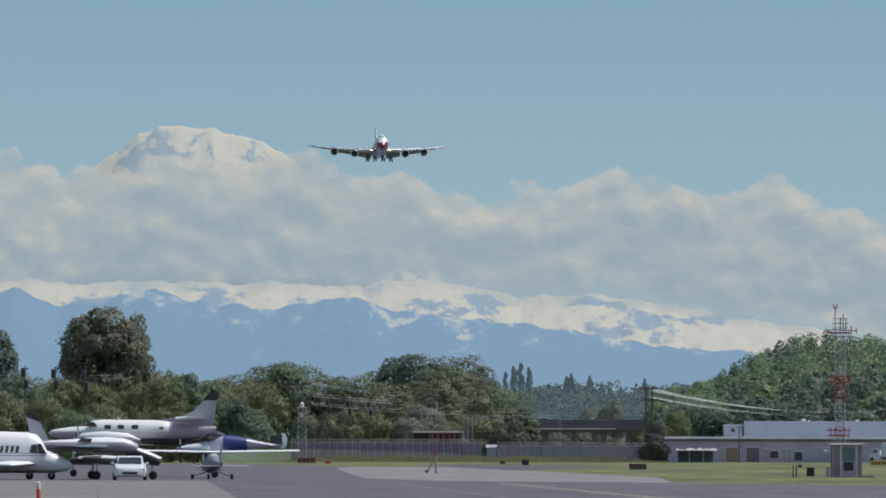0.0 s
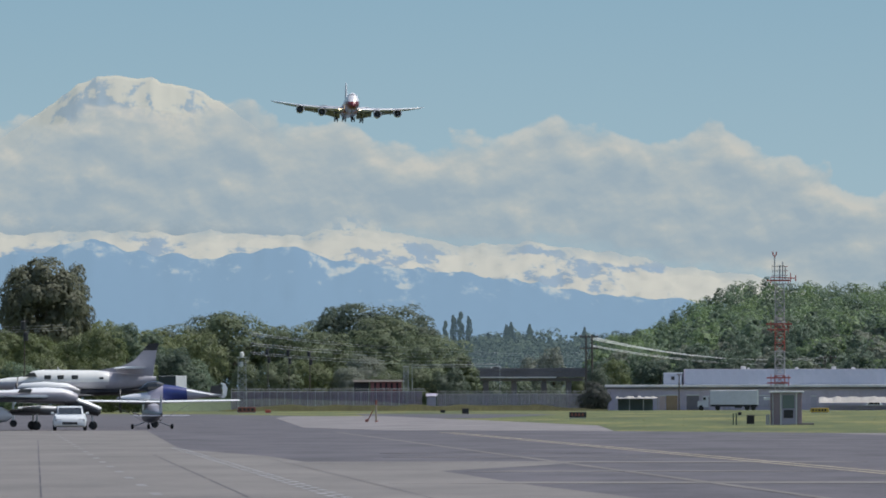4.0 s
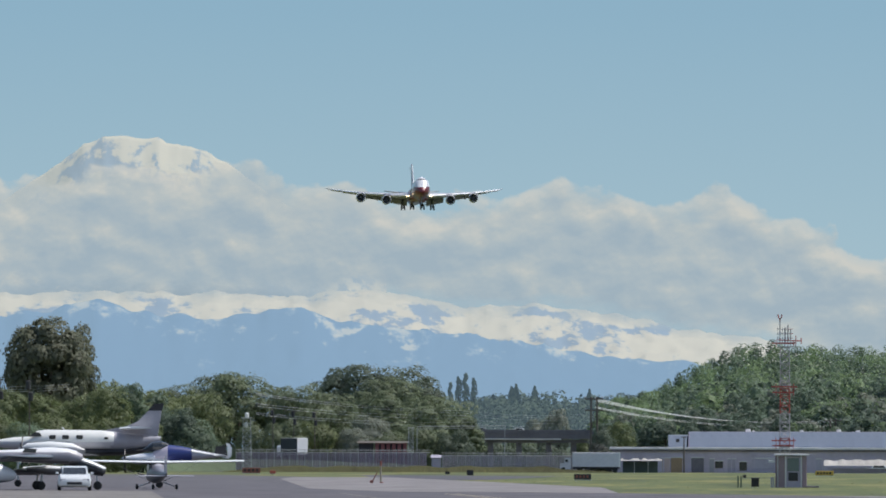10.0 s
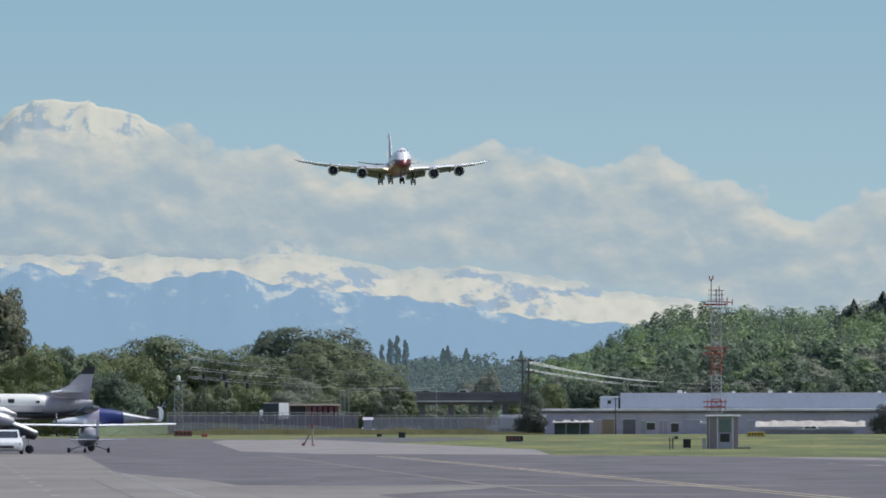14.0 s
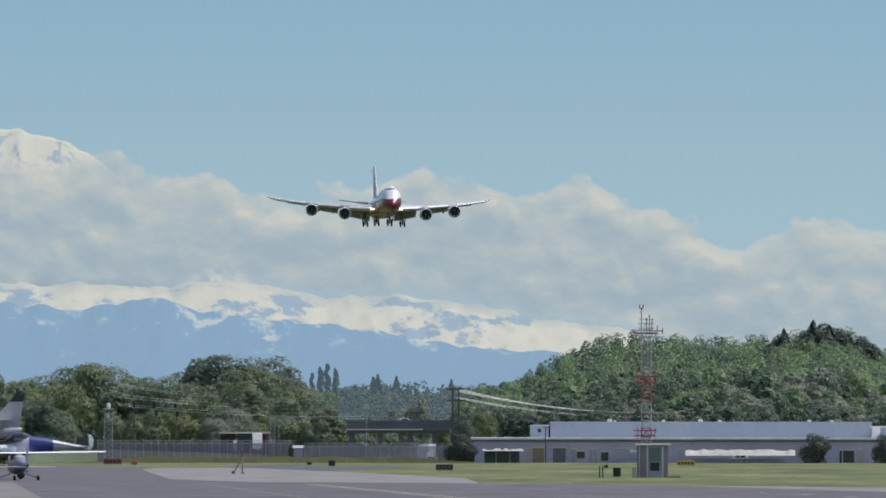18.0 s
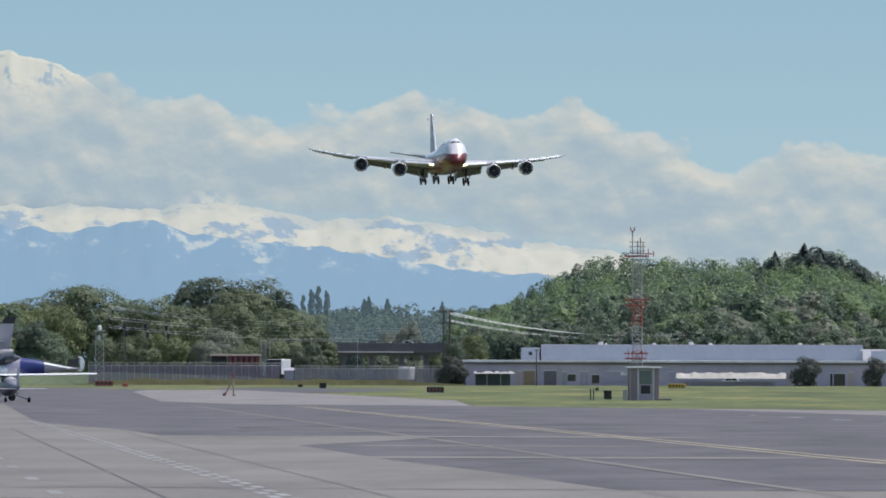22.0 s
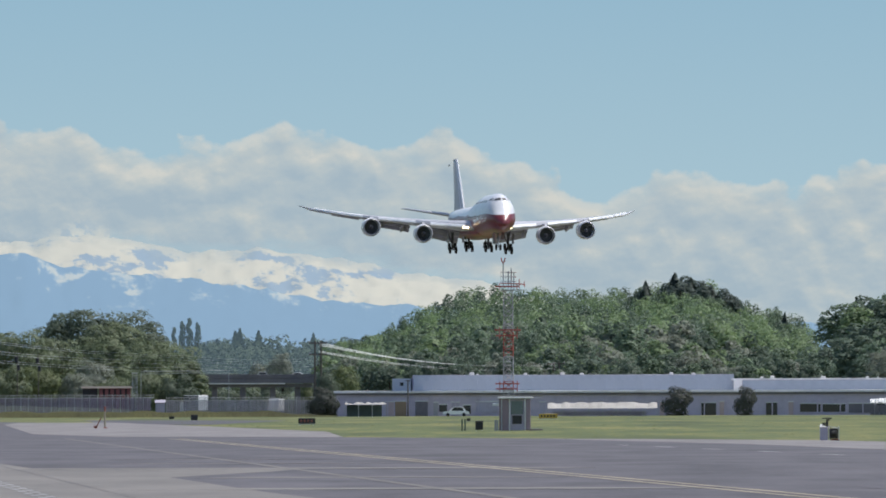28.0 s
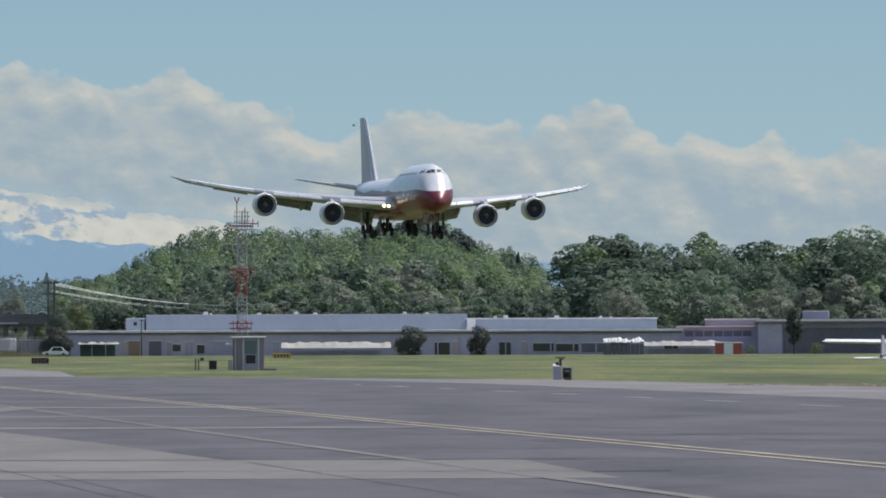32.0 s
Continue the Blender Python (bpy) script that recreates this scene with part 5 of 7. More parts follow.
# wooden power poles and lines
def hpole(u, d, v, label):
    ob = thing("power_pole", spot(u, d), label, "pole", "power poles")
    h = up(v, d)
    for x in (-0.75, 0.75):
        part("post", Geo().tube((x, 0, -0.1), (x * 0.85, 0, h), 0.25, 0.18, 8), WOOD, ob)
    for z in (h - 0.5, h - 3.0):
        part("cross_arm", Geo().box(-2.0, 2.0, -0.15, 0.15, z - 0.15, z + 0.15), WOOD, ob)
        for x in (-1.8, -0.6, 0.6, 1.8):
            part("insulator", Geo().lathe((x, 0, z + 0.15), (0, 0, 1), [(0, 0.07), (0.1, 0.12), (0.2, 0.07), (0.3, 0.12), (0.4, 0.05)], 8), GREY, ob)
    part("brace", Geo().tube((-0.72, 0, h - 7), (0.68, 0, h - 3.2), 0.08).tube((0.72, 0, h - 7), (-0.68, 0, h - 3.2), 0.08), WOOD, ob)
    return ob


ob = thing("power_pole", spot(-173, 1262), "slender dark pole before the warehouse", "pole", "power poles")
part("post", Geo().tube((0, 0, -0.1), (0, 0, up(48, 1262)), 0.14, 0.1, 8), WOOD, ob)
part("cross_arm", Geo().box(-0.5, 0.5, -0.08, 0.08, up(46, 1262), up(47.5, 1262)), WOOD, ob)
hpole(90, 1600, 80, "dark timber H-frame power pole before the wooded hill")
hpole(-332, 1480, 118, "tall dark timber H-frame power pole with cross arms")
for u, d, v in ((-900, 1490, 96), (-863, 1495, 94), (-826, 1500, 92), (-1436, 1000, 152), (-1383, 1005, 150), (-1330, 1010, 148)):
    ob = thing("power_pole", spot(u, d), "dark timber power pole with a transformer", "pole", "power poles")
    h = up(v, d)
    part("post", Geo().tube((0, 0, -0.1), (0, 0, h), 0.11, 0.08, 8), WOOD, ob)
    part("cross_arm", Geo().box(-0.6, 0.6, -0.1, 0.1, h - 0.5, h - 0.35), WOOD, ob)
    part("transformer", Geo().lathe((0.2, -0.3, h - 3.4), (0, 0, 1), [(0, 0.3), (0.05, 0.36), (1.2, 0.36), (1.3, 0.2)], 10), BLACK, ob)
    part("transformer", Geo().lathe((-0.2, -0.3, h - 1.7), (0, 0, 1), [(0, 0.3), (0.05, 0.36), (1.2, 0.36), (1.3, 0.2)], 10), BLACK, ob)


def cable(u0, d0, v0, u1, d1, v1, sag, r, label="pale aluminium power cable", n=20, metal=None, r1=None):
    a, b = spot(u0, d0, up(v0, d0)).translation, spot(u1, d1, up(v1, d1)).translation
    g = Geo()
    prev = None
    for k in range(n + 1):
        s = k / n
        p = a.lerp(b, s) - Vector((0, 0, 4 * sag * s * (1 - s)))
        if prev is not None:
            g.tube(prev, p, r + ((r1 or r) - r) * min(1.0, 1.6 * s), None, 5)
        prev = p
    return tagged(new("power_cable", mesh_of("power_cable", g, metal or WIRE)), label, "cable", "power cables", "structure")


# Radius shrinks along the span to imitate the sun's glint fading.
for dv in (0, 2.5, -2.5):
    cable(-330, 1480, 113 + dv, 90, 1600, 76 + dv, 2.1 + 0.1 * dv, 0.085, r1=0.012)
for dv in (0, 2.2):
    cable(-330, 1480, 98 + dv, 90, 1600, 67 + dv, 1.8, 0.072, r1=0.012)
for v0, v1 in ((122, 92), (119, 88), (104, 84), (100, 78), (88, 72), (85, 66)):
    cable(-930, 1500, v0, -560, 1485, v1, 0.7, 0.036, r1=0.01)
    cable(-560, 1485, v1, -332, 1480, v1 - 4, 0.7, 0.009)
for v in (140, 135, 131):
    cable(-1560, 1000, v, -1260, 1015, v - 3, 0.5, 0.016, metal=STEEL)

# pale lattice light towers
for u, d, v, w in ((-946, 1190, 84, 1.6), (-656, 1470, 66, 1.2)):
    ob = thing("light_tower", spot(u, d), "pale galvanised lattice light tower", "tower", "light towers")
    h = up(v, d)
    lattice(ob, w, w * 0.8, -0.05, h - 0.6, 9, [(-1, STEEL)], 0.055)
    part("platform", Geo().box(-w * 0.6, w * 0.6, -w * 0.6, w * 0.6, h - 0.6, h - 0.45), OFFW, ob)
    if d < 1300:
        for x, z in ((0, -0.45), (-0.15, -2.2)):
            part("lamp", Geo().lathe((x, -0.4, h + z), (0, 0, 1), [(0, 0.25), (0.2, 0.36), (0.7, 0.36), (0.9, 0.15)], 10), OFFW, ob, "white lamp housing")
ob = thing("gantry", spot(-596, 1465), "thin pale steel gantry above the fence", "gantry")
part("beam", Geo().tube((-6, 0, up(64, 1465)), (13, 0, up(66, 1465)), 0.05).tube((-6, 0, up(60, 1465)), (13, 0, up(62, 1465)), 0.04), STEEL, ob)
for x, r in ((-6, 0.06), (13, 0.05)):
    part("post", Geo().tube((x, 0, 0), (x, 0, up(64, 1465)), r), STEEL, ob)

# ---- signs and small things on the grass ----
def sign(u, d, w, h, face, label, legs=2):
    ob = thing("taxiway_sign", spot(u, d, -0.03), label, "sign", "taxiway signs")
    part("board", Geo().box(-w / 2, w / 2, -0.12, 0.12, 0.18, 0.18 + h, 0.03), face, ob)
    part("base_rail", Geo().box(-w / 2, w / 2, -0.06, 0.06, 0.1, 0.18), STEEL, ob)
    for k in range(legs):
        x = -w / 2 + 0.2 + (w - 0.4) * k / (legs - 1)
        part("leg", Geo().tube((x, 0, -0.05), (x, 0, 0.18), 0.05), STEEL, ob)
    return ob


s1 = sign(-352, 655, 1.65, 0.52, BLACK, "black taxiway sign board with faded red bars")
for k in range(4):
    part("bar", Geo().box(-0.65 + 0.34 * k, -0.45 + 0.34 * k, -0.14, -0.118, 0.32, 0.56), BRICK, s1)
s1 = sign(-938, 1010, 2.7, 0.75, BRICK, "dark red taxiway sign board")
for k in range(4):
    part("bar", Geo().box(-1.1 + 0.6 * k, -0.75 + 0.6 * k, -0.14, -0.118, 0.38, 0.75), BLACK, s1)
s1 = sign(75, 924, 2.5, 0.6, mat("yellow_sign", (0.50, 0.33, 0.05), 0.5, 0, 0.1, 1.0, 0.03), "amber taxiway sign board with dark bars")
for k in range(5):
    part("bar", Geo().box(-1.0 + 0.42 * k, -0.78 + 0.42 * k, -0.14, -0.118, 0.32, 0.64), BLACK, s1)
sign(-900, 960, 0.8, 0.4, RED, "small red marker board in the grass")
for u, d, w, h in ((-551, 905, 0.9, 0.75), (-591, 1000, 0.7, 0.4), (-47, 490, 0.56, 0.66), (-66, 800, 0.4, 0.35)):
    ob = thing("marker_box", spot(u, d, -0.03), "small black equipment box in the grass", "box", "black boxes")
    part("body", Geo().box(-w / 2, w / 2, -0.2, 0.25, 0.08, h, 0.03), BLACK, ob)
    part("lid", Geo().box(-w / 2 - 0.03, w / 2 + 0.03, -0.23, 0.28, h, h + 0.06, 0.02), BLACK, ob)
    for x in (-w / 2 + 0.08, w / 2 - 0.08):
        part("foot", Geo().box(x - 0.03, x + 0.03, -0.05, 0.05, -0.02, 0.08), STEEL, ob)
ob = thing("marker_posts", spot(-75, 492, -0.03), "two thin grey-green posts beside the hut", "post")
for x in (-0.1, 0.12):
    part("post", Geo().tube((x, 0, -0.05), (x, 0, 0.85), 0.05), mat("green_post", (0.10, 0.13, 0.09), 0.7), ob)
ob = thing("wind_marker", spot(-709, 568), "yellow marker post with red flags beside the taxiway", "marker")
part("post", Geo().tube((0, 0, 0), (0, 0, 1.45), 0.07), YELLOW, ob)
part("top_cap", Geo().tube((0, 0, 1.45), (0, 0, 1.85), 0.09), BRICK, ob)
part("base", Geo().box(-0.1, 0.2, -0.1, 0.1, 0, 0.1, 0.03), BRICK, ob)
part("stay", Geo().tube((-0.72, 0, 0.1), (-0.3, 0, 0.9), 0.05), BRICK, ob)
part("red_sand_bag", Geo().box(-0.92, -0.62, -0.12, 0.12, 0, 0.24, 0.08), BRICK, ob)
ob = thing("equipment_cabinet", spot(572, 334, -0.02), "grey electrical cabinet with a dark frame and a top lamp", "cabinet")
part("cabinet", Geo().box(-0.48, -0.08, -0.25, 0.25, 0, 0.7, 0.02), LILAC, ob)
part("frame", Geo().box(0.0, 0.42, -0.2, 0.2, 0.12, 0.62, 0.03), BLACK, ob, "dark machine housing")
part("stack", Geo().tube((-0.12, 0, 0.7), (-0.12, 0, 1.0), 0.06).box(-0.35, -0.2, -0.1, 0.1, 0.7, 0.9), BLACK, ob)
part("lamp", Geo().box(-0.17, 0.02, -0.06, 0.06, 1.0, 1.07), BLACK, ob)
part("pipe", Geo().tube((0.05, 0, 0.06), (0.5, 0, 0.06), 0.06), BRICK, ob)
part("cross_bar", Geo().tube((-0.36, 0, 1.12), (0.12, 0, 1.12), 0.03), BLACK, ob)
for x in (-0.02, 0.46):
    part("frame_post", Geo().tube((x, -0.22, 0.0), (x, -0.22, 0.72), 0.025), STEEL, ob)
part("frame_rail", Geo().tube((-0.02, -0.22, 0.72), (0.46, -0.22, 0.60), 0.025), STEEL, ob)
part("drum", Geo().lathe((0.08, -0.28, 0.36), (1, 0, 0), [(0, 0.1), (0.02, 0.14), (0.24, 0.14), (0.26, 0.1)], 12), TYRE, ob, "black drum")
part("sloping_lid", Geo().side([(-0.27, 0.7), (0.27, 0.7), (0.2, 0.82)], -0.48, -0.2), OFFW, ob)
part("plinth", Geo().box(-0.5, 0.5, -0.3, 0.3, -0.02, 0.02), PALE, ob)

# bare soil along the shoulder's far edge
for u0, u1, d in ((860, 1160, 284), (980, 1260, 279)):
    s2 = d / K
    rg = random.Random(u0)
    g = Geo()
    for k in range(60):
        x, y = rg.uniform(u0, u1) * s2, d + rg.uniform(-2.5, 2.5)
        r = rg.uniform(0.05, 0.16)
        g.lathe((x, y, -0.03), (0, 0, 1), [(0, r * 1.5), (r * 0.4, r), (r * 0.6, r * 0.3)], 6)
    tagged(new("soil_clods", mesh_of("soil_clods", g, SOIL)), "clods of bare brown soil beside the shoulder", "soil", kind="stuff")


# ---- the landing four-engined jet: nose towards -y, stations counted aft of the nose ----
ST0 = 33.5
HULL_S = (0.0, 0.25, 0.8, 1.6, 2.6, 3.6, 4.6, 6.0, 8.0, 11.0, 22.0, 26.0, 30.0, 34.0, 56.0, 61.0, 66.0, 71.0, 74.5, 76.3)
HULL_W = (0.03, 0.55, 1.15, 1.75, 2.25, 2.6, 2.83, 3.02, 3.15, 3.25, 3.25, 3.25, 3.25, 3.25, 3.2, 2.95, 2.35, 1.5, 0.85, 0.3)
HULL_T = (-0.85, -0.25, 0.4, 1.3, 2.5, 3.75, 4.5, 4.95, 5.12, 5.2, 5.1, 4.7, 3.9, 3.45, 3.4, 3.4, 3.35, 3.2, 2.95, 2.5)
HULL_B = (-0.9, -1.25, -1.65, -1.98, -2.2, -2.34, -2.42, -2.5, -2.56, -2.65, -2.8, -2.85, -2.9, -2.9, -2.8, -2.2, -1.1, 0.1, 1.0, 1.8)


def hull(st, ang, out=1.0):
    """A point on the fuselage; ang 0 is the top, 90 the picture's right side."""
    w, t, b = (np.interp(st, HULL_S, q) for q in (HULL_W, HULL_T, HULL_B))
    mid = 0.3 * min(1.0, max(0.0, (st - 1.4) / 3.0)) if t > 0.4 and b < -0.3 and st < 56 else (0.3 * max(0.0, 1 - (st - 56) / 8) if t > 0.4 and b < -0.3 else (t + b) / 2)
    a = radians(ang)
    x, c = math.sin(a), math.cos(a)
    if c > 0:
        x = math.copysign(abs(x) ** (1.0 + 0.16 * min(1, max(0, (t - 3.4) / 1.6))), x)
    return Vector((w * x * out, st - ST0, mid + (t - mid if c > 0 else mid - b) * c * out))


def livery():
    m = bpy.data.materials.new("white_and_red_livery")
    m.use_nodes = True
    t = m.node_tree
    b = t.nodes["Principled BSDF"]
    p = coords(t)
    sep = t.nodes.new("ShaderNodeSeparateXYZ")
    t.links.new(p, sep.inputs[0])
    edge = calc(t, "MULTIPLY_ADD", calc(t, "ADD", sep.outputs[1], ST0), 0.012, 0.95)
    edge = calc(t, "MULTIPLY_ADD", calc(t, "SUBTRACT", fbm(t, p, 0.12, 1.0), 0.5), 1.6, edge)
    over = calc(t, "MULTIPLY_ADD", calc(t, "SUBTRACT", sep.outputs[2], edge), 4.0, 0.5)
    dirt = fbm(t, p, 0.7, 5.0)
    white = ramp(t, dirt, [(0.3, (0.54, 0.55, 0.58)), (0.6, (0.66, 0.66, 0.68))])
    red = ramp(t, dirt, [(0.3, (0.125, 0.016, 0.022)), (0.6, (0.17, 0.022, 0.03))])
    t.links.new(blend(t, ramp(t, over, [(0.45, 0.0), (0.55, 1.0)]), red, white), b.inputs["Base Color"])
    b.inputs["Roughness"].default_value = 0.34
    b.inputs["Coat Weight"].default_value = 0.25
    b.inputs["Coat Roughness"].default_value = 0.2
    return m


LIVERY = livery()
WINGM = mat("grey_wing_paint", (0.42, 0.42, 0.445), 0.4, 0.1, 0.08, 3.0, 0.02)
SLATM = mat("polished_leading_edge", (0.78, 0.78, 0.78), 0.35, 0.1, 0.06, 2.0, 0.02)
LIPM = mat("inlet_lip_metal", (0.42, 0.42, 0.45), 0.4, 0.3, 0.06, 2.0, 0.02)
FLAPM = mat("grey_flap_paint", (0.22, 0.215, 0.25), 0.45, 0.1, 0.08, 2.0, 0.02)
FINM = mat("fin_paint", (0.40, 0.37, 0.38), 0.4, 0, 0.12, 3.0, 0.02, col2=(0.44, 0.35, 0.35))

jumbo = thing("jumbo_jet", pose(0, 1500, 60), "white and dark red four-engined jumbo jet landing, gear down", "airplane")
part("fuselage", Geo().loft([[hull(s, a) for a in np.arange(0, 360, 7.5)] for s in (0, 0.12, 0.25, 0.5, 0.8, 1.2, 1.6, 2.1, 2.6, 3.1, 3.6, 4.1, 4.6, 5.3, 6, 7, 8, 9.5, 11, 16, 22, 24, 26, 28, 30, 32, 34, 40, 46, 52, 56, 58.5, 61, 63.5, 66, 68.5, 71, 73, 74.5, 76.3)]), LIVERY, jumbo, "", True)
# cockpit panes
for a0, a1, z0, z1 in ((-33, -19, 3.62, 4.12), (-17, -3, 3.66, 4.16), (3, 17, 3.66, 4.16), (19, 33, 3.62, 4.12), (-46, -36, 3.56, 4.04), (36, 46, 3.56, 4.04)):
    rim = []
    for a, z in ((a0, z0), (a1, z0), (a1, z1), (a0, z1)):
        st = min(np.arange(2.6, 7.0, 0.02), key=lambda q: abs(hull(q, a).z - z))
        rim.append(hull(st, a, 1.015))
    part("cockpit_pane", Geo().add(rim, [(0, 1, 2, 3)]), BLACK, jumbo, "dark cockpit glazing")
pane = mesh_of("cabin_window", Geo().box(-0.02, 0.02, -0.14, 0.14, -0.2, 0.2), GLASS)
for side in (-1, 1):
    for k in range(42):
        p = hull(11.5 + k * 1.05, 84, 1.001)
        piece("cabin_window", pane, jumbo, pose(side * p.x, p.y, p.z, 0, 0, 0))
    for k in range(15):
        p = hull(8.5 + k * 1.05, 47, 1.001)
        piece("cabin_window", pane, jumbo, pose(side * p.x, p.y, p.z, 0, -side * 30, 0))
# pale graphic of slanted strokes on the belly's side
for side in (-1, 1):
    for s0, s1, a0, a1 in ((4.6, 9.5, 87, 92), (7.0, 8.3, 90, 104), (10, 15, 88, 93), (12.5, 14, 90, 106), (15.6, 20.5, 91, 97), (17.6, 19, 94, 106), (5.4, 6.3, 90, 102), (10.5, 12, 98, 104)):
        part("belly_graphic", Geo().add([hull(s0, side * a0, 1.004), hull(s1, side * (a0 - 1), 1.004), hull(s1, side * a1, 1.004), hull(s0, side * (a1 + 1.5), 1.004)], [(0, 1, 2, 3)]), WHITE, jumbo)
part("wing_fairing", Geo().loft([[(3.6 * k * math.sin(a), y, -1.9 - 1.3 * k * math.cos(a)) for a in np.arange(-1.75, 1.76, 0.25)] for y, k in ((-12, 0.55), (-9, 0.9), (-4, 1.0), (8, 1.0), (13, 0.85), (17, 0.5))]), LIVERY, jumbo, "", True)

WING_X = (2.6, 6.5, 11.7, 16, 21, 26, 30, 31.6, 32.8, 33.7)
WING_LE = (22.6, 26.2, 30.7, 34.5, 38.9, 43.2, 46.6, 48.8, 51.0, 53.2)
WING_C = (16.2, 13.4, 10.3, 8.7, 7.1, 5.6, 4.5, 3.4, 1.9, 0.6)
WING_Z = (-1.25, -0.95, -0.4, 0.1, 0.72, 1.45, 2.15, 2.5, 3.0, 3.4)
FOIL = ((0, 0), (0.03, 0.05), (0.12, 0.085), (0.35, 0.1), (0.65, 0.06), (0.97, 0.008), (0.97, 0.0), (0.65, -0.015), (0.35, -0.035), (0.12, -0.04), (0.03, -0.025))


def wing_at(x):
    return (np.interp(x, WING_X, q) for q in (WING_LE, WING_C, WING_Z))


def foil_ring(x, side, thick=1.0):
    le, c, z = wing_at(x)
    return [(side * x, le - ST0 + c * a, z + c * b * thick + 0.03 * c * (0.3 - a)) for a, b in FOIL]


GEARM = mat("dark_gear_paint", (0.055, 0.055, 0.06), 0.5, 0.2, 0.15, 1.0, 0.03)
BLADE = mesh_of("fan_blade", Geo().add([(0.4, 0, 0), (1.35, -0.02, 0), (1.31, 0.09, 0.33), (0.39, 0.09, 0.1), (0.4, 0.02, 0), (1.35, 0.0, 0)], [(0, 1, 2, 3), (4, 3, 2, 5)]), GEARM)
for side in (-1, 1):
    wing = part("wing", Geo().loft([foil_ring(x, side) for x in WING_X]), WINGM, jumbo, "", True)
    # bright leading edge slats, drooped
    for x0, x1 in ((4.2, 7.2), (7.3, 10.4), (13.0, 16.2), (16.3, 19.6), (22.4, 25.4), (25.5, 28.4), (28.5, 31.2)):
        rings = []
        for x in (x0, x1):
            le, c, z = wing_at(x)
            y, q = le - ST0, 4.5 + 0.3 * c
            rings.append([(side * x, y + 0.09 * c, z + 0.085 * q), (side * x, y - 0.02 * c, z + 0.06 * q), (side * x, y - 0.05 * c, z + 0.015 * q), (side * x, y - 0.04 * c, z - 0.005 * q), (side * x, y - 0.012 * c, z + 0.035 * q)])
        part("slat", Geo().loft(rings), SLATM, wing, "bright metal leading edge")
    for x0, x1, drop in ((3.6, 10.2, 26), (13.0, 20.2, 24), (22.5, 27.5, 6)):
        for lay in range(2 if drop > 20 else 1):
            rings = []
            for x in (x0, x1):
                le, c, z = wing_at(x)
                a = radians(drop + 12 * lay)
                fc = c * (0.15 - 0.03 * lay) * (1.2 if x0 < 5 else 1.0)
                y0 = le - ST0 + c * (0.88 + 0.15 * lay)
                z0 = z - 0.03 * c - 0.14 * c * lay * math.sin(radians(drop)) * 1.05
                dy, dz = fc * math.cos(a), -fc * math.sin(a)
                rings.append([(side * x, y0, z0 + 0.012 * c), (side * x, y0 + dy, z0 + dz), (side * x, y0 + dy * 0.4, z0 + dz * 0.4 - 0.02 * c), (side * x, y0, z0 - 0.012 * c)])
            part("flap", Geo().loft(rings), FLAPM, wing)
    for x, l in ((6.2, 5.2), (9.4, 4.6), (14.6, 4.2), (18.6, 3.9)):
        le, c, z = wing_at(x)
        y = le - ST0 + c * 0.62
        part("flap_fairing", Geo().lathe((side * x, y, z - 0.45), (0, 0.93, -0.30), [(0, 0.05), (0.6, 0.32), (2.0, 0.42), (l * 0.75, 0.3), (l, 0.04)], 10), FLAPM, wing, "", True)
    # engines
    for x, st, zc in ((12.05, 25.8, -2.36), (21.25, 34.5, -1.05)):
        e = part("engine", Geo().lathe((side * x, st - ST0, zc), (0, 1, 0), [(0.0, 1.50), (-0.06, 1.56), (0.0, 1.63), (0.35, 1.74), (1.4, 1.83), (3.0, 1.78), (4.3, 1.52), (4.9, 1.36), (4.9, 1.2), (3.2, 1.0), (1.35, 1.38), (0.25, 1.40)], 28, False), WHITE, jumbo, "white nacelle", True)
        part("inlet_lip", Geo().lathe((side * x, st - ST0 - 0.02, zc), (0, 1, 0), [(0.30, 1.735), (0.0, 1.645), (-0.09, 1.56), (0.0, 1.475), (0.2, 1.42), (0.2, 1.44), (0.05, 1.49), (0.0, 1.56), (0.05, 1.62), (0.30, 1.72)], 28, False), LIPM, e, "polished metal inlet lip", True)
        part("fan", Geo().lathe((side * x, st - ST0 + 1.3, zc), (0, 1, 0), [(0, 1.38), (0.05, 1.38)], 24), BLACK, e)
        for k in range(18):
            piece("fan_blade", BLADE, e, Matrix.Translation((side * x, st - ST0 + 1.2, zc)) @ pose(0, 0, 0, 0, 20 * k, 0))
        part("spinner", Geo().lathe((side * x, st - ST0 + 0.55, zc), (0, 1, 0), [(0, 0.03), (0.25, 0.22), (0.65, 0.42)], 14), DARKWALL, e, "", True)
        part("exhaust", Geo().lathe((side * x, st - ST0 + 4.2, zc), (0, 1, 0), [(0, 1.0), (0.8, 0.85), (1.6, 0.6), (2.4, 0.1)], 16), SLATM, e, "", True)
        le, c, z = wing_at(x)
        part("pylon", Geo().side([(st - ST0 + 0.9, zc + 1.7), (st - ST0 + 2.2, z + 0.25), (le - ST0 + 0.6, z + 0.3), (le - ST0 + 3.5, z - 0.1), (st - ST0 + 5.5, zc + 0.6), (st - ST0 + 3.5, zc + 1.5)], side * x - 0.22, side * x + 0.22), WINGM, e)
    # landing lights at the wing root
    for dx in (0.0, 0.62):
        part("landing_light", Geo().lathe((side * (3.95 + dx), 22.9 - ST0 + dx, -1.15 + 0.06 * dx), (0, -1, 0), [(0, 0.22), (0.1, 0.19), (0.13, 0.05)], 12), LAMPGLOW, jumbo, "glowing landing lamp")
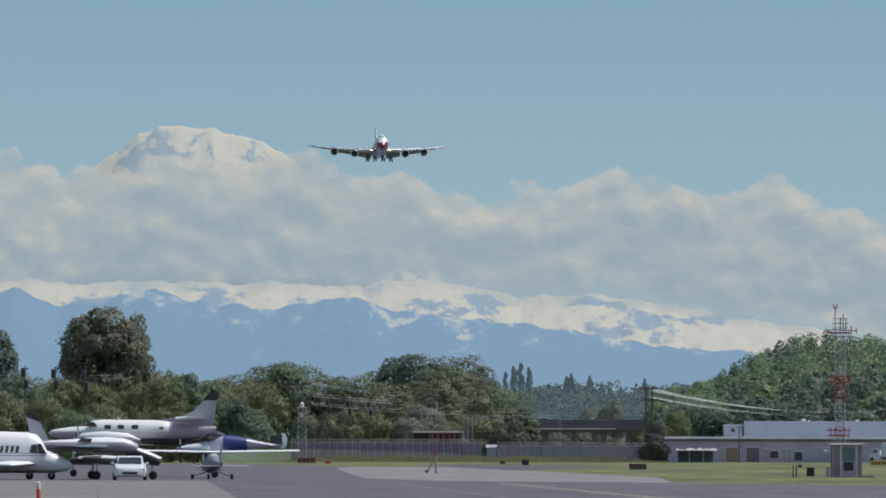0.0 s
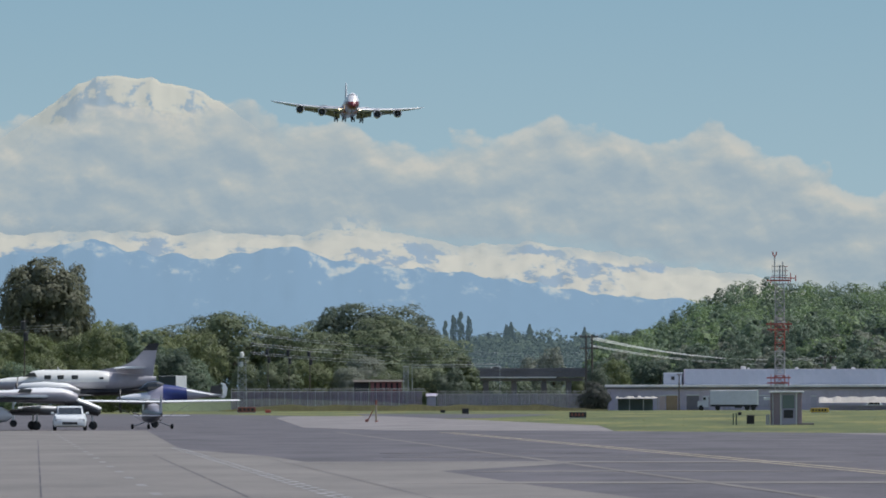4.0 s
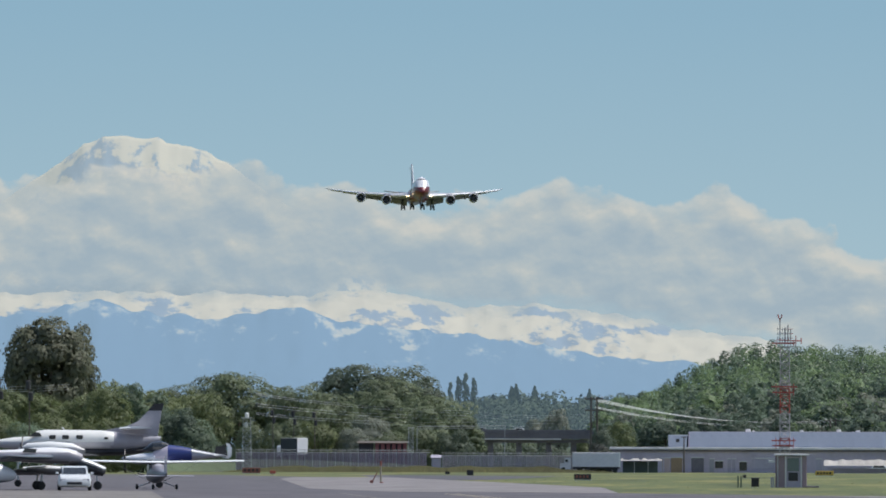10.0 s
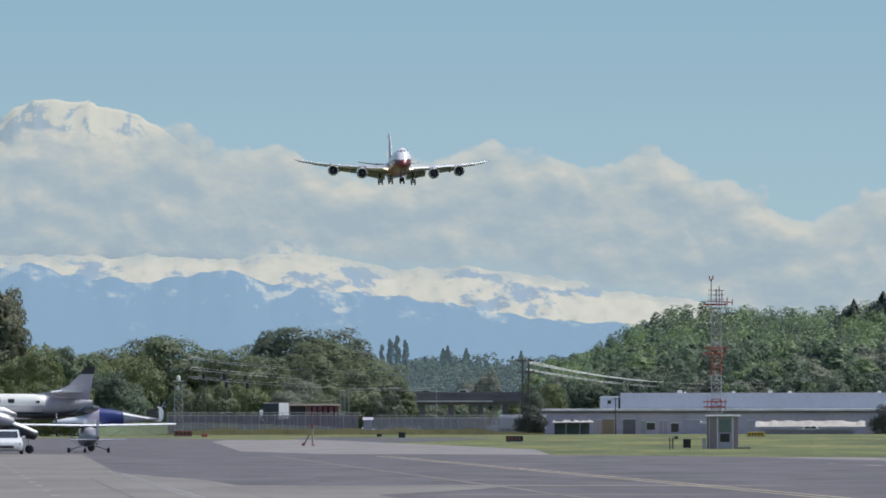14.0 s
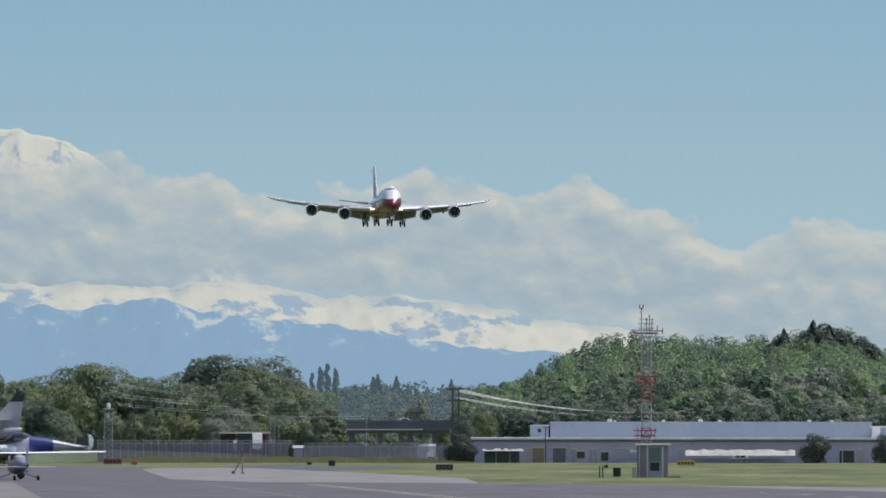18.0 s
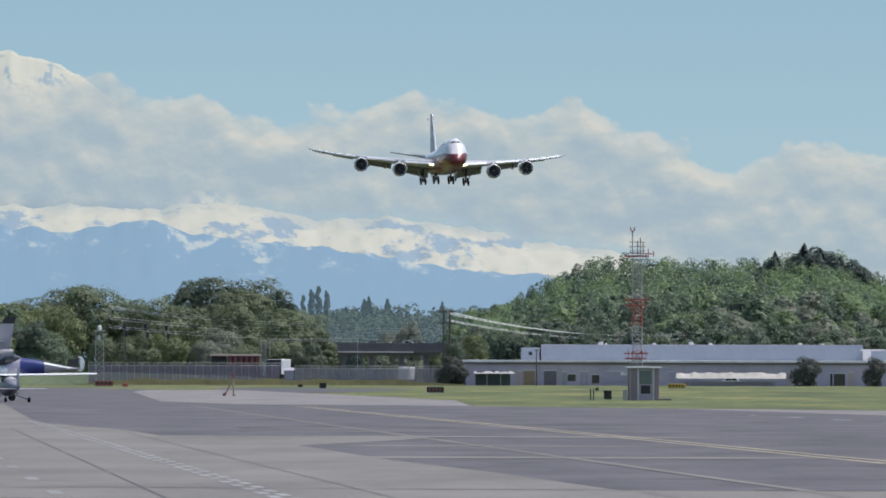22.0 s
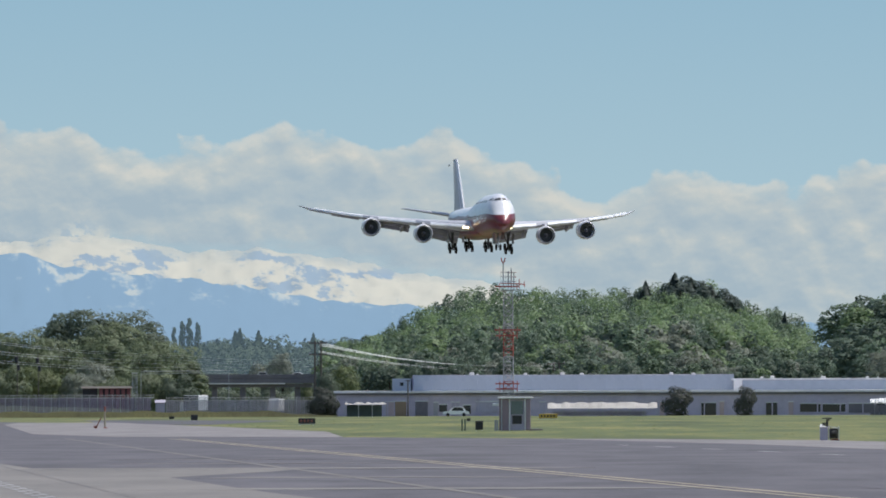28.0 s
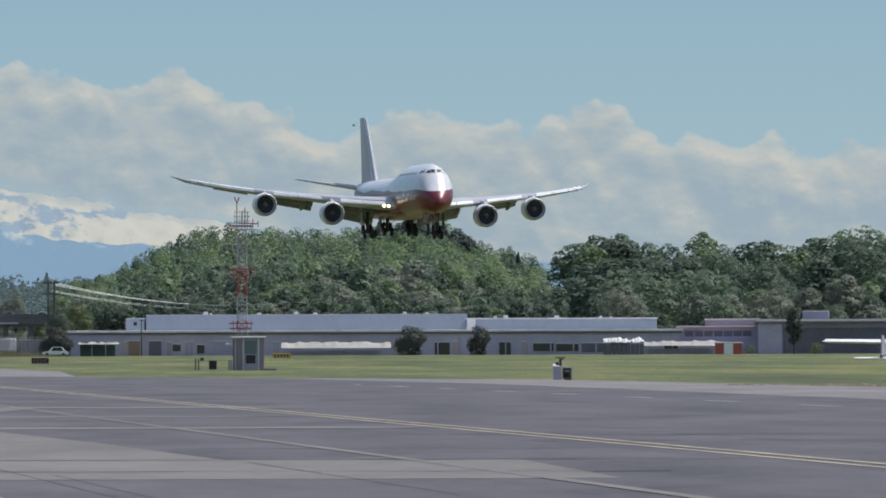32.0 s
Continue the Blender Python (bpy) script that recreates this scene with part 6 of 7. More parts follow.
    # tailplane
    tail = [(2.0, 65.5, 7.2, 2.2), (6.0, 69.2, 5.0, 2.85), (10.1, 73.2, 2.7, 3.55), (10.5, 74.5, 1.4, 3.6)]
    part("tailplane", Geo().loft([[(side * x, le - ST0 + c * a, z + c * b * 0.8) for a, b in FOIL] for x, le, c, z in tail]), WINGM, jumbo, "", True)
# fin
fin = [(3.0, 58.5, 14.6), (6.5, 62.0, 11.6), (10.5, 66.3, 8.4), (13.3, 69.4, 5.9), (13.7, 70.2, 5.0)]
ring_at = lambda z, le, c: [(s * b * c * 0.5, le - ST0 + c * a, z) for s, lst in ((1, FOIL[:6]), (-1, tuple(reversed(FOIL[1:6])))) for a, b in lst]
part("fin", Geo().loft([ring_at(*q) for q in fin]), FINM, jumbo, "grey fin with a faint reddish pattern", True)
# Bright wide strip paints the sunlight along the front of the fin.
part("fin_leading_edge", Geo().loft([[(0, le - ST0 - 0.2, z), (0.036 * c, le - ST0 + 0.07 * c, z), (0, le - ST0 + 0.08 * c, z), (-0.036 * c, le - ST0 + 0.07 * c, z)] for z, le, c in fin]), SLATM, jumbo, "bright metal strip, painted for the sun on the fin edge")


drogue = part("trailing_cone", Geo().lathe((0, 47.5, 12.75), (0, 1, 0), [(0, 0.04), (0.4, 0.17), (0.7, 0.22), (0.7, 0.16)], 12), STEEL, jumbo, "small drogue cone on a thin line", True)
part("line", Geo().tube((0, 75.4 - ST0, 13.3), (0, 47.6, 12.75), 0.007, None, 5), BLACK, drogue)


def bogie(name, x, st, z_top, low=-5.85, lean=0.0):
    """A four-wheel main gear with its strut."""
    g = part(name, Geo().tube((x, st - ST0, z_top), (x + lean, st - ST0, low), 0.27, 0.22, 10).tube((x, st - ST0 - 1.6, z_top), (x + lean, st - ST0, -5.0), 0.13).tube((x - 0.9, st - ST0, z_top), (x + lean, st - ST0, -4.6), 0.1).tube((x + lean, st - ST0 - 0.8, low - 0.3), (x + lean, st - ST0 + 0.8, low + 0.4), 0.17), GEARM, jumbo, "dark grey strut with a bogie beam")
    for wy, wz in ((-0.74, low - 0.32), (0.74, low + 0.42)):
        for wx in (-0.58, 0.58):
            part("wheel", Geo().lathe((x + lean + wx - 0.22, st - ST0 + wy, wz), (1, 0, 0), [(0, 0.38), (0.03, 0.62), (0.12, 0.72), (0.38, 0.72), (0.47, 0.62), (0.5, 0.38)], 16), TYRE, g, "black tyre", True)
    return g


for side in (-1, 1):
    w = bogie("wing_gear", side * 5.5, 33.4, -1.9, -5.05)
    part("gear_door", Geo().box(side * 6.45 - 0.04, side * 6.45 + 0.04, 33.4 - ST0 - 1.2, 33.4 - ST0 + 1.2, -4.0, -2.0), FLAPM, w)
    w = bogie("body_gear", side * 1.92, 36.2, -2.4, -4.65)
    part("gear_door", Geo().box(side * 3.0 - 0.04, side * 3.0 + 0.04, 36.2 - ST0 - 1.4, 36.2 - ST0 + 1.4, -3.8, -2.6), FLAPM, w)
ng = part("nose_gear", Geo().tube((0, 8.0 - ST0, -2.3), (0, 7.7 - ST0, -5.2), 0.13, None, 10).tube((0, 9.6 - ST0, -2.4), (0, 7.8 - ST0, -4.6), 0.07), STEEL, jumbo, "steel nose strut")
for wx in (-0.62, 0.22):
    part("wheel", Geo().lathe((wx, 7.7 - ST0, -5.2), (1, 0, 0), [(0, 0.3), (0.03, 0.5), (0.1, 0.6), (0.3, 0.6), (0.37, 0.5), (0.4, 0.3)], 16), TYRE, ng, "black tyre", True)
for s in (-1, 1):
    part("gear_door", Geo().box(s * 0.85 - 0.03, s * 0.85 + 0.03, 6.2 - ST0, 9.6 - ST0, -3.7, -2.42), LIVERY, ng)


# ---- parked aircraft: nose towards +x, or mirrored with turn ----
def body(sections, n=16):
    """Rings from (x, half width, bottom, top)."""
    return Geo().loft([[(x, w * math.cos(2 * math.pi * k / n), (b + t) / 2 + (t - b) / 2 * math.sin(2 * math.pi * k / n)) for k in range(n)] for x, w, b, t in sections])


def aerofoil(p0, p1, c0, c1, thick=0.12, upright=False):
    """A tapered surface from p0 to p1 (points on its leading edge), chords towards -x."""
    rings = []
    for p, c in ((p0, c0), (p1, c1)):
        ring = []
        for a, b in ((0, 0), (0.08, 0.5), (0.35, 0.7), (1, 0.04), (1, -0.04), (0.35, -0.4), (0.08, -0.35)):
            o = b * thick * c
            ring.append((p[0] - a * c, p[1] + (o if upright else 0), p[2] + (0 if upright else o)))
        rings.append(ring)
    return Geo().loft(rings)


def wheel(parent, x, y, z, r=0.22, w=0.16):
    return part("wheel", Geo().lathe((x, y - w / 2, z), (0, 1, 0), [(0, r * 0.6), (0.02, r * 0.9), (w * 0.3, r), (w * 0.7, r), (w - 0.02, r * 0.9), (w, r * 0.6)], 12), TYRE, parent, "black tyre", True)


def propeller(parent, x, y, z, r, blades=3, turn=0.3):
    p = part("spinner", Geo().lathe((x, y, z), (1, 0, 0), [(0, 0.16), (0.12, 0.15), (0.3, 0.03)], 10), STEEL, parent, "", True)
    for k in range(blades):
        a = turn + k * 2 * math.pi / blades
        part("blade", Geo().tube((x + 0.06, y, z), (x + 0.06, y + r * math.cos(a), z + r * math.sin(a)), 0.07, 0.04, 5), BLACK, p)


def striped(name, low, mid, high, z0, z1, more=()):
    """Three colour bands by height, plus more; low is the underside's shade, painted in."""
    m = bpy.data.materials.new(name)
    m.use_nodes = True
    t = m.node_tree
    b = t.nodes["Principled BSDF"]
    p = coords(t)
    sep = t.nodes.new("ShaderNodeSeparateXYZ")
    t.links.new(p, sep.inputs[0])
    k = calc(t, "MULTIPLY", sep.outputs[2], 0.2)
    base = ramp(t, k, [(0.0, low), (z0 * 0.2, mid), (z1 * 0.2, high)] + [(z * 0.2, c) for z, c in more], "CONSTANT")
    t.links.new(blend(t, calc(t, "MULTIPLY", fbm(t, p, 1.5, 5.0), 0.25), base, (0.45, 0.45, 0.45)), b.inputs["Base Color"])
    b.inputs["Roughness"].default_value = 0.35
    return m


# white and grey turboprop, side on, nose to the left of its tail
PD = 462.0
pk = PD / K
tp = thing("turboprop", spot(-1245, PD, 0, 176), "white and grey twin turboprop with black fin tip, parked", "airplane")
L = lambda u: -(u + 1245) * pk
# Grey and near-black bands paint the shade on the lower fuselage.
TPM = striped("white_over_painted_shade", (0.05, 0.05, 0.06), (0.40, 0.39, 0.42), (0.70, 0.70, 0.66), 2.6, 3.06)
TPG = mat("mid_grey_paint", (0.33, 0.32, 0.355), 0.4, 0.1, 0.1, 2.0, 0.02)
V = lambda v: up(v, PD)
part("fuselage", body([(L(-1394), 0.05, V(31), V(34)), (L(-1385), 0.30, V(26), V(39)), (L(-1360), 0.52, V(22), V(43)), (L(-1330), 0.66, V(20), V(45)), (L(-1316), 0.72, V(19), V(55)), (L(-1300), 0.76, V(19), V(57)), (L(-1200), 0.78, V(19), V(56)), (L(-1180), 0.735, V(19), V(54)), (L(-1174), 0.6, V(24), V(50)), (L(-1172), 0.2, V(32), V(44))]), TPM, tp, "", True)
part("rear_fuselage", body([(L(-1186), 0.74, V(18.5), V(54.5)), (L(-1172), 0.715, V(18), V(53)), (L(-1140), 0.5, V(22), V(50)), (L(-1110), 0.25, V(30), V(47)), (L(-1098), 0.1, V(36), V(45))]), TPG, tp, "plain grey rear fuselage", True)
# Black body stands for the shade along the belly.
part("dark_belly", body([(L(-1330), 0.5, V(14), V(23)), (L(-1240), 0.8, V(10), V(25)), (L(-1160), 0.72, V(12), V(24)), (L(-1106), 0.2, V(20), V(27))], 12), BLACK, tp, "black body for the shade under the fuselage")
part("fin", Geo().loft([[(L(a), y, V(b)) for a, b in ((-1205, 55), (-1160, 63), (-1138, 72), (-1117, 94), (-1096, 94), (-1104, 42))] for y in (-0.08, 0.08)]), TPG, tp, "grey fin")
part("fin_tip", Geo().loft([[(L(a), y, V(b)) for a, b in ((-1121, 91), (-1111, 103), (-1092, 104), (-1096, 91))] for y in (-0.085, 0.085)]), BLACK, tp, "black fin tip")
for s in (-1, 1):
    part("tailplane", aerofoil((L(-1172), s * 0.2, V(59)), (L(-1150), s * 2.3, V(60)), 2.0, 1.5, 0.1), WHITE, tp)
    part("wing", aerofoil((L(-1268), s * 0.5, V(12)), (L(-1250), s * 6.6, V(14)), 2.4, 1.2, 0.07), WHITE, tp)
    # Dark bands paint the shade on the nacelle's lower half.
    nac = part("engine", body([(L(-1338), 0.12, V(20), V(27)), (L(-1330), 0.3, V(14), V(33)), (L(-1290), 0.36, V(12), V(36)), (L(-1250), 0.34, V(12), V(33)), (L(-1228), 0.1, V(14), V(22))], 12), striped("white_cowling_shaded_below", (0.04, 0.04, 0.045), (0.2, 0.2, 0.22), (0.72, 0.72, 0.70), 2.5, 2.68), tp, "white engine nacelle, shade painted on its lower part", True)
    nac.location = (0, s * 2.1, 0)
    propeller(nac, L(-1338), 0, V(23), 1.2)
    leg = part("main_gear", Geo().tube((L(-1250), s * 2.1, 0.3), (L(-1250), s * 2.1, V(14)), 0.08), STEEL, tp)
    wheel(leg, L(-1250), s * 2.1, 0.3, 0.3)
leg = part("nose_gear", Geo().tube((L(-1350), 0, 0.25), (L(-1350), 0, V(22)), 0.07), STEEL, tp)
wheel(leg, L(-1350), 0, 0.25, 0.25)
for s in (-1, 1):
    for u in (-1288, -1265, -1240):
        part("cabin_window", Geo().box(L(u) - 0.23, L(u) + 0.23, s * 0.70 - 0.06, s * 0.70 + 0.06, V(40), V(47.5), 0.04), GLASS, tp)
    part("cabin_window", Geo().box(L(-1193) - 0.14, L(-1193) + 0.14, s * 0.70 - 0.05, s * 0.70 + 0.05, V(40), V(44)), GLASS, tp)
    part("cockpit_pane", Geo().loft([[(L(a), s * y, V(b)) for a, b in ((-1331, 44.5), (-1319, 52), (-1311, 52), (-1307, 45))] for y in (0.55, 0.74)]), GLASS, tp)
part("aerial", Geo().tube((L(-1268), 0, V(56)), (L(-1272), 0, V(61)), 0.04), WHITE, tp)

# light twin before it, nose to the right
td, tk = 412.0, 412.0 / K
# The dark lower bands of both put the underside's shade into the colour.
TWM = striped("white_over_dark_shade", (0.05, 0.05, 0.055), (0.23, 0.22, 0.25), (0.70, 0.70, 0.70), 1.72, 2.28)
NCM = striped("white_nacelle_dark_shade", (0.03, 0.03, 0.035), (0.10, 0.10, 0.11), (0.72, 0.72, 0.70), 1.24, 1.31)
tw = thing("twin_engine_plane", spot(-1300, td, 0, 4), "white low-wing twin-engined light aircraft, parked", "airplane")
L = lambda u: (u + 1300) * tk
V = lambda v: up(v, td)
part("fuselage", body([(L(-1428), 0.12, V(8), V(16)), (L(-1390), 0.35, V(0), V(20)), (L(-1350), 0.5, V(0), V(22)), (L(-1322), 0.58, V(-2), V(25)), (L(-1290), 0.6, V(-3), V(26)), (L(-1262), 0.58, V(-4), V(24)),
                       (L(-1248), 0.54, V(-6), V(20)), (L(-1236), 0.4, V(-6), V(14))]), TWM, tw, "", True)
# Nose in two bodies: the black one stands for its shaded underside.
part("nose_cone", body([(L(-1268), 0.3, V(0), V(12)), (L(-1240), 0.42, V(-14), V(5)), (L(-1215), 0.42, V(-23), V(-3)), (L(-1200), 0.3, V(-25), V(-10)), (L(-1195), 0.1, V(-20), V(-13))]), BLACK, tw, "black lower nose, for the shade under it", True)
part("nose_top", body([(L(-1270), 0.3, V(8), V(14)), (L(-1240), 0.44, V(-1), V(9)), (L(-1215), 0.44, V(-10), V(0)), (L(-1200), 0.31, V(-16), V(-7)), (L(-1194), 0.08, V(-13), V(-10))]), WHITE, tw, "white upper nose", True)
part("fin", Geo().loft([[(L(a), y, V(b)) for a, b in ((-1392, 18), (-1412, 58), (-1421, 66), (-1434, 66), (-1424, 14))] for y in (-0.06, 0.06)]), SILVER, tw, "grey fin with a dark tip")
part("fin_tip", Geo().loft([[(L(a), y, V(b)) for a, b in ((-1409, 52), (-1418, 69), (-1436, 69), (-1432, 60))] for y in (-0.075, 0.075)]), BLACK, tw, "dark fin tip")
for s in (-1, 1):
    part("tailplane", aerofoil((L(-1402), s * 0.2, V(14)), (L(-1412), s * 2.4, V(15)), 1.3, 0.8, 0.07), WHITE, tw)
    part("wing", aerofoil((L(-1295 if s < 0 else -1290), s * 0.5, V(9 if s < 0 else -13)), (L(-1298), s * 5.6, V(10 if s < 0 else -19)), 3.0 if s < 0 else 2.1, 2.6 if s < 0 else 2.0, 0.06), WHITE, tw)
    # Black copy just below the wing paints the shade beneath it.
    part("wing_underside", aerofoil((L(-1297 if s < 0 else -1292), s * 0.52, V(5 if s < 0 else -17)), (L(-1300), s * 5.62, V(6 if s < 0 else -23)), 3.0 if s < 0 else 2.1, 2.6 if s < 0 else 2.0, 0.045), BLACK, tw, "black sheet for the shade under the wing")
    nac = part("engine", body([(L(-1264), 0.12, V(-18), V(-12)), (L(-1275), 0.3, V(-23), V(-8)), (L(-1300), 0.34, V(-23), V(-6)), (L(-1338), 0.1, V(-16), V(-9))], 12), NCM, tw, "white engine nacelle", True)
    nac.location = (0, s * 1.9, 0)
    propeller(nac, L(-1264), 0, V(-15), 0.8)
    leg = part("main_gear", Geo().tube((L(-1313), s * 1.9, 0.25), (L(-1310), s * 1.9, V(-12)), 0.07), STEEL, tw)
    wheel(leg, L(-1313), s * 1.9, 0.28, 0.28)
    part("cockpit_pane", Geo().loft([[(L(a), s * y, V(b)) for a, b in ((-1344, 17), (-1338, 24), (-1318, 23), (-1320, 16))] for y in (0.5, 0.63)]), GLASS, tw)
leg = part("nose_gear", Geo().tube((L(-1209), 0, 0.25), (L(-1212), 0, V(-10)), 0.06), STEEL, tw)
wheel(leg, L(-1209), 0, 0.27, 0.27)

# business jet's front part comes into view at the edge of the apron
jd, jk = 408.0, 408.0 / K
jt = thing("business_jet", spot(-1480, jd, 0, -6), "white business jet with dark cabin windows and a grey stripe", "airplane")
L = lambda u: (u + 1480) * jk
V = lambda v: up(v, jd)
# Thin dark stripes are livery; the grey lowest band is painted shade.
JTM = striped("white_fine_stripes_shaded_below", (0.28, 0.27, 0.31), (0.66, 0.65, 0.66), (0.10, 0.11, 0.2), 0.55, 1.42, ((1.48, (0.74, 0.74, 0.73)), (1.56, (0.10, 0.11, 0.2)), (1.60, (0.74, 0.74, 0.73))))
part("fuselage", body([(L(-1352), 0.08, V(-28), V(-21)), (L(-1360), 0.3, V(-34), V(-13)), (L(-1378), 0.52, V(-37), V(-5)), (L(-1396), 0.66, V(-38), V(2)), (L(-1405), 0.70, V(-38), V(20)), (L(-1414), 0.74, V(-38), V(30)), (L(-1432), 0.78, V(-38), V(34)), (L(-1500), 0.82, V(-38), V(36)),
                       (L(-1700), 0.82, V(-38), V(36)), (L(-1800), 0.5, V(-20), V(34)), (L(-1860), 0.12, V(5), V(26))]), JTM, jt, "", True)
for s in (-1, 1):
    for k in range(13):
        u = -1446 - 9.2 * k
        part("cabin_window", Geo().loft([[(L(u + a), s * y, V(b)) for a, b in ((-3.4, -2), (-1.0, 10), (3.4, 10), (1.0, -2))] for y in (0.70, 0.835)]), GLASS, jt)
    part("cockpit_pane", Geo().loft([[(L(a), s * y, V(b)) for a, b in ((-1425, -2), (-1421, 12), (-1413, 13), (-1411, -3))] for y in (0.62, 0.785)]), GLASS, jt, "dark cockpit side window")
    part("windscreen", Geo().loft([[(L(a), s * y, V(b)) for a, b in ((-1409, -3), (-1411, 14), (-1405, 14), (-1395, -3))] for y in (0.30, 0.735)]), GLASS, jt, "dark windscreen pane")
    part("wing", aerofoil((L(-1415), s * 0.7, V(-21)), (L(-1440), s * 6.4, V(-24)), 3.6, 1.6, 0.07), WHITE, jt)
    # Second, black wing surface stands for the shade below the white one.
    part("wing_edge", aerofoil((L(-1413), s * 0.75, V(-23)), (L(-1438), s * 6.42, V(-26)), 3.6, 1.6, 0.05), BLACK, jt, "black sheet for the shade under the wing")
    part("engine", Geo().lathe((L(-1660), s * 1.3, V(14)), (-1, 0, 0), [(0, 0.42), (0.1, 0.48), (1.4, 0.46), (2.2, 0.3)], 14), WHITE, jt, "", True)
    leg = part("main_gear", Geo().tube((L(-1560), s * 1.6, 0.3), (L(-1560), s * 1.6, V(-34)), 0.08), STEEL, jt)
    wheel(leg, L(-1560), s * 1.6, 0.3, 0.28)
part("fin", aerofoil((L(-1770), 0, V(30)), (L(-1850), 0, V(110)), 2.6, 1.4, 0.1, True), WHITE, jt)
part("tailplane", aerofoil((L(-1850), -2.4, V(100)), (L(-1850), 2.4, V(100)), 1.2, 1.2), WHITE, jt)
for u in (-1427, -1388):
    leg = part("nose_gear", Geo().tube((L(u), 0, 0.22), (L(u), 0, V(-36)), 0.06), STEEL, jt)
    wheel(leg, L(u), 0.1, 0.24, 0.24)


# high-wing single, built once and placed again beside the hangar
def high_wing(m, label, tail, thick):
    """Nose towards +x."""
    ob = thing("light_aircraft", m, label, "airplane", "high-wing light aircraft")
    # Darker bands towards the belly carry the fuselage's shade.
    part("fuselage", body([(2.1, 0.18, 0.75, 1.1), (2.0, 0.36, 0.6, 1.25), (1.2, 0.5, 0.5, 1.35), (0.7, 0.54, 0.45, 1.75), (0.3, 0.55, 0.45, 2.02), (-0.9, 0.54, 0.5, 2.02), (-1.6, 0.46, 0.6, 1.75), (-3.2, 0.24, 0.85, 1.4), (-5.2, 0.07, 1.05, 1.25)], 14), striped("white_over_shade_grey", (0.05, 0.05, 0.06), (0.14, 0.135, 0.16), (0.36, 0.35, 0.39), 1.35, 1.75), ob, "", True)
    part("fuselage_stripe", body([(1.9, 0.37, 0.82, 0.98), (0.3, 0.562, 0.82, 0.98), (-1.6, 0.468, 0.9, 1.04)], 14), BLUE, ob)
    for s in (-1, 1):
        part("wing", aerofoil((0.55, s * 0.0, 2.02), (0.4, s * 5.5, 2.14), 1.62, 1.15, thick), WHITE, ob)
        part("strut", Geo().tube((0.1, s * 0.5, 0.6), (0.0, s * 2.6, 1.98), 0.014), GREY, ob)
        part("tailplane", aerofoil((-4.2, s * 0.05, 1.0), (-4.5, s * 1.75, 1.02), 1.2, 0.75, thick * 0.7), tail, ob)
        leg = part("main_gear", Geo().tube((-0.3, s * 0.4, 0.55), (-0.35, s * 1.2, 0.2), 0.05, 0.04), STEEL, ob)
        wheel(leg, -0.35, s * 1.25, 0.2, 0.2)
        part("side_window", Geo().box(-0.8, 0.45, s * 0.50 - 0.04, s * 0.50 + 0.04, 1.42, 1.86, 0.05), GLASS, ob)
    part("windscreen", Geo().loft([[(x, y, z) for x, z in ((1.0, 1.36), (0.45, 1.96), (0.36, 1.9), (0.8, 1.34))] for y in (-0.42, 0.42)]), GLASS, ob)
    part("fin", Geo().loft([[(a, y, b) for a, b in ((-4.3, 1.3), (-4.8, 2.5), (-5.1, 2.55), (-5.2, 1.15))] for y in (-0.04, 0.04)]), TPG, ob, "grey fin")
    leg = part("nose_gear", Geo().tube((1.5, 0, 0.2), (1.45, 0, 0.7), 0.05), STEEL, ob)
    wheel(leg, 1.5, 0, 0.18, 0.18)
    propeller(ob, 2.1, 0, 0.93, 0.95, 2)
    return ob


hw = high_wing(spot(-1106, 424, 0, 97) @ Matrix.Diagonal((1, 1, 0.83, 1)), "white high-wing light aircraft seen from behind its tail, parked", TPG, 0.11)
high_wing(spot(1190, 404, -0.03, 69) @ Matrix.Diagonal((1, 1, 0.9, 1)), "white high-wing light aircraft parked on the grass near the hangar", WHITE, 0.2)

# blue and white aircraft behind, tail to the right
bd2, bk = 446.0, 446.0 / K
bp = thing("propeller_plane", spot(-1060, bd2, 0, 180), "navy blue and white light aircraft with a white rudder, parked", "airplane")
L = lambda u: -(u + 1060) * bk
V = lambda v: up(v, bd2)
part("nose", body([(L(-1160), 0.2, V(2), V(10)), (L(-1140), 0.4, V(-4), V(14)), (L(-1108), 0.5, V(-4), V(18))]), striped("pale_topped_cowling", (0.03, 0.03, 0.035), (0.10, 0.10, 0.12), (0.62, 0.64, 0.68), 1.7, 1.85), bp, "pale-topped engine cowling", True)
part("forward_fuselage", body([(L(-1112), 0.42, V(-4), V(20)), (L(-1095), 0.55, V(-4), V(29)), (L(-1085), 0.52, V(-2), V(31))]), LILAC, bp, "grey-white forward fuselage", True)
part("mid_fuselage", body([(L(-1086), 0.53, V(-3), V(31)), (L(-1060), 0.46, V(0), V(28)), (L(-1043), 0.4, V(2), V(24))]), BLUE, bp, "navy blue mid fuselage", True)
part("rear_fuselage", body([(L(-1044), 0.4, V(2), V(24)), (L(-1010), 0.22, V(8), V(17)), (L(-982), 0.08, V(10), V(13))]), TPG, bp, "grey rear fuselage", True)
part("white_stripe", body([(L(-1044), 0.405, V(16), V(23)), (L(-1010), 0.245, V(12), V(16)), (L(-988), 0.12, V(11), V(13.5))]), WHITE, bp, "white stripe along the rear fuselage")
part("fin", Geo().loft([[(L(a), y, V(b)) for a, b in ((-1004, 12), (-1001, 28), (-983, 30), (-981, 9))] for y in (-0.05, 0.05)]), BLACK, bp, "dark fin")
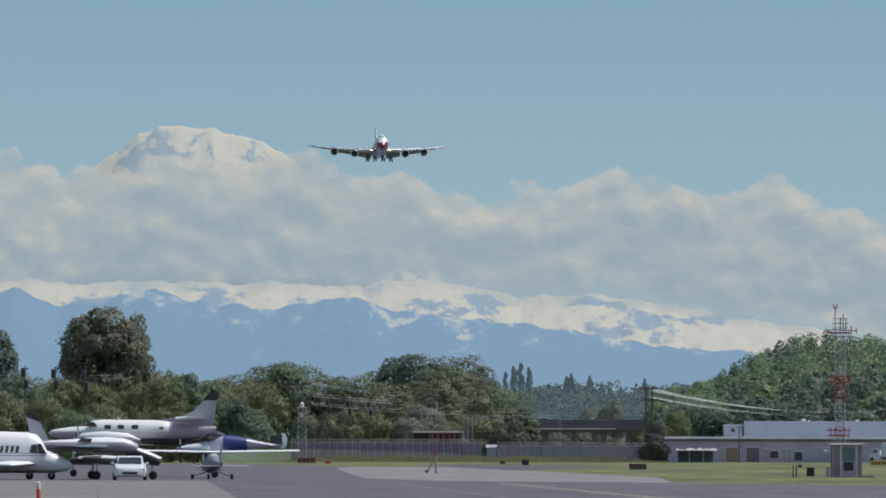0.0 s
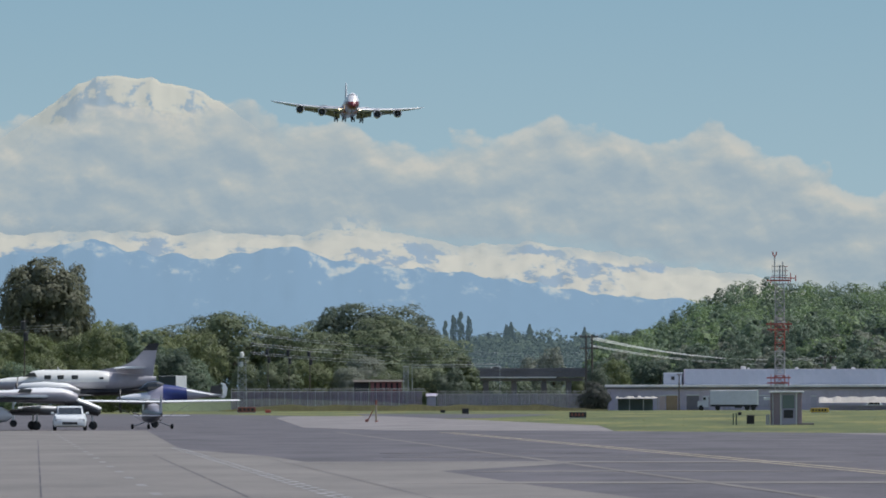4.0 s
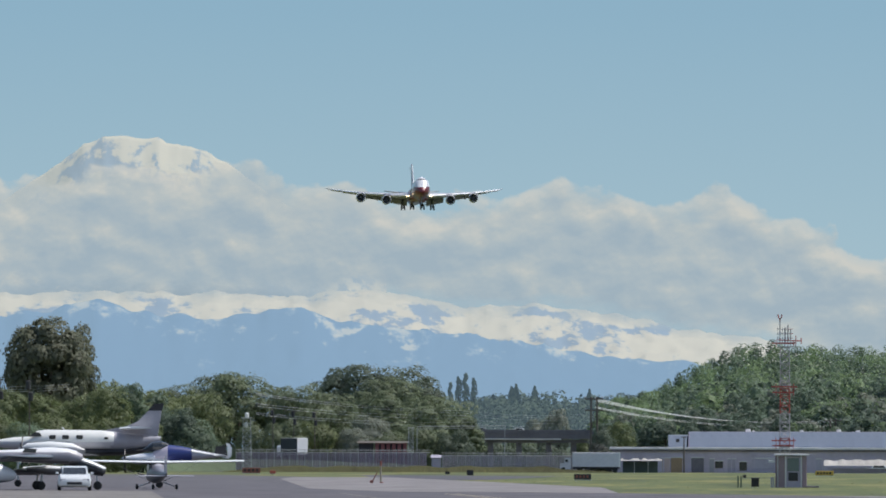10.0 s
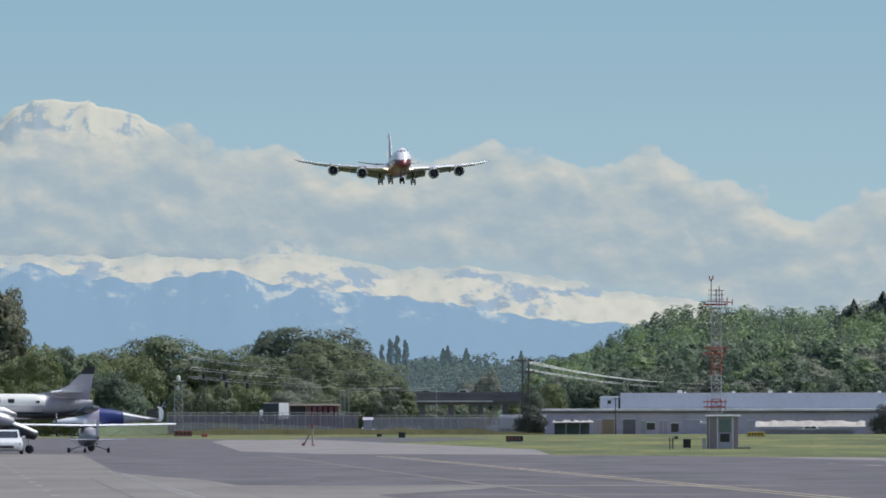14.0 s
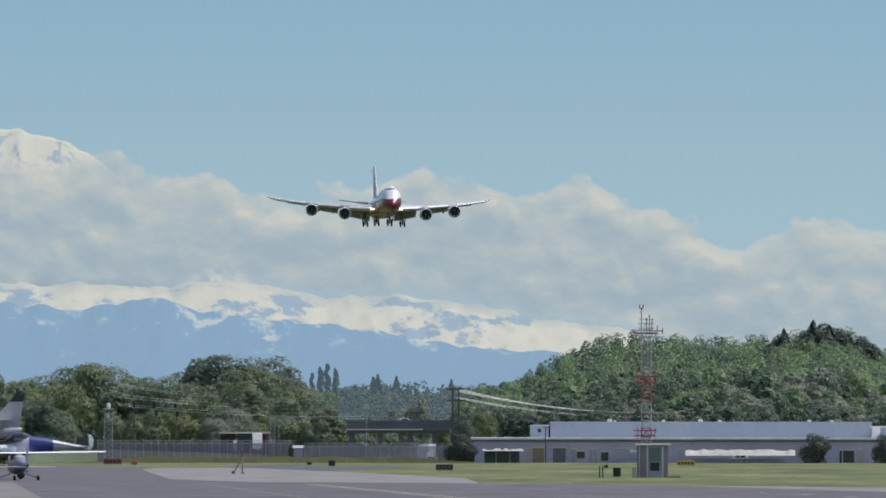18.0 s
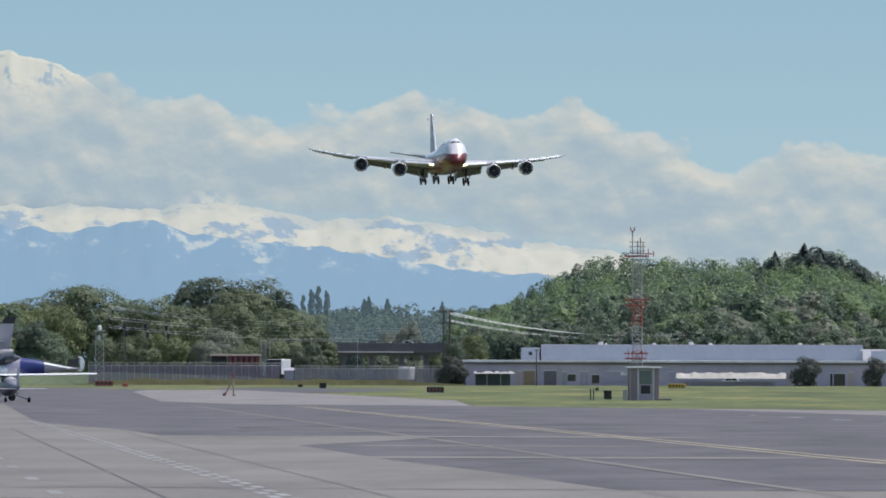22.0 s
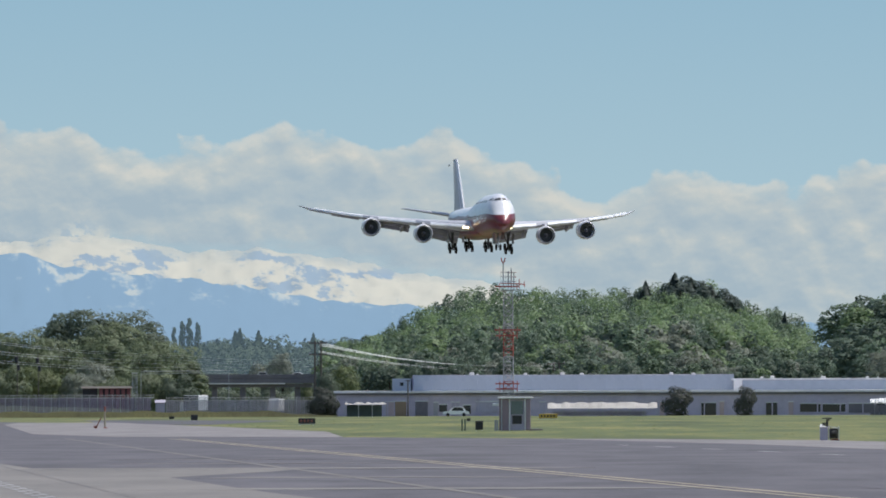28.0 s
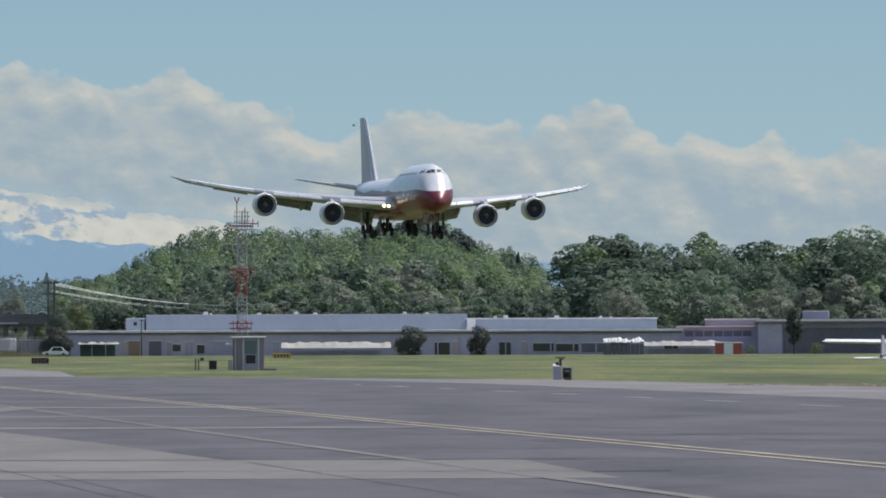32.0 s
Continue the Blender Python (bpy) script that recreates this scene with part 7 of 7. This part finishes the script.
part("rudder", Geo().loft([[(L(a), y, V(b)) for a, b in ((-984, 8), (-986, 8), (-980, 12), (-980, 28), (-984, 34), (-976, 33), (-972, 24), (-973, 12), (-978, 6))] for y in (-0.055, 0.055)]), WHITE, bp, "white rudder")
for s in (-1, 1):
    part("tailplane", aerofoil((L(-1005), s * 0.1, V(12)), (L(-998), s * 1.7, V(12)), 0.9, 0.6), WHITE, bp)
    part("wing", aerofoil((L(-1120), s * 0.4, V(-2)), (L(-1112), s * 5.0, V(4)), 1.6, 1.1, 0.07), WHITE, bp)
    leg = part("main_gear", Geo().tube((L(-1100), s * 1.4, 0.25), (L(-1100), s * 1.3, V(-2)), 0.06), STEEL, bp)
    wheel(leg, L(-1100), s * 1.4, 0.25, 0.25)
propeller(bp, L(-1160), 0, V(6), 0.9)
part("canopy", body([(L(-1128), 0.1, V(20), V(24)), (L(-1112), 0.42, V(18), V(36)), (L(-1096), 0.42, V(18), V(37)), (L(-1084), 0.2, V(20), V(33))], 12), GLASS, bp, "dark canopy")

car = thing("car", spot(-1250, 404, 0, 90), "white saloon car parked before the light aircraft", "car")
CARW = mat("bright_white_car_paint", (0.60, 0.62, 0.63), 0.3, 0.0, 0.05, 2.0, 0.01)


def car_ring(x, w, z0, z1, lean):
    """One cross-section of a car body: half width w below the shoulder, narrower above."""
    return [(x, -w + 0.06, z0), (x, -w, z0 + 0.15), (x, -w, z0 + (z1 - z0) * 0.62), (x, -w + lean, z1), (x, w - lean, z1), (x, w, z0 + (z1 - z0) * 0.62), (x, w, z0 + 0.15), (x, w - 0.06, z0)]


part("body", Geo().loft([car_ring(*q) for q in ((-2.28, 0.82, 0.32, 0.62, 0.1), (-2.2, 0.92, 0.25, 0.74, 0.12), (-1.7, 0.98, 0.22, 0.90, 0.12), (-0.95, 1.0, 0.22, 0.98, 0.1), (0.9, 1.0, 0.22, 1.0, 0.1), (1.9, 0.98, 0.22, 0.99, 0.12), (2.25, 0.9, 0.3, 0.86, 0.15))]), CARW, car, "", True)
part("cabin", Geo().loft([[(x, -w, z), (x, -w * 0.86, z + h), (x, w * 0.86, z + h), (x, w, z)] for x, w, z, h in ((-1.15, 0.80, 0.95, 0.03), (-0.45, 0.84, 0.96, 0.44), (-0.1, 0.85, 0.96, 0.50), (0.7, 0.85, 0.96, 0.50), (1.55, 0.80, 0.96, 0.06))]), CARW, car, "", True)
part("windscreen", Geo().loft([[(-1.16, -0.70, 1.0), (-1.16, 0.70, 1.0), (-0.50, 0.66, 1.37), (-0.50, -0.66, 1.37)], [(-1.12, -0.70, 0.97), (-1.12, 0.70, 0.97), (-0.46, 0.66, 1.34), (-0.46, -0.66, 1.34)]]), GLASS, car, "dark windscreen")
for q in (-1, 1):
    part("headlight", Geo().box(-2.26, -2.12, q * 0.68 - 0.2, q * 0.68 + 0.2, 0.56, 0.70, 0.03), GREY, car)
    part("side_window", Geo().loft([[(x, q * y, z) for x, z in ((-0.75, 1.03), (-0.25, 1.38), (0.75, 1.38), (1.1, 1.03))] for y in (0.74, 0.835)]), GLASS, car)
    part("wing_mirror", Geo().box(-0.85, -0.7, q * 1.04 - 0.09, q * 1.04 + 0.09, 0.98, 1.1, 0.03), CARW, car)
    for x in (-1.4, 1.35):
        part("wheel", Geo().lathe((x, q * 0.9 - 0.11, 0.31), (0, 1, 0), [(0, 0.22), (0.02, 0.31), (0.2, 0.31), (0.22, 0.22)], 14), TYRE, car)
part("grille", Geo().box(-2.30, -2.24, -0.45, 0.45, 0.36, 0.52, 0.02), BLACK, car)

cone = thing("traffic_cone", spot(-1411, 127), "tall faded red and white banded traffic cone", "cone")
part("base", Geo().box(-0.2, 0.2, -0.2, 0.2, 0, 0.05, 0.015), BLACK, cone)
for z0, z1, m in ((0.05, 0.38, CONE), (0.38, 0.5, OFFW), (0.5, 0.72, CONE)):
    part("band", Geo().lathe((0, 0, 0), (0, 0, 1), [(z0, 0.19 - 0.2 * z0), (z1, 0.19 - 0.2 * z1)], 16), m, cone, "", True)
part("top_post", Geo().lathe((0, 0, 0), (0, 0, 1), [(0.7, 0.042), (1.0, 0.04)], 10), CONE, cone, "faded red post on top", True)
part("post_tip", Geo().lathe((0, 0, 0), (0, 0, 1), [(1.0, 0.04), (1.12, 0.038), (1.14, 0.01)], 10), OFFW, cone, "white reflective tip", True)

# ---- moving road vehicles beyond the grass ----
TRUCK_WAY = ((0, -1215, 1270), (3.5, -1076, 1278), (6, -1000, 1288), (8, -915, 1298), (10, -855, 1320), (12, -809, 1354), (18, -690, 1410), (21, -640, 1450), (24, -590, 1465), (28, -542, 1475), (32, -510, 1475))


def ramp_top(u):
    """The height of the sloping access road at bearing u."""
    return float(np.interp(u, (-1215, -915, -809, -690, -542), (2.3, 2.3, 2.0, 1.6, 0.06)))


g = Geo()
for _, u, d in TRUCK_WAY:
    for off, z in ((-9, -0.1), (-2.5, ramp_top(u)), (9.5, ramp_top(u)), (16, -0.1)):
        g.v.append((*spot(u, d + off).translation.xy, z - 0.002))
g.f = [(4 * k + i, 4 * k + 4 + i, 4 * k + 5 + i, 4 * k + 1 + i) for k in range(len(TRUCK_WAY) - 1) for i in range(3)]
tagged(new("embankment", mesh_of("embankment", g, HILLG)), "low overgrown embankment of the access road behind the fence", "embankment", kind="structure")

box_truck = thing("box_truck", spot(-1100, 1240), "white box truck driving along the far road", "truck")
part("cargo_box", Geo().box(-1.2, 1.2, -1.6, 4.6, 1.1, 4.35, 0.05), WHITE, box_truck)
# Near-black sheet paints the shade on this side of the box.
part("dark_side", Geo().box(-1.25, -1.2, -1.6, 4.6, 1.15, 4.3), mat("shaded_truck_side", (0.035, 0.045, 0.045), 0.7, 0, 0.2, 2.0, 0.05), box_truck, "truck side made dark for its shade")
part("cab", Geo().box(-1.1, 1.1, 4.7, 6.5, 0.6, 2.9, 0.2), WHITE, box_truck)
part("chassis", Geo().box(-0.9, 0.9, -1.6, 6.3, 0.6, 1.1), BLACK, box_truck)
for y in (-0.6, 5.6):
    for x in (-1.0, 1.0):
        part("wheel", Geo().lathe((x - 0.15, y, 0.5), (1, 0, 0), [(0, 0.35), (0.03, 0.5), (0.27, 0.5), (0.3, 0.35)], 14), TYRE, box_truck, "black tyre")
trailer = thing("trailer_truck", spot(-180, 1240), "white articulated trailer truck on the far road", "truck")
TRAILER = mat("dull_lilac_trailer_paint", (0.58, 0.58, 0.62), 0.6, 0, 0.12, 3.0, 0.03)
part("trailer_box", Geo().box(-4.4, 4.4, -1.2, 1.2, 1.05, 3.7, 0.06), TRAILER, trailer)
part("rear_frame", Geo().box(4.2, 4.46, -1.25, 1.25, 1.0, 3.75), WHITE, trailer, "white rear frame")
part("chassis", Geo().box(-4.3, 4.3, -0.8, 0.8, 0.7, 1.2), BLACK, trailer)
part("cab", Geo().side([(-1.15, 0.6), (1.15, 0.6), (1.15, 2.7), (-1.15, 2.7)], -5.8, -4.7).side([(-1.1, 0.6), (1.1, 0.6), (1.1, 1.7), (-1.1, 1.7)], -6.7, -5.78), TRAILER, trailer, "pale lilac cab with a bonnet")
part("cab_window", Geo().box(-5.7, -5.2, -1.18, 1.18, 1.9, 2.4), GLASS, trailer)
for x in (-6.0, -3.0, 2.4, 3.5):
    for y in (-1.0, 1.0):
        part("wheel", Geo().lathe((x, y - 0.15, 0.5), (0, 1, 0), [(0, 0.35), (0.03, 0.5), (0.27, 0.5), (0.3, 0.35)], 14), TYRE, trailer, "black tyre")

suv = thing("car", spot(168, 1279), "white estate car driving along the warehouse front", "car")
car_mesh(suv, 4.9, 1.9, 1.75, WHITE)


def motions():
    walk(jumbo, [
        (0, pose(-216.72, 3192.14, 145.16, -1.70, 0.22, 6.56)),
        (1, pose(-209.24, 3126.08, 141.19, -1.60, 2.77, 6.52)),
        (2, pose(-201.35, 3060.03, 137.50, -1.52, 2.37, 6.44)),
        (3, pose(-193.48, 2993.94, 133.26, -1.38, 3.25, 6.41)),
        (6, pose(-168.79, 2798.23, 120.75, -0.94, -0.50, 6.41)),
        (7, pose(-160.67, 2732.49, 116.55, -0.86, -0.82, 6.42)),
        (8, pose(-152.75, 2666.76, 111.99, -0.96, 0.12, 6.40)),
        (9, pose(-144.83, 2601.40, 107.11, -0.92, -0.53, 6.41)),
        (10, pose(-136.97, 2536.09, 102.58, -1.03, -0.15, 6.39)),
        (11, pose(-129.61, 2468.96, 98.85, -0.93, 0.93, 6.36)),
        (12, pose(-121.73, 2402.21, 95.34, -0.81, 0.99, 6.39)),
        (13, pose(-113.88, 2335.87, 91.84, -0.80, 0.74, 6.44)),
        (14, pose(-106.26, 2268.63, 88.51, -0.62, 0.18, 6.50)),
        (17, pose(-84.21, 2065.70, 79.21, -0.14, 0.03, 6.64)),
        (18, pose(-76.90, 1999.72, 74.78, -0.34, 0.51, 6.75)),
        (19, pose(-69.85, 1930.16, 70.21, -0.25, 1.27, 6.74)),
        (20, pose(-62.70, 1863.80, 64.85, -0.19, 0.55, 6.90)),
        (21, pose(-55.52, 1796.33, 60.66, -0.13, 0.94, 7.00)),
        (22, pose(-48.64, 1728.63, 56.58, -0.12, 0.88, 7.11)),
        (23, pose(-41.36, 1662.22, 53.16, 0.01, 1.71, 7.22)),
        (24, pose(-34.07, 1593.38, 49.95, 0.08, 0.99, 7.33)),
        (25, pose(-26.92, 1525.07, 47.03, 0.12, 0.94, 7.36)),
        (28, pose(-4.83, 1322.27, 37.69, 0.34, 0.77, 7.95)),
        (29, pose(3.07, 1251.62, 34.71, 0.52, -0.30, 8.13)),
        (30, pose(10.67, 1181.38, 31.18, 0.59, 0.02, 8.36)),
        (31, pose(17.91, 1117.67, 27.90, 0.47, 1.15, 8.31)),
        (32, pose(25.42, 1050.15, 24.43, 0.50, 0.88, 8.30)),
    ])
    walk(box_truck, [(t, spot(u, d, ramp_top(u), 31.0)) for t, u, d in TRUCK_WAY])
    for k, ob in enumerate(bridge_cars):
        walk(ob, [(0, spot(-520 - 70 * k, bd + 3, up(52, bd))), (32, spot(-350 - 60 * k, bd + 3, up(52, bd)))])
    for k, ob in enumerate(road_cars):
        walk(ob, [(t, spot(u + g * k, 1512, 0)) for t, u, g in ((0, -1060, -48), (5.5, -930, 50), (10, -760, 50), (16, -540, 40), (22, -300, 40), (32, 0, 40))])
    walk(trailer, [(t, spot(u, d, 0.0, 0.0 if t < 14 else min(82.0, (t - 13.5) * 20))) for t, u, d in ((0, 120, 1240), (3.5, -51, 1240), (6, -176, 1240), (8.5, -290, 1245), (10, -328, 1250), (13.5, -335, 1270), (15.3, -350, 1330), (17, -372, 1430), (19, -392, 1545), (24, -404, 1560), (32, -408, 1560))])
    walk(suv, [(t, spot(u, d, 0.0)) for t, u, d in ((0, 168, 1279), (24.5, 168, 1279), (25.5, 120, 1279), (26.3, 62, 1262), (27, -8, 1256), (28, -88, 1255), (29, -169, 1255), (30, -235, 1255), (31, -276, 1252), (32, -325, 1249))])


motions()
